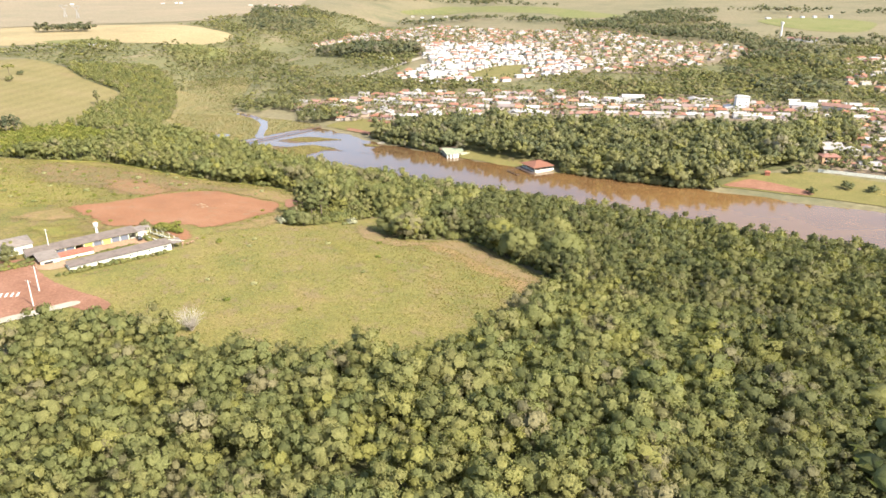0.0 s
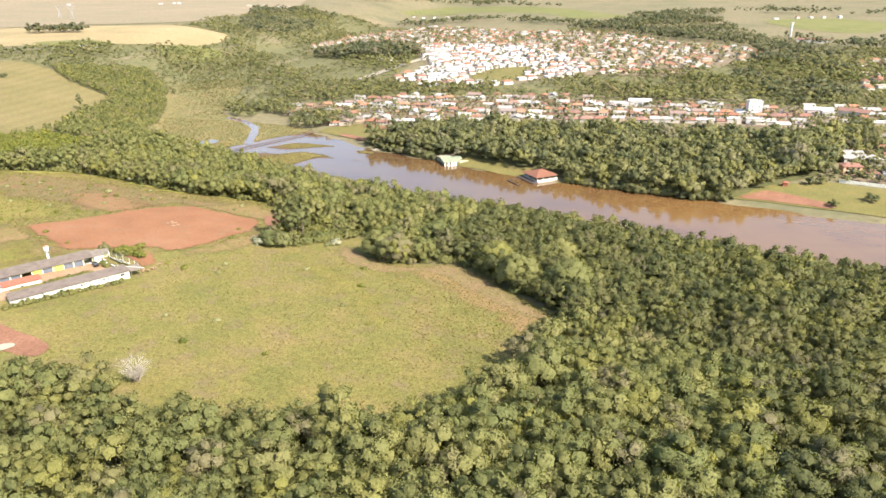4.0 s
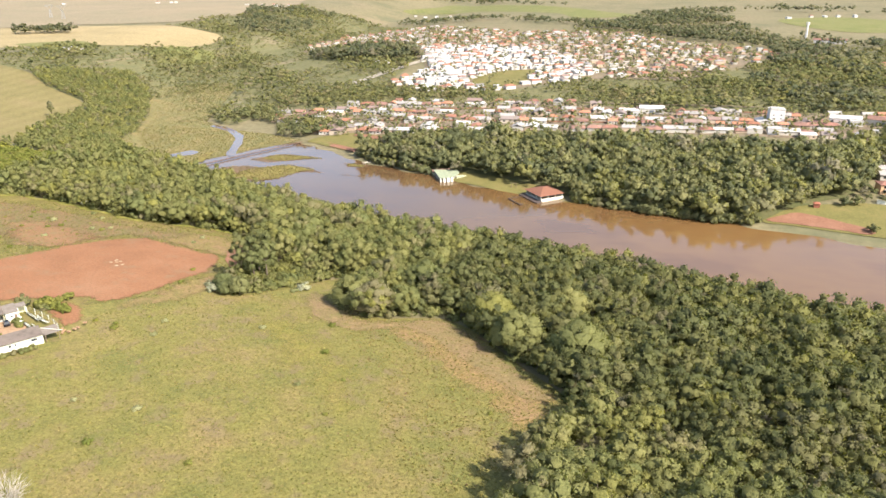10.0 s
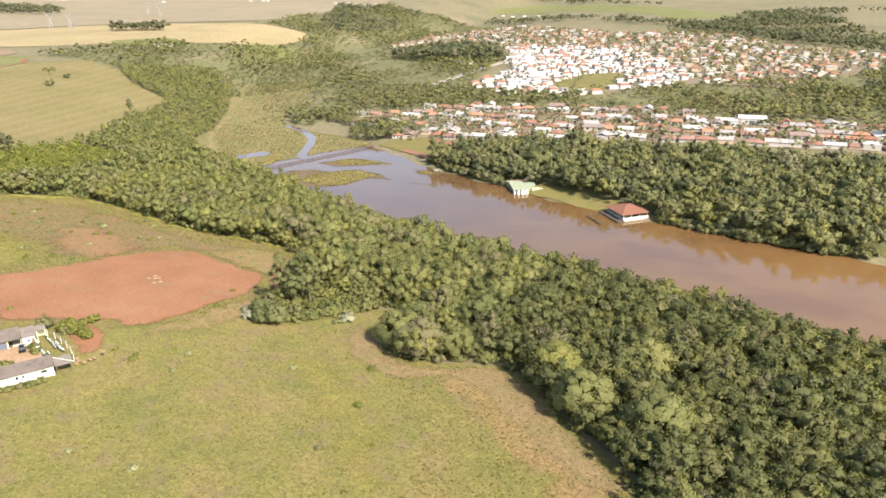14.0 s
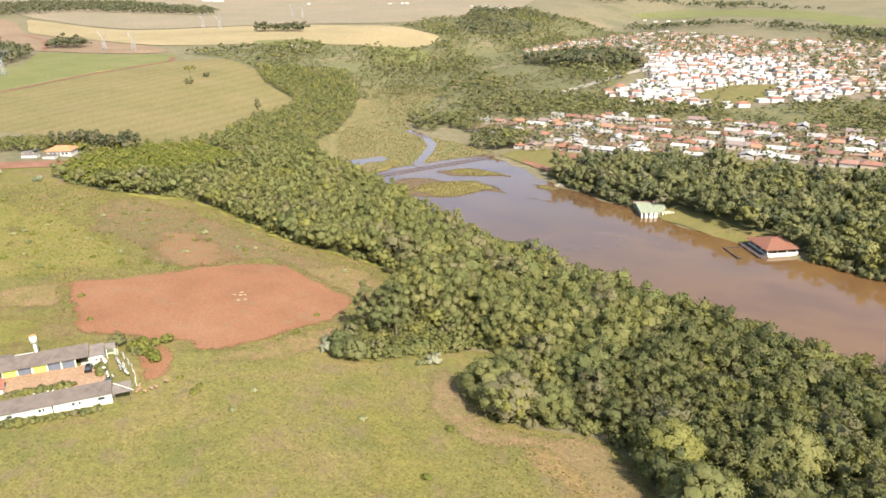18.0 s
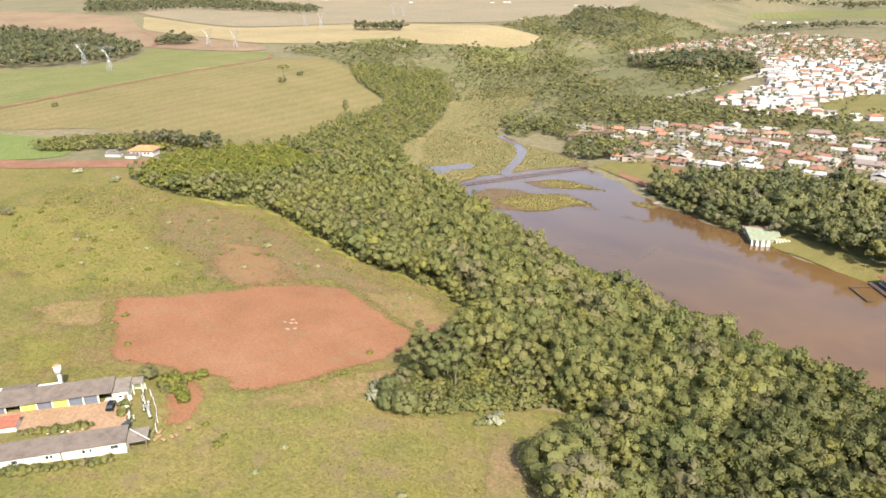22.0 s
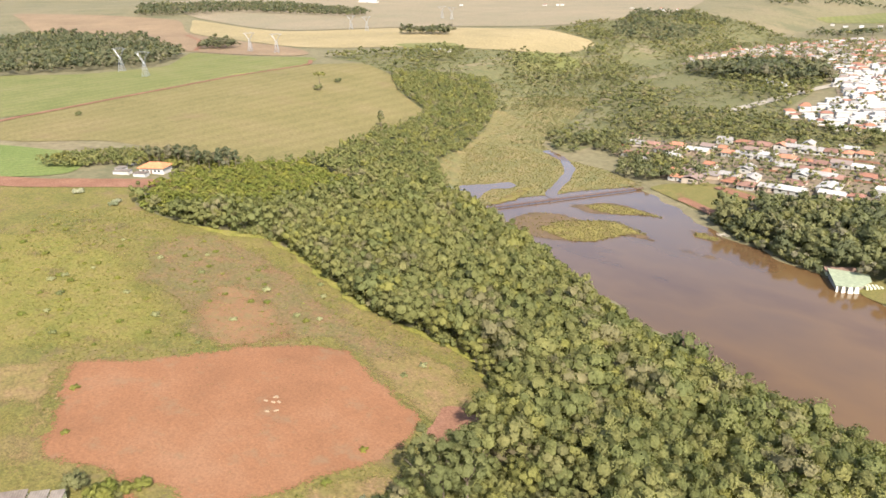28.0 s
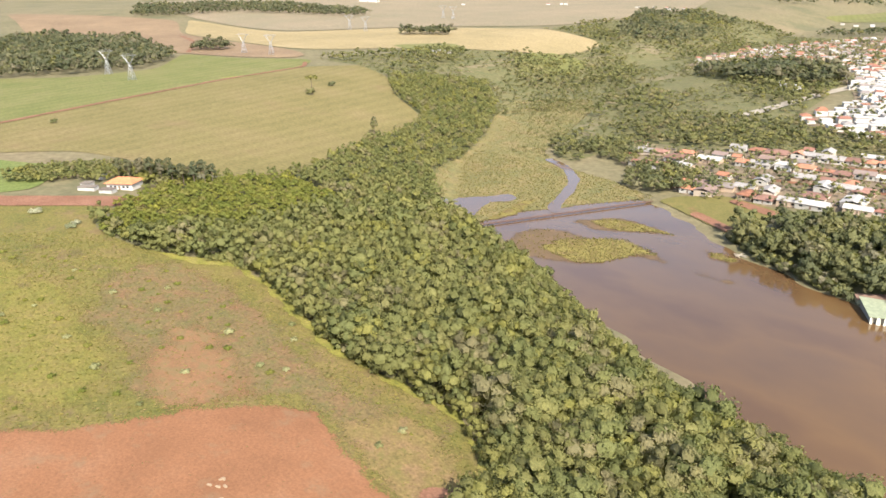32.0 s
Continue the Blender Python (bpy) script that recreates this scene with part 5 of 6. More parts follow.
part("brick_side", ybox(-38.6, -38.5, 1.0, 9.5, -1.5, 2.9), M_BRICKWALL, block)
# no hole here: a dark panel on the wall paints the shaded inside
part("opening", ybox(-37.4, -34.2, 9.48, 9.56, -0.3, 2.1), M_DARK, block)
part("roof", slab_roof(-39.1, -31.6, 0.4, 10.1, 3.5, 2.95), M_FIBRELIGHT, block)
wing = thing("red_roofed_wing", "narrow white wing with a red tiled roof", "building", FLIP.copy())
part("wall", ybox(-31.9, -19.5, 5.0, 8.6, -1.5, 2.2), M_WHITE, wing)
part("roof", slab_roof(-31.5, -19.2, 4.6, 9.0, 2.9, 2.3), M_REDROOF, wing)
part("window", ybox(-26, -25.2, 8.58, 8.66, 1.0, 1.6), M_GLASS, wing)

tower = thing("water_tower", "white water tank on a round column", "water tower", yard(-13.3, -7.7))
bm = bmesh.new()
rod(bm, (0, 0, -1.5), (0, 0, 5.8), 0.38, 0.38, 16)
part("column", bm, M_WHITE, tower, smooth=True)
bm = bmesh.new()
rod(bm, (0, 0, 5.75), (0, 0, 6.05), 0.42, 0.86, 20)
rod(bm, (0, 0, 6.05), (0, 0, 8.1), 0.86, 0.9, 20)
part("tank", bm, M_WHITE, tower, smooth=True)
bm = bmesh.new()
rod(bm, (0, 0, 8.1), (0, 0, 8.4), 0.9, 0.4, 20)
part("lid", bm, plain("rusty_lid", (0.42, 0.20, 0.10), 0.8), tower, "rusty orange lid")
bm = bmesh.new()
for k in range(18):
    rod(bm, (0.6, -0.2, 0.3 + k * 0.32), (0.6, 0.2, 0.3 + k * 0.32), 0.03, None, 4)
for s in (-0.2, 0.2):
    rod(bm, (0.6, s, 0), (0.6, s, 5.9), 0.03, None, 4)
part("ladder", bm, M_STEEL, tower)


def car_thing(name, label, m, paint):
    root = thing(name, label, "car", m, "parked cars")
    bm = boxes((-2.05, 2.05, -0.84, 0.84, 0.32, 0.86))
    bmesh.ops.bevel(bm, geom=[e for e in bm.edges], offset=0.12, segments=2, affect="EDGES")
    part("body", bm, paint, root)
    bm = bmesh.new()
    low = [bm.verts.new(p) for p in ((-1.75, -0.78, 0.84), (1.0, -0.78, 0.84), (1.0, 0.78, 0.84), (-1.75, 0.78, 0.84))]
    top = [bm.verts.new(p) for p in ((-1.3, -0.62, 1.42), (0.3, -0.62, 1.42), (0.3, 0.62, 1.42), (-1.3, 0.62, 1.42))]
    bm.faces.new(top)
    for i in range(4):
        bm.faces.new((low[i], low[(i + 1) % 4], top[(i + 1) % 4], top[i]))
    cabin = part("cabin", bm, M_GLASS, root, "dark glazed cabin")
    part("roof_panel", boxes((-1.28, 0.28, -0.6, 0.6, 1.42, 1.47)), paint, root)
    for x in (-1.25, 1.3):
        for y in (-0.8, 0.8):
            bm = bmesh.new()
            rod(bm, (x, y - 0.1, 0.32), (x, y + 0.1, 0.32), 0.32, None, 14)
            wheel = part("wheel", bm, M_RUBBER, root)
            bm = bmesh.new()
            rod(bm, (x, y - 0.12, 0.32), (x, y + 0.12, 0.32), 0.18, None, 10)
            part("rim", bm, M_STEEL, wheel)
    for y in (-0.55, 0.55):
        part("headlight", boxes((2.02, 2.07, y - 0.18, y + 0.18, 0.58, 0.72)), M_WHITE, root)
    return root


car_thing("car", "small black car parked in the earth yard", yard(-0.2, 3.0, 0.25, 86), M_BLACK)
# added car shape, standing in for a greenish dumpster
car_thing("car", "dark grey car shape standing in for a dumpster beside the hedge", yard(4.6, 13.4, 0.25, 80), plain("grey_stand_in_paint", (0.06, 0.07, 0.075), 0.25, 0.2))

hedge_leaves = crown_arrays(920, 2.4, 1.4, 0.0, 6, 60, 0.26, 1, 0.7)
hedge = tree_thing("hedge_bush", "clipped green hedge bush beside a shed", hedge_leaves, F_NEAR, 0.2, 0.05, "hedge bushes")
hedge["category"] = "bush"
spots = [(-18 + k * 1.7, 10.0 + 0.1 * (k % 3)) for k in range(9)] + [(2.6, 1.5 + k * 1.3) for k in range(5)] + [(-36 + k * 2.4, 24.3 + 0.4 * (k % 2)) for k in range(17)] + [(11 + 1.6 * (k % 4), -9 + 2.0 * (k // 4)) for k in range(14)] + [(-41 - 1.8 * (k % 8), 3 + 4 * (k // 8)) for k in range(16)]
copies(hedge, yard_xy(spots), rng, 0.7, 1.25, -0.15)
pine = tree_thing("conifer", "dark green bushy conifer behind the annex", crown_arrays(921, 5.5, 6.0, 0.4, 14, 90, 0.28, 1, 0.65, 0.3), F_DARK, 0.6, 0.15, "yard trees")
copies(pine, yard_xy([(6.6, -9.6), (-45, -12)]), rng, 0.9, 1.0)
leafy = tree_thing("yard_tree", "light green young tree beside the yard", crown_arrays(922, 4.6, 5.0, 0.3, 14, 90, 0.25, 1, 0.7), F_LIGHT, 0.6, 0.1, "young yard trees")
copies(leafy, yard_xy([(11, -6.5), (13.5, -5), (14.5, -2), (16, 0.5), (13.5, -8.5), (17, -8), (20, -9), (16.5, 3)]), rng, 0.6, 0.95)

r3 = random.Random(12)
for k, (xa, ya, xb, yb) in enumerate(((6.3, -3.8, 6.7, 0.0), (6.9, 0.2, 8.0, 6.0), (8.0, 4.2, 9.7, 10.6), (7.2, 3.4, 7.8, 7.2), (6.3, -1.8, 7.2, 3.0), (4.2, 5.4, 4.8, 10.2), (5.6, 8.0, 6.1, 10.6), (8.3, 2.6, 8.8, 6.8))):
    long, wide = math.hypot(xb - xa, yb - ya), 0.22 + 0.1 * (k % 3)
    bm = bmesh.new()
    rows = [[bm.verts.new((long * (i / 6 - 0.5), side * wide * (1 + 0.3 * math.sin(i * 1.9 + k)), 0.10 + 0.09 * math.sin(i * 2.3 + side + k))) for i in range(7)] for side in (-1, 0, 1)]
    for lower, upper in zip(rows, rows[1:]):
        for i in range(6):
            bm.faces.new((lower[i], lower[i + 1], upper[i + 1], upper[i]))
    bmesh.ops.solidify(bm, geom=bm.faces[:], thickness=0.05)
    plank = part("white_sheet", bm, M_WHITE, None, "crumpled white plastic sheet lying on the grass yard", True)
    plank.matrix_world = yard((xa + xb) / 2, (ya + yb) / 2, 0.42, math.degrees(math.atan2(-(yb - ya), xb - xa)))
    tagged(plank, category="plastic sheet", group="loose white sheets")
for k in range(5):
    bm = bmesh.new()
    bmesh.ops.create_icosphere(bm, subdivisions=2, radius=0.55, matrix=Matrix.Diagonal((1, 0.8, 0.6, 1)))
    sack = part("sack", bm, M_WHITE, None, "full white sack lying by the hedge", True)
    sack.matrix_world = yard(3.5 + 0.3 * (k % 2), -0.6 + k * 1.15, 0.5)
    tagged(sack, category="sack", group="white sacks")
for k in range(9):
    bm = bmesh.new()
    bmesh.ops.create_icosphere(bm, subdivisions=1, radius=0.4, matrix=Matrix.Diagonal((1.3, 0.8, 0.6, 1)))
    stone = part("stone", bm, M_WHITE, None, "whitewashed stone edging the grass bed")
    stone.matrix_world = yard(-17 + k * 1.5, 11.2 - 0.15 * (k % 2), 0.5)
    tagged(stone, category="stone", group="whitewashed stones")
draped("trodden_soil", yard_xy([(10.5, -6), (14, -8), (21, -6), (22, 4), (20, 13), (15, 15), (11.5, 12)]), M_SOIL, "trodden red soil beside the yard fence", 1.5, 0.33, 1.0, 421)
fence = thing("yard_fence", "post and wire fence round the grass yard", "fence", FLIP.copy())
line = [(6.8, -4.5), (8.4, -1), (9.6, 3), (10.6, 7), (11.2, 11), (11.4, 15), (11, 19)]
for (xa, ya), (xb, yb) in zip(line, line[1:]):
    part("post", ybox(xa - 0.07, xa + 0.07, ya - 0.07, ya + 0.07, -2, 1.5), M_WHITE, fence)
    bm = bmesh.new()
    for z in (0.5, 1.0, 1.4):
        rod(bm, (xa, -ya, z), (xb, -yb, z), 0.025, None, 4)
    part("wire", bm, M_STEEL, fence)
for k in range(7):
    bm = boxes((-0.6, 0.6, -0.35, 0.35, -0.2, 0.3))
    bmesh.ops.bevel(bm, geom=[e for e in bm.edges], offset=0.1, segments=1, affect="EDGES")
    rubble = part("rubble_block", bm, M_YARD, None, "broken concrete block in rough grass")
    rubble.matrix_world = yard(13.5 + r3.uniform(-2.5, 6), 18 + r3.uniform(-2, 2), -0.35, r3.uniform(0, 180))
    tagged(rubble, category="rubble", group="rubble heap")

# hall, poles and crossing by the dirt road
hall = thing("farm_hall", "large white hall with a pale hipped roof", "building", pose(-239, 188, float(ground_z(-239, 188)), 0, 0, 58))
part("wall", boxes((-11, 11, -6, 6, -1.5, 3.4)), M_WHITE, hall)
bm = bmesh.new()
low = [bm.verts.new(p) for p in ((-11.6, -6.6, 3.4), (11.6, -6.6, 3.4), (11.6, 6.6, 3.4), (-11.6, 6.6, 3.4))]
top = [bm.verts.new(p) for p in ((-6, 0, 5.2), (6, 0, 5.2))]
for q in ((low[0], low[1], top[1], top[0]), (low[1], low[2], top[1]), (low[2], low[3], top[0], top[1]), (low[3], low[0], top[0]), tuple(low[::-1])):
    bm.faces.new(q)
part("roof", bm, M_FIBRELIGHT, hall)
for x in (-8, -4, 0, 4, 8):
    part("window", boxes((x - 0.6, x + 0.6, -6.05, -5.96, 1.1, 2.1)), M_GLASS, hall)
for px, py in ((-187, 155), (-195, 165), (-222, 196)):
    pole = thing("utility_pole", "pale concrete utility pole beside the dirt road", "pole", pose(px, py, float(ground_z(px, py))), "utility poles")
    bm = bmesh.new()
    rod(bm, (0, 0, -1), (0.15, 0, 9.6), 0.22, 0.13, 8)
    part("shaft", bm, plain("pole_concrete", (0.62, 0.58, 0.50), 0.9), pole)
    part("crossarm", boxes((-0.9, 1.2, -0.06, 0.06, 9.0, 9.15)), M_WOOD, pole)
    bm = bmesh.new()
    for x in (-0.8, 0.15, 1.1):
        rod(bm, (x, 0, 9.15), (x, 0, 9.4), 0.06, 0.04, 6)
    part("insulators", bm, M_WHITE, pole)
M_STRIPE = plain("road_paint", (0.62, 0.56, 0.48), 0.9)
crossing = thing("crossing", "worn white stripes painted across the road", "crossing", pose(-203, 158, 0))
for k in range(7):
    px, py = -199 - k * 1.5, 160 - k * 0.9
    bm = boxes((-1.6, 1.6, -0.35, 0.35, 0, 0.06))
    stripe = part("stripe", bm, M_STRIPE, crossing)
    stripe.matrix_world = pose(px, py, float(ground_z(px, py)) + 0.42, 0, 0, -55)

# pale rubble on the bare soil, and driftwood at the shore
M_PALEROCK = plain("pale_rock", (0.32, 0.23, 0.14), 0.95, vary=0.3, size=0.4)
for k in range(7):
    bm = bmesh.new()
    bmesh.ops.create_icosphere(bm, subdivisions=1, radius=0.5, matrix=Matrix.Diagonal((1.7, 0.9, 0.4, 1)))
    px, py = -213 + r3.uniform(-4, 4), 281 + r3.uniform(-3, 3)
    lump = part("pale_rubble", bm, M_PALEROCK, None, "pale lump of rubble lying on bare soil")
    lump.matrix_world = pose(px, py, float(ground_z(px, py)) + 0.35, 0, 0, r3.uniform(0, 180))
    tagged(lump, category="rubble", group="rubble on the soil")
drift = thing("driftwood", "pile of bleached driftwood at the water's edge", "driftwood", pose(-244, 577, 0.2))
for k in range(9):
    bm = bmesh.new()
    a = r3.uniform(0, 3.1)
    rod(bm, (-4 * math.cos(a) * r3.uniform(.5, 1), -3 * math.sin(a), 0.1 * k), (4 * math.cos(a), 3 * math.sin(a) * r3.uniform(.5, 1), 0.3 + 0.14 * k), 0.16, 0.07, 6)
    part("branch", bm, M_TWIG, drift)
posts = thing("playground_posts", "row of yellow posts with a low rail on the park lawn", "playground", pose(146, 512, float(ground_z(146, 512)) + 0.3, 0, 0, -12))
M_YPOST = plain("yellow_posts", (0.62, 0.45, 0.14), 0.7)
for k in range(8):
    part("post", boxes((-7 + k * 2, -6.75 + k * 2, -0.12, 0.12, -0.5, 2.4)), M_YPOST, posts)
part("rail", boxes((-9, 9, -1.6, -1.4, 0.3, 0.6)), M_YPOST, posts)

# ---- lake buildings ----
def hip(bm, x0, x1, y0, y1, z0, z1, over=0.5, ridge=0.5):
    """A hipped roof; ridge: the share of its length that stays level."""
    x0, x1, y0, y1 = x0 - over, x1 + over, y0 - over, y1 + over
    cy, half = (y0 + y1) / 2, (x1 - x0) / 2 * ridge
    cx = (x0 + x1) / 2
    low = [bm.verts.new(p) for p in ((x0, y0, z0), (x1, y0, z0), (x1, y1, z0), (x0, y1, z0))]
    mid = [bm.verts.new((v.co.x, v.co.y, z0 + 0.15)) for v in low]
    a, b = bm.verts.new((cx - half, cy, z1)), bm.verts.new((cx + half, cy, z1))
    for i in range(4):
        bm.faces.new((low[i], low[(i + 1) % 4], mid[(i + 1) % 4], mid[i]))
    for q in ((mid[0], mid[1], b, a), (mid[1], mid[2], b), (mid[2], mid[3], a, b), (mid[3], mid[0], a), tuple(low[::-1])):
        bm.faces.new(q)


def gable(bm, x0, x1, y0, y1, z0, z1, over=0.4):
    x0, x1, y0, y1 = x0 - over, x1 + over, y0 - over, y1 + over
    cy = (y0 + y1) / 2
    v = [bm.verts.new(p) for p in ((x0, y0, z0), (x1, y0, z0), (x1, cy, z1), (x0, cy, z1), (x1, y1, z0), (x0, y1, z0), (x0, y0, z0 + .14), (x1, y0, z0 + .14), (x1, cy, z1 + .14), (x0, cy, z1 + .14), (x1, y1, z0 + .14), (x0, y1, z0 + .14))]
    for q in ((0, 3, 2, 1), (3, 5, 4, 2), (6, 7, 8, 9), (9, 8, 10, 11), (0, 1, 7, 6), (5, 11, 10, 4), (1, 2, 8, 7), (2, 4, 10, 8), (3, 0, 6, 9), (5, 3, 9, 11)):
        bm.faces.new([v[i] for i in q])


M_TILE = plain("pavilion_tiles", (0.205, 0.088, 0.052), 0.85, vary=0.3, size=0.8)
PAV = Matrix(((0.72, -0.69, 0, -92.5), (0.69, 0.72, 0, 530.0), (0, 0, 1, 0.2), (0, 0, 0, 1)))
pav = thing("lake_pavilion", "open pavilion with a red hipped tile roof on the lakeshore", "pavilion", PAV)
part("platform", boxes((-8.5, 8.5, -10, 10, -2.0, 1.2)), plain("pale_platform", (0.50, 0.45, 0.36), 0.9), pav, "pale concrete platform")
bm = bmesh.new()
hip(bm, -8.6, 8.6, -9.2, 9.2, 3.7, 6.9, 1.1, 0.12)
part("roof", bm, M_TILE, pav, "weathered red clay tiles")
for x in (-8, -2.7, 2.7, 8):
    for y in (-8.8, 8.8):
        part("column", boxes((x - 0.2, x + 0.2, y - 0.2, y + 0.2, 1.2, 3.75)), M_WHITE, pav)
for y in (-3, 3):
    for x in (-8, 8):
        part("column", boxes((x - 0.2, x + 0.2, y - 0.2, y + 0.2, 1.2, 3.75)), M_WHITE, pav)
part("parapet", boxes((-8.5, 8.5, -10, -9.8, 1.2, 1.9)), M_WHITE, pav)
part("parapet", boxes((8.3, 8.5, -9.8, 10, 1.2, 1.9)), M_WHITE, pav)
part("deck", boxes((-12.5, -8.5, -11, 11, -2.0, 0.5)), plain("grey_deck", (0.085, 0.062, 0.05), 0.9), pav, "dark low deck at the water")
draped("pavilion_lawn", [(-88, 518), (-72, 526), (-62, 524), (-70, 519)], M_LAWN, "grass bank beside the pavilion", 2, 0.6, 0.3, 121)
M_DARKWOOD = plain("wet_dark_wood", (0.07, 0.05, 0.04), 0.8, vary=0.3, size=0.6)
pier = thing("wooden_pier", "dark wooden pier frame standing in the lake", "pier", PAV.copy())
for a, b in (((-24, -8), (-24, 6)), ((-24, 6), (-13, 6)), ((-13, -10), (-13, 10)), ((-24, -8), (-22, -9))):
    bm = bmesh.new()
    x0, x1, y0, y1 = min(a[0], b[0]) - 0.35, max(a[0], b[0]) + 0.35, min(a[1], b[1]), max(a[1], b[1]) + 0.1
    box(bm, x0, x1, y0 - 0.2, y1, 0.15, 0.5)
    part("walkway", bm, M_DARKWOOD, pier)
for x, y in ((-24, -8), (-24, -1), (-24, 6), (-18, 6), (-13, -9), (-13, 0), (-13, 9)):
    bm = bmesh.new()
    rod(bm, (x, y, -3), (x, y, 0.9), 0.14, None, 8)
    part("pile", bm, M_WOOD, pier)
swing = thing("swing_frame", "timber swing frame on the lakeside lawn", "swing", pose(-116, 541, float(ground_z(-116, 541)) + 0.4, 0, 0, 20))
for x in (-1.6, 1.6):
    for y in (-1.0, 1.0):
        bm = bmesh.new()
        rod(bm, (x, y, -0.3), (x, 0, 3.2), 0.1, None, 6)
        part("leg", bm, M_WOOD, swing)
bm = bmesh.new()
rod(bm, (-1.9, 0, 3.2), (1.9, 0, 3.2), 0.1, None, 6)
part("beam", bm, M_WOOD, swing)

M_PALEGREEN = plain("pale_green_roof", (0.26, 0.28, 0.18), 0.8, vary=0.25, size=1.5)
STAGE = Matrix(((0.80, -0.60, 0, -168.0), (0.60, 0.80, 0, 551.0), (0, 0, 1, 0.1), (0, 0, 0, 1)))
stage = thing("boathouse", "white lakeside boathouse with a pale green flat roof", "boathouse", STAGE)
bm = bmesh.new()
low = [bm.verts.new(p) for p in ((-7, -4.5, 2.7), (-1, -5.5, 2.7), (4, -4.4, 2.7), (10, 1, 3.2), (11, 8, 3.9), (-6, 13, 4.3))]
top = [bm.verts.new((v.co.x, v.co.y, v.co.z + 0.3)) for v in low]
bm.faces.new(top)
bm.faces.new(low[::-1])
for i in range(6):
    bm.faces.new((low[i], low[(i + 1) % 6], top[(i + 1) % 6], top[i]))
part("roof", bm, M_PALEGREEN, stage, "faded pale green sloping roof slab")
bm = bmesh.new()
prism(bm, [(-6, -3.6), (-1, -4.5), (3.5, -3.6), (9, 1), (9.5, 7), (-5.2, 12)], -2, 2.75)
part("wall", bm, plain("grey_plaster", (0.30, 0.27, 0.22), 0.9), stage)
for x, y, w in ((-6.2, -4.6, 0.8), (-3.6, -5.2, 1.5), (-0.7, -5.6, 2.1), (2.1, -5.1, 1.9)):
    bm = bmesh.new()
    v = [bm.verts.new(p) for p in ((x - w * 0.62, y - 0.9, -1.5), (x + w * 0.62, y - 0.9, -1.5), (x + w * 0.35, y, 2.7), (x - w * 0.35, y, 2.7), (x - w * 0.62, y + 0.4, -1.5), (x + w * 0.62, y + 0.4, -1.5), (x + w * 0.35, y + 0.6, 2.7), (x - w * 0.35, y + 0.6, 2.7))]
    for q in ((0, 1, 2, 3), (5, 4, 7, 6), (1, 5, 6, 2), (4, 0, 3, 7), (3, 2, 6, 7)):
        bm.faces.new([v[i] for i in q])
    part("buttress", bm, M_WHITE, stage, "white sloping pier")
for k in range(7):
    part("step", boxes((6.5 + k * 1.7, 7.4 + k * 1.7, -3.8 + k * 0.25, 0.6 + k * 0.25, -0.5, 2.3 - 0.1 * k)), M_CREAM, stage)
bm = bmesh.new()
gable(bm, -6, 9, 13.5, 20, 2.6, 3.6)
part("back_roof", bm, plain("brown_tiles", (0.20, 0.125, 0.09), 0.9), stage)
part("back_wall", boxes((-5.6, 8.6, 13.8, 19.7, -1, 2.6)), M_CREAM, stage)

M_BRIDGE = plain("bridge_wood", (0.140, 0.082, 0.056), 0.95, vary=0.3, size=0.8, spec=0.1)
bridge = thing("footbridge", "long low wooden footbridge across the marsh", "bridge", pose(-375, 513, 0, 0, 0, math.degrees(math.atan2(113, 46))))
span = math.hypot(113, 46)
for k in range(25):
    x = k * span / 24
    for y in (-0.8, 0.8):
        bm = bmesh.new()
        rod(bm, (x, y, -2.5), (x, y, 1.9), 0.11, None, 7)
        part("post", bm, M_BRIDGE, bridge)
    if k < 24:
        part("plank_deck", boxes((x, x + span / 24 - 0.05, -0.9, 0.9, 0.8, 0.95)), M_BRIDGE, bridge)
for y in (-0.8, 0.8):
    part("rail", boxes((0, span, y - 0.04, y + 0.04, 1.75, 1.83)), M_BRIDGE, bridge)

# ---- towns ----
M_ROOFS = [plain("clay_tiles", (0.37, 0.165, 0.095), 0.85, vary=0.3, random=0.35, other=(0.24, 0.115, 0.08)), plain("fibre_roof", (0.30, 0.27, 0.24), 0.85, vary=0.3, random=0.3, other=(0.22, 0.15, 0.12)), plain("pale_roof", (0.47, 0.43, 0.38), 0.8, vary=0.2, random=0.2), plain("brown_roof", (0.26, 0.14, 0.10), 0.85, vary=0.3, random=0.3)]
M_HOUSE = plain("house_plaster", (0.52, 0.48, 0.41), 0.85, vary=0.12, random=0.3, other=(0.44, 0.33, 0.23))
M_BRIGHT = plain("bright_plaster", (0.58, 0.55, 0.51), 0.8, vary=0.15, random=0.2, other=(0.46, 0.42, 0.36))


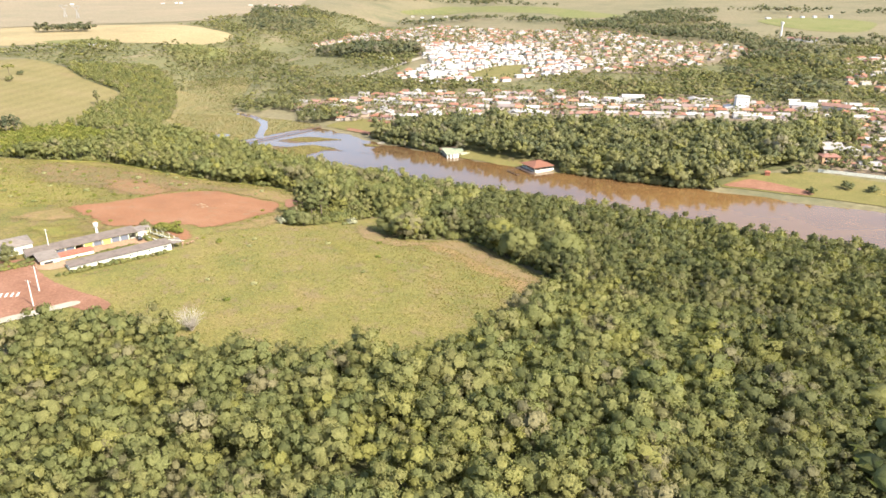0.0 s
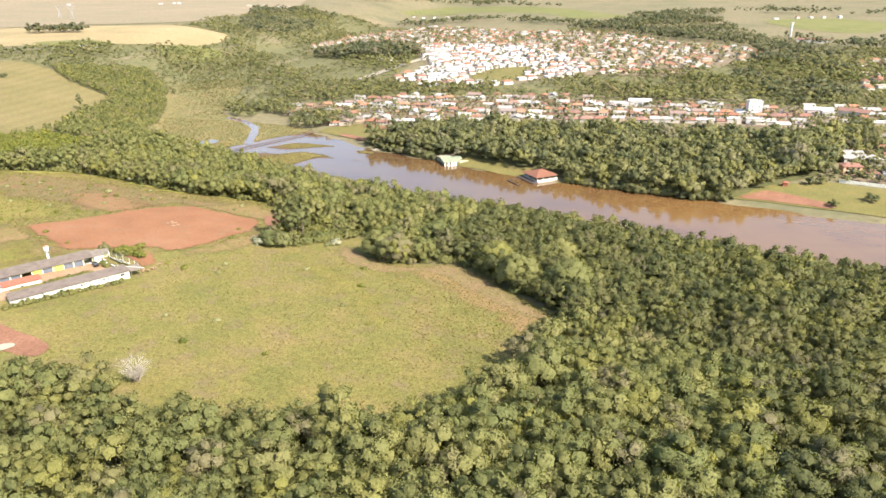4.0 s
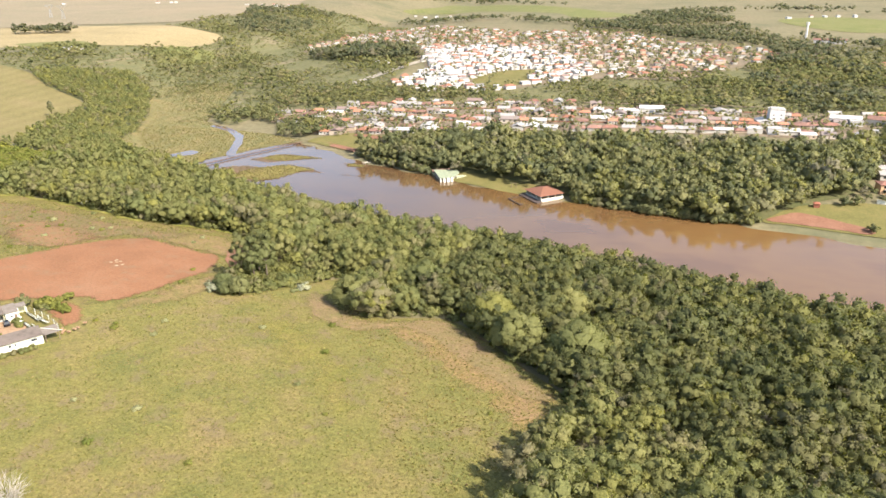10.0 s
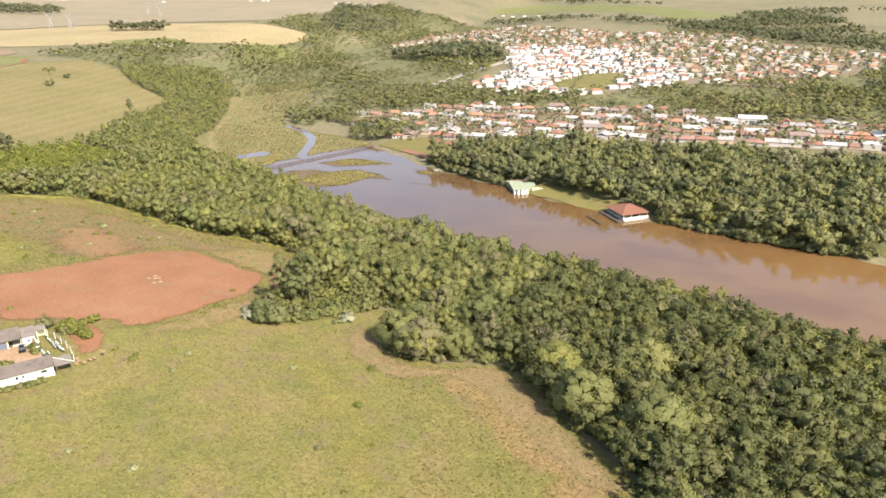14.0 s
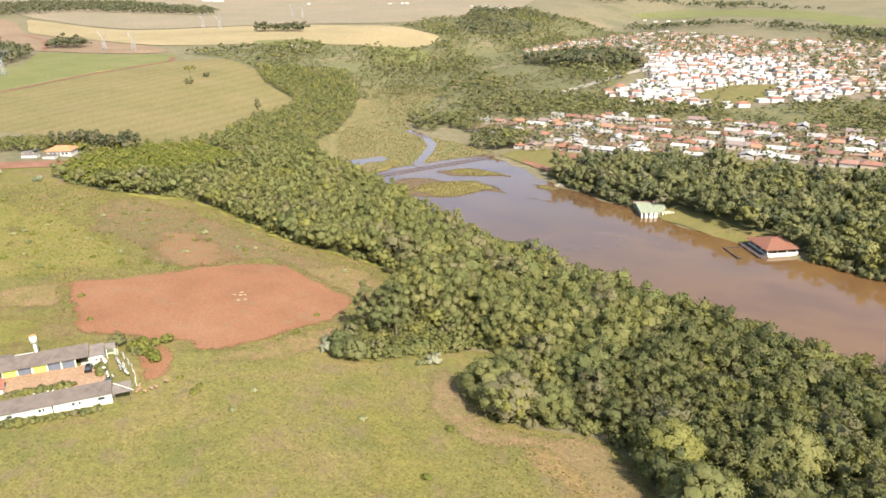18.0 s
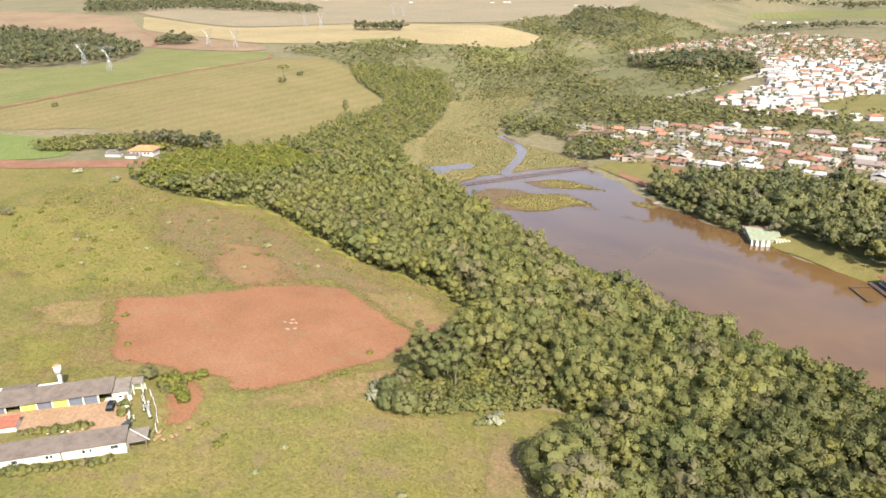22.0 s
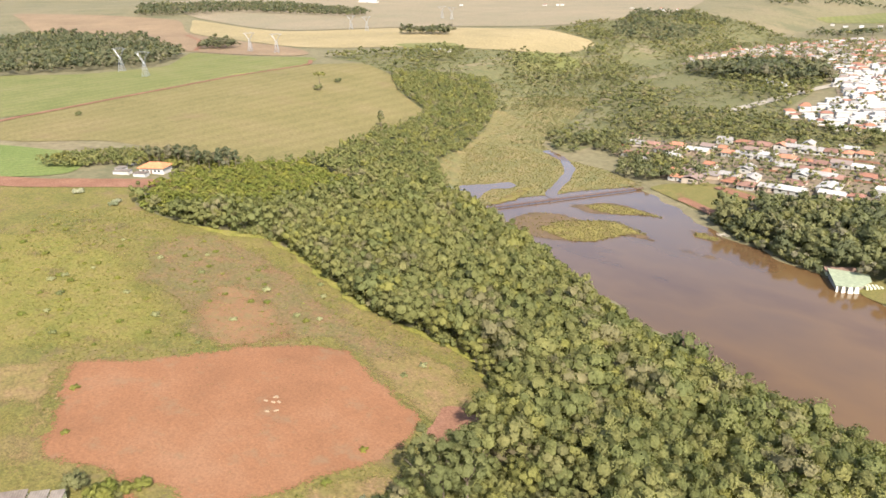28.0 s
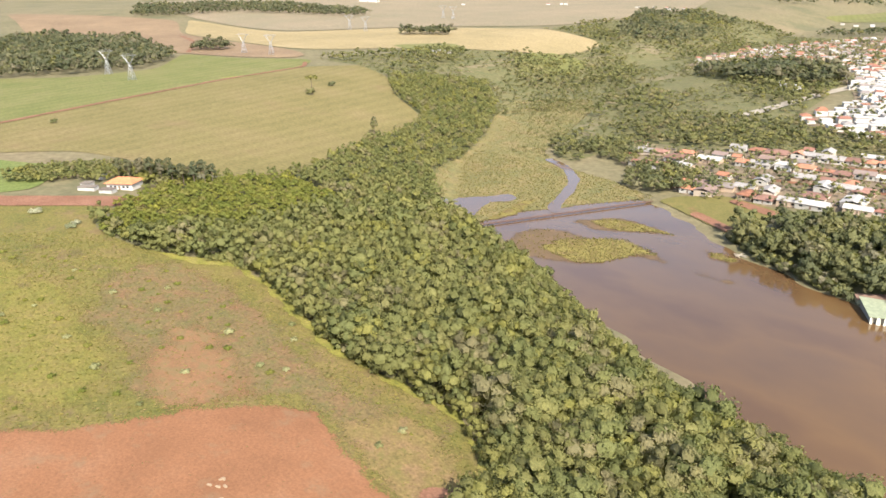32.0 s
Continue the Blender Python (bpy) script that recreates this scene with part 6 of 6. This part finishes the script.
def house_thing(kind, w, d, h, roof, wall, label, group):
    root = thing("house", label, "house", Matrix(), group)
    part("wall", boxes((-w / 2, w / 2, -d / 2, d / 2, -2.0, h)), wall, root)
    bm = bmesh.new()
    if kind == "hip":
        hip(bm, -w / 2, w / 2, -d / 2, d / 2, h, h + 1.7, 0.55, 0.4)
    elif kind == "gable":
        gable(bm, -w / 2, w / 2, -d / 2, d / 2, h, h + 1.6)
    else:
        for b in ((-w / 2 - .15, w / 2 + .15, -d / 2 - .15, d / 2 + .15, h, h + 0.2), (-w / 2 - .15, w / 2 + .15, -d / 2 - .15, -d / 2 + .1, h + .2, h + 0.7), (-w / 2 - .15, w / 2 + .15, d / 2 - .1, d / 2 + .15, h + .2, h + 0.7), (-w / 2 - .15, -w / 2 + .1, -d / 2 + .1, d / 2 - .1, h + .2, h + 0.7), (w / 2 - .1, w / 2 + .15, -d / 2 + .1, d / 2 - .1, h + .2, h + 0.7)):
            box(bm, *b)
    part("roof", bm, roof, root)
    part("door", boxes((-0.5, 0.5, -d / 2 - 0.06, -d / 2 + 0.02, 0, 2.1)), M_WOOD, root)
    for x in (-w * 0.3, w * 0.3):
        part("window", boxes((x - 0.75, x + 0.75, -d / 2 - 0.06, -d / 2 + 0.02, 1.0, 2.1)), M_GLASS, root)
    part("window", boxes((-w / 2 - 0.06, -w / 2 + 0.02, -0.8, 0.8, 1.0, 2.1)), M_GLASS, root)
    if h > 4.5:
        for x in (-w * 0.25, w * 0.25):
            part("window", boxes((x - 0.8, x + 0.8, -d / 2 - 0.06, -d / 2 + 0.02, h - 2.0, h - 0.8)), M_GLASS, root)
    return root


def street_places(poly, turn, along, across, street, seed, holes=(), share=1.0):
    """House plots in double rows along parallel streets."""
    rng, out = random.Random(seed), []
    cx, cy = sum(p[0] for p in poly) / len(poly), sum(p[1] for p in poly) / len(poly)
    c, s = math.cos(turn), math.sin(turn)
    v, row = -900.0, 0
    while v < 900:
        u = -900.0
        while u < 900:
            px, py = cx + u * c - v * s + rng.uniform(-1.5, 1.5), cy + u * s + v * c + rng.uniform(-1.5, 1.5)
            if inside(poly, px, py) and not any(inside(h, px, py) for h in holes) and rng.random() < share:
                out.append((px, py, turn + (math.pi if row % 2 else 0) + rng.choice((0, 0, 0, math.pi / 2)) + rng.uniform(-0.06, 0.06)))
            u += along * rng.uniform(0.85, 1.25)
        v += across if row % 2 == 0 else across + street
        row += 1
    return out


def settle(models, weights, places, seed, low=0.85, high=1.25):
    rng = random.Random(seed)
    last = {}
    for px, py, turn in places:
        k = rng.choices(range(len(models)), weights)[0]
        s = rng.uniform(low, high)
        m = Matrix.Translation((px, py, float(ground_z(px, py)) + 0.2)) @ Matrix.Rotation(turn, 4, "Z") @ Matrix.Diagonal((s, s * rng.uniform(0.85, 1.2), rng.uniform(0.9, 1.15), 1))
        if k in last:
            copy_thing(models[k], m)
        else:
            models[k].matrix_world, last[k] = m, True
    for k, mod in enumerate(models):
        if k not in last:
            mod.matrix_world = Matrix.Translation((places[0][0] + 14, places[0][1] + 14, float(ground_z(places[0][0] + 14, places[0][1] + 14))))


GA = "houses of the near town"
near_models = [house_thing("hip", 11, 8, 2.6, M_ROOFS[0], M_HOUSE, "small plastered house with an orange clay roof", GA), house_thing("gable", 10, 8, 2.6, M_ROOFS[0], M_HOUSE, "small gabled house with a red clay roof", GA), house_thing("gable", 12, 8, 2.7, M_ROOFS[1], M_HOUSE, "low house with a grey sheet roof", GA),
               house_thing("flat", 10, 9, 3.4, M_ROOFS[2], M_BRIGHT, "white house with a flat pale roof", GA), house_thing("gable", 14, 9, 2.8, M_ROOFS[2], M_HOUSE, "long house with a pale sheet roof", GA), house_thing("hip", 10, 9, 2.6, M_ROOFS[3], M_HOUSE, "small house with a brown hipped roof", GA)]
plots = street_places(TOWN_A, 0.12, 12, 13, 9, 201, (), 0.66)
random.Random(1).shuffle(plots)
settle(near_models, (22, 14, 27, 8, 13, 16), plots[:300], 202, 0.75, 1.2)
GAPS = ([(-245, 870), (-195, 885), (-190, 1020), (-240, 1000), (-262, 930)], [(-292, 1105), (-245, 1095), (-250, 1125), (-290, 1130)])
WHITEPART = [(-352, 873), (-346, 999), (-403, 1122), (-440, 1230), (-300, 1270), (-200, 1180), (-120, 1010), (-125, 960), (-190, 876), (-234, 838), (-266, 838)]


def joined_houses(name, label, places, seed, pale, tall=3.4, plaster=M_BRIGHT):
    """Distant houses beyond counting, as one object with walls and roofs."""
    rng = random.Random(seed)
    verts, faces, mats = [], [], []
    for px, py, turn in places:
        w, d, h = rng.uniform(3.2, 6), rng.uniform(2.8, 4.6), tall * rng.uniform(0.9, 1.5)
        c, s, z = math.cos(turn), math.sin(turn), float(ground_z(px, py))
        peak = 0.25 if rng.random() < pale else 1.7
        local = [(-w, -d, -2), (w, -d, -2), (w, d, -2), (-w, d, -2), (-w, -d, h), (w, -d, h), (w, d, h), (-w, d, h),
                 (-w - .5, -d - .5, h), (w + .5, -d - .5, h), (w + .5, d + .5, h), (-w - .5, d + .5, h), (-w * .5, 0, h + peak), (w * .5, 0, h + peak)]
        n = len(verts)
        verts += [(px + x * c - y * s, py + x * s + y * c, z + e) for x, y, e in local]
        for q in ((0, 1, 5), (0, 5, 4), (1, 2, 6), (1, 6, 5), (2, 3, 7), (2, 7, 6), (3, 0, 4), (3, 4, 7)):
            faces.append([n + i for i in q])
            mats.append(0)
        kind = 0 if peak < 1 and rng.random() < 0.7 else rng.choice((1, 1, 1, 2, 3))
        for q in ((8, 9, 13), (8, 13, 12), (9, 10, 13), (10, 11, 12), (10, 12, 13), (11, 8, 12)):
            faces.append([n + i for i in q])
            mats.append(kind)
    me = sheet(name, verts, faces, plaster)
    for m in (M_ROOFS[0], M_ROOFS[1], M_ROOFS[2]):
        me.materials.append(m)
    me.polygons.foreach_set("material_index", mats)
    return tagged(new(name, me), label, "houses", kind="stuff")


joined_houses("white_houses", "crowded bright white houses with flat and pale roofs", street_places(WHITEPART, 0.62, 12.5, 12, 9, 203, GAPS, 0.92), 204, 0.7, 3.6)
joined_houses("distant_houses", "distant white and red-roofed town houses", street_places(TOWN_B, 0.35, 15, 15, 12, 205, (WHITEPART, GAPS[0], GAPS[1]), 0.62), 206, 0.35, plaster=M_HOUSE)
joined_houses("eastern_houses", "distant houses with clay roofs among trees", street_places([(184, 900), (212, 860), (330, 830), (480, 1000), (420, 1250), (260, 1210), (205, 1115)], 0.4, 16, 16, 12, 207, (), 0.6), 208, 0.35, plaster=M_HOUSE)
joined_houses("roadside_houses", "scattered far white buildings on the horizon", [(x, y, 0.4) for x, y in ((-1039, 1766), (-1060, 1790), (-1020, 1800), (-1100, 1800), (-1140, 1790), (-720, 2010), (-690, 2020), (-650, 2015), (-760, 2040), (-1433, 1877), (-1460, 1890), (-1500, 1880), (-1718, 1752), (285, 1930), (260, 1940), (230, 1925), (320, 1940), (180, 1880), (-860, 905), (-850, 915), (-445, 1062), (-425, 1046), (-455, 1075))], 209, 0.8)
tall_block = thing("tall_white_block", "plain white tall building among the houses", "building", pose(64, 748, float(ground_z(64, 748)), 0, 0, 8))
part("wall", boxes((-6, 6, -5, 5, -2, 13)), M_BRIGHT, tall_block)
part("roof_slab", boxes((-6.3, 6.3, -5.3, 5.3, 13, 13.4)), M_CONCRETE, tall_block)
part("parapet", boxes((-6, 1, -5, -1, 13.4, 15)), M_BRIGHT, tall_block)
for x in (-3, 3):
    for z in (2, 5, 8):
        part("window", boxes((x - 0.5, x + 0.5, -5.06, -4.97, z, z + 0.9)), M_GLASS, tall_block)
for x, y, w, d, turn, mat, lab in ((150, 762, 26, 14, -25, M_ROOFS[3], "large hall with a brown sloping roof"), (120, 762, 24, 9, -5, M_ROOFS[2], "long low school building with a pale roof"), (-40, 770, 22, 10, 5, M_BRIGHT, "large white warehouse beside houses"), (-2004, 1618, 60, 24, 30, M_BRIGHT, "large far white warehouse"), (195, 1397, 48, 16, -8, M_ROOFS[3], "brick factory hall with a brown roof")):
    big = thing("hall_building", lab, "building", pose(x, y, float(ground_z(x, y)), 0, 0, turn), "large halls")
    part("wall", boxes((-w / 2, w / 2, -d / 2, d / 2, -2, 5)), M_BRIGHT, big)
    bm = bmesh.new()
    gable(bm, -w / 2, w / 2, -d / 2, d / 2, 5, 7.2)
    part("roof", bm, mat, big)
    part("gate", boxes((-2, 2, -d / 2 - 0.08, -d / 2 + 0.02, 0, 3.5)), M_SLATE, big)
chimney = thing("factory_chimney", "tall pale factory water tower", "tower", pose(165, 1440, float(ground_z(165, 1440))))
bm = bmesh.new()
rod(bm, (0, 0, -2), (0, 0, 24), 1.8, 1.6, 12)
part("shaft", bm, M_BRIGHT, chimney)
bm = bmesh.new()
rod(bm, (0, 0, 24), (0, 0, 28), 2.6, 2.6, 12)
part("tank", bm, M_BRIGHT, chimney)
villa = thing("villa", "two-storey orange-pink house with a clay roof by the park", "house", pose(116, 574, float(ground_z(116, 574)), 0, 0, 10))
part("wall", boxes((-6, 6, -4.5, 4.5, -2, 5.6)), plain("peach_plaster", (0.66, 0.40, 0.22), 0.85), villa)
bm = bmesh.new()
hip(bm, -6, 6, -4.5, 4.5, 5.6, 7.4, 0.7, 0.4)
part("roof", bm, M_ROOFS[0], villa)
part("balcony", boxes((-4, 4, -5.9, -4.5, 2.7, 2.95)), M_CONCRETE, villa)
for x in (-3.5, 0, 3.5):
    for z in (0.8, 3.6):
        part("window", boxes((x - 0.8, x + 0.8, -4.56, -4.47, z, z + 1.4)), M_GLASS, villa)
wall_park = thing("park_wall", "long white garden wall along the park", "wall", pose(130, 548, float(ground_z(130, 548)), 0, 0, -12))
for k in range(8):
    part("panel", boxes((-24 + k * 6, -18.1 + k * 6, -0.12, 0.12, -2, 2.2)), M_WHITE, wall_park)
kiosk = thing("kiosk", "small red-roofed kiosk on the park lawn", "kiosk", pose(72, 540, float(ground_z(72, 540)) + 0.3))
part("wall", boxes((-1.6, 1.6, -1.6, 1.6, -0.5, 2.3)), M_REDROOF, kiosk)
bm = bmesh.new()
hip(bm, -1.6, 1.6, -1.6, 1.6, 2.3, 3.4, 0.4, 0.1)
part("roof", bm, M_REDROOF, kiosk)
draped("pale_street", band([(-400, 880), (-395, 960), (-388, 1040), (-380, 1095)], 13), plain("pale_street_dirt", (0.33, 0.28, 0.21), 0.9), "pale unpaved street at the town's edge", 6, 0.7, 0.5, 122, category="road")
draped("town_meadow", GAPS[0], M_LAWN, "open grass plot within the town", 8, 0.7, 1, 123)
for k in range(5):
    draped("town_street", band([(-330 + 20 * k, 668 + 28 * k), (-120, 690 + 28 * k), (60, 712 + 27 * k)], 6), M_ROADSOIL if k % 2 else M_TOWNGROUND, "narrow town street between houses", 6, 0.55, 0.3, 130 + k, category="road")

# trees within and round the towns
ta, tb = scatter(TOWN_A, 7.8, 301)
pick = np.random.default_rng(302).random(len(ta)) < 0.72
stand("town_trees", "garden trees between the town houses", ta[pick], tb[pick], COARSE, F_DARK, 6.0, 303, spreadout=1.1)
ta, tb = scatter(TOWN_B, 13, 304)
thin = inside(WHITEPART, ta, tb) & (np.arange(len(ta)) % 5 > 1)
ta, tb = ta[~thin], tb[~thin]
pick = np.random.default_rng(305).random(len(ta)) < 0.8
stand("town_trees", "trees between distant town houses", ta[pick], tb[pick], COARSE, F_DARK, 7, 306, spreadout=1.2)
for k, (outline, gap, tallness, lab) in enumerate((([(-698, 1740), (-494, 1780), (-278, 1690), (-146, 1556), (9, 1375), (118, 1349), (130, 1420), (0, 1480), (-200, 1700), (-480, 1880), (-700, 1830)], 17, 13, "belt of dark woodland behind the town"),
                                                  ([(-137, 2011), (81, 2206), (60, 1758), (-43, 1614), (-150, 1700)], 20, 13, "dark woodland beyond the town"), ([(-967, 2140), (-845, 2640), (-571, 2370), (-300, 2210), (-400, 2320), (-800, 2800), (-1100, 2400)], 26, 16, "distant dark woodland on a rise"),
                                                  ([(-913, 1414), (-1056, 1690), (-954, 1690), (-838, 1704), (-762, 1368), (-850, 1300)], 15, 12, "woodland round far farms"), ([(-607, 1151), (-518, 1078), (-385, 1075), (-395, 1110), (-450, 1220), (-530, 1230), (-600, 1190)], 11, 17, "wooded hill beside the town"),
                                                  ([(100, 2150), (420, 1990), (900, 1900), (900, 2060), (400, 2120), (120, 2260)], 26, 15, "distant woodland"), ([(-1600, 2300), (-1250, 2250), (-1250, 2350), (-1580, 2420)], 26, 14, "distant woodland"), ([(-2600, 1500), (-2100, 1700), (-2150, 1780), (-2650, 1580)], 26, 14, "distant woodland"),
                                                  ([(250, 1400), (420, 1340), (800, 1500), (420, 1560)], 20, 13, "distant woodland"))):
    ca, cb = scatter(outline, gap, 310 + k)
    dense = np.sin(ca / 61 + k) * np.sin(cb / 53) + 0.4 * np.sin((ca - cb) / 27) > -0.30
    ca, cb = ca[dense], cb[dense]
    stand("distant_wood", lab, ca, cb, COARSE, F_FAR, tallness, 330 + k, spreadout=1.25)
draped("far_green_field", [(-832, 2068), (-647, 2184), (-335, 2012), (-291, 1840), (-117, 1920), (-402, 2301), (-825, 2565)], M_GREENCROP, "far pale green field", 40, 0.5, 2, 140, category="field")
draped("far_green_field", [(138, 1849), (285, 1952), (400, 1820), (330, 1580), (247, 1560), (169, 1709)], M_GREENCROP, "far green field with scattered buildings", 40, 0.5, 2, 141, category="field")
draped("far_green_field", [(-806, 1000), (-735, 935), (-715, 1010), (-750, 1110), (-815, 1075)], M_GREENCROP, "small green field by the valley", 15, 0.6, 1, 142, category="field")
draped("far_green_field", [(-970, 903), (-858, 880), (-850, 960), (-917, 985)], M_GREENCROP, "small green field by the valley", 15, 0.75, 1, 143, category="field")

draped("dirt_track", band([(-1110, 652), (-1180, 690), (-1290, 740), (-1420, 770)], 9), M_ROADSOIL, "red dirt track between far fields", 10, 0.9, 0.5, 144, category="track")

# ---- farmhouse by the dirt road ----
farm = thing("farmhouse", "white farmhouse with an orange hipped clay roof", "house", pose(-460, 346, float(ground_z(-460, 346)), 0, 0, 40))
part("wall", boxes((-7, 7, -5, 5, -2, 3.2)), M_BRIGHT, farm)
bm = bmesh.new()
hip(bm, -7, 7, -5, 5, 3.2, 5.6, 1.0, 0.4)
part("roof", bm, plain("orange_tiles", (0.52, 0.20, 0.09), 0.85, vary=0.25), farm)
part("door", boxes((-0.5, 0.5, -5.08, -4.98, 0, 2.1)), M_WOOD, farm)
for x in (-4.5, -2.3, 2.3, 4.5):
    part("window", boxes((x - 0.6, x + 0.6, -5.08, -4.98, 1, 2.1)), M_GLASS, farm)
for px, py, w, mat, lab in ((-466, 330, 9, M_FIBRELIGHT, "grey-roofed farm outbuilding beside the road"), (-455, 336, 7, M_FIBRE, "small sheet-roofed lean-to by the farmhouse"), (-474, 332, 5, M_FIBRELIGHT, "small grey shed by the farmhouse"), (-484, 342, 4, M_SLATE, "small blue-grey shed among trees")):
    hut = thing("farm_outbuilding", lab, "shed", pose(px, py, float(ground_z(px, py)), 0, 0, 40), "farm outbuildings")
    part("wall", boxes((-w / 2, w / 2, -2.2, 2.2, -1.5, 1.9)), M_CONCRETE, hut)
    part("roof", boxes((-w / 2 - 0.3, w / 2 + 0.3, -2.6, 2.6, 1.9, 2.05)), mat, hut)
ox, oy = scatter([(-530, 320), (-515, 352), (-490, 372), (-455, 385), (-448, 350), (-466, 357), (-478, 346), (-476, 338), (-490, 328), (-498, 308), (-515, 300)], 4.4, 350)
stand("farm_garden", "garden trees and shrubs round the farmhouse", ox, oy, MIDDLE, F_NEAR, 5.5, 351, spreadout=1.2)

# ---- pylons and the flat-topped pine ----
def pylon_model():
    root = thing("pylon", "grey steel lattice power pylon in the fields", "pylon", Matrix(), "power pylons")
    bm = bmesh.new()
    for a in (-1, 1):
        for b in (-1, 1):
            rod(bm, (a * 3.2, b * 3.2, -1), (a * 0.8, b * 0.8, 16), 0.16, None, 4)
    part("legs", bm, M_STEEL, root)
    bm = bmesh.new()
    for k in range(5):
        z0, z1 = k * 3.2, k * 3.2 + 3.2
        r0, r1 = 3.2 - 2.4 * (z0 + 1) / 17, 3.2 - 2.4 * (z1 + 1) / 17
        for i in range(4):
            (a, b), (c, d) = ((-1, -1), (1, -1), (1, 1), (-1, 1))[i], ((1, -1), (1, 1), (-1, 1), (-1, -1))[i]
            rod(bm, (a * r0, b * r0, z0), (c * r1, d * r1, z1), 0.08, None, 4)
            rod(bm, (c * r0, d * r0, z0), (a * r1, b * r1, z1), 0.08, None, 4)
    part("bracing", bm, M_STEEL, root)
    for side in (-1, 1):
        bm = bmesh.new()
        rod(bm, (side * 0.8, 0.8, 16), (side * 6.5, 0.4, 25), 0.14, None, 4)
        rod(bm, (side * 0.8, -0.8, 16), (side * 6.5, -0.4, 25), 0.14, None, 4)
        rod(bm, (side * 0.2, 0, 16.5), (side * 4.6, 0, 25), 0.1, None, 4)
        part("arm", bm, M_STEEL, root)
    bm = bmesh.new()
    rod(bm, (-9, 0, 25), (9, 0, 25), 0.16, None, 4)
    rod(bm, (-9, 0, 25), (-5, 0, 26.4), 0.12, None, 4)
    rod(bm, (9, 0, 25), (5, 0, 26.4), 0.12, None, 4)
    rod(bm, (-5, 0, 26.4), (5, 0, 26.4), 0.12, None, 4)
    part("crossbeam", bm, M_STEEL, root)
    return root


pylon = pylon_model()
spots = [(-943, 492), (-869, 492), (-1044, 707), (-992, 721), (-1248, 1025), (-1190, 1020), (-1319, 1321), (-1269, 1305)]
for k, (px, py) in enumerate(spots):
    m = pose(px, py, float(ground_z(px, py)), 0, 0, 40)
    if k:
        copy_thing(pylon, m)
    else:
        pylon.matrix_world = m
pine_leaves = crown_arrays(940, 8.5, 17.5, 14.0, 9, 50, 0.8, 1, 0.9)
flat_pine = tree_thing("flat_topped_pine", "tall flat-topped pine with a bare trunk", pine_leaves, F_DARK, 15, 0.38, "flat-topped pines")
copies(flat_pine, [(-681, 593), (-600, 1700), (-580, 1720), (-560, 1705), (-520, 1725), (-640, 1710)], rng, 0.95, 1.1)
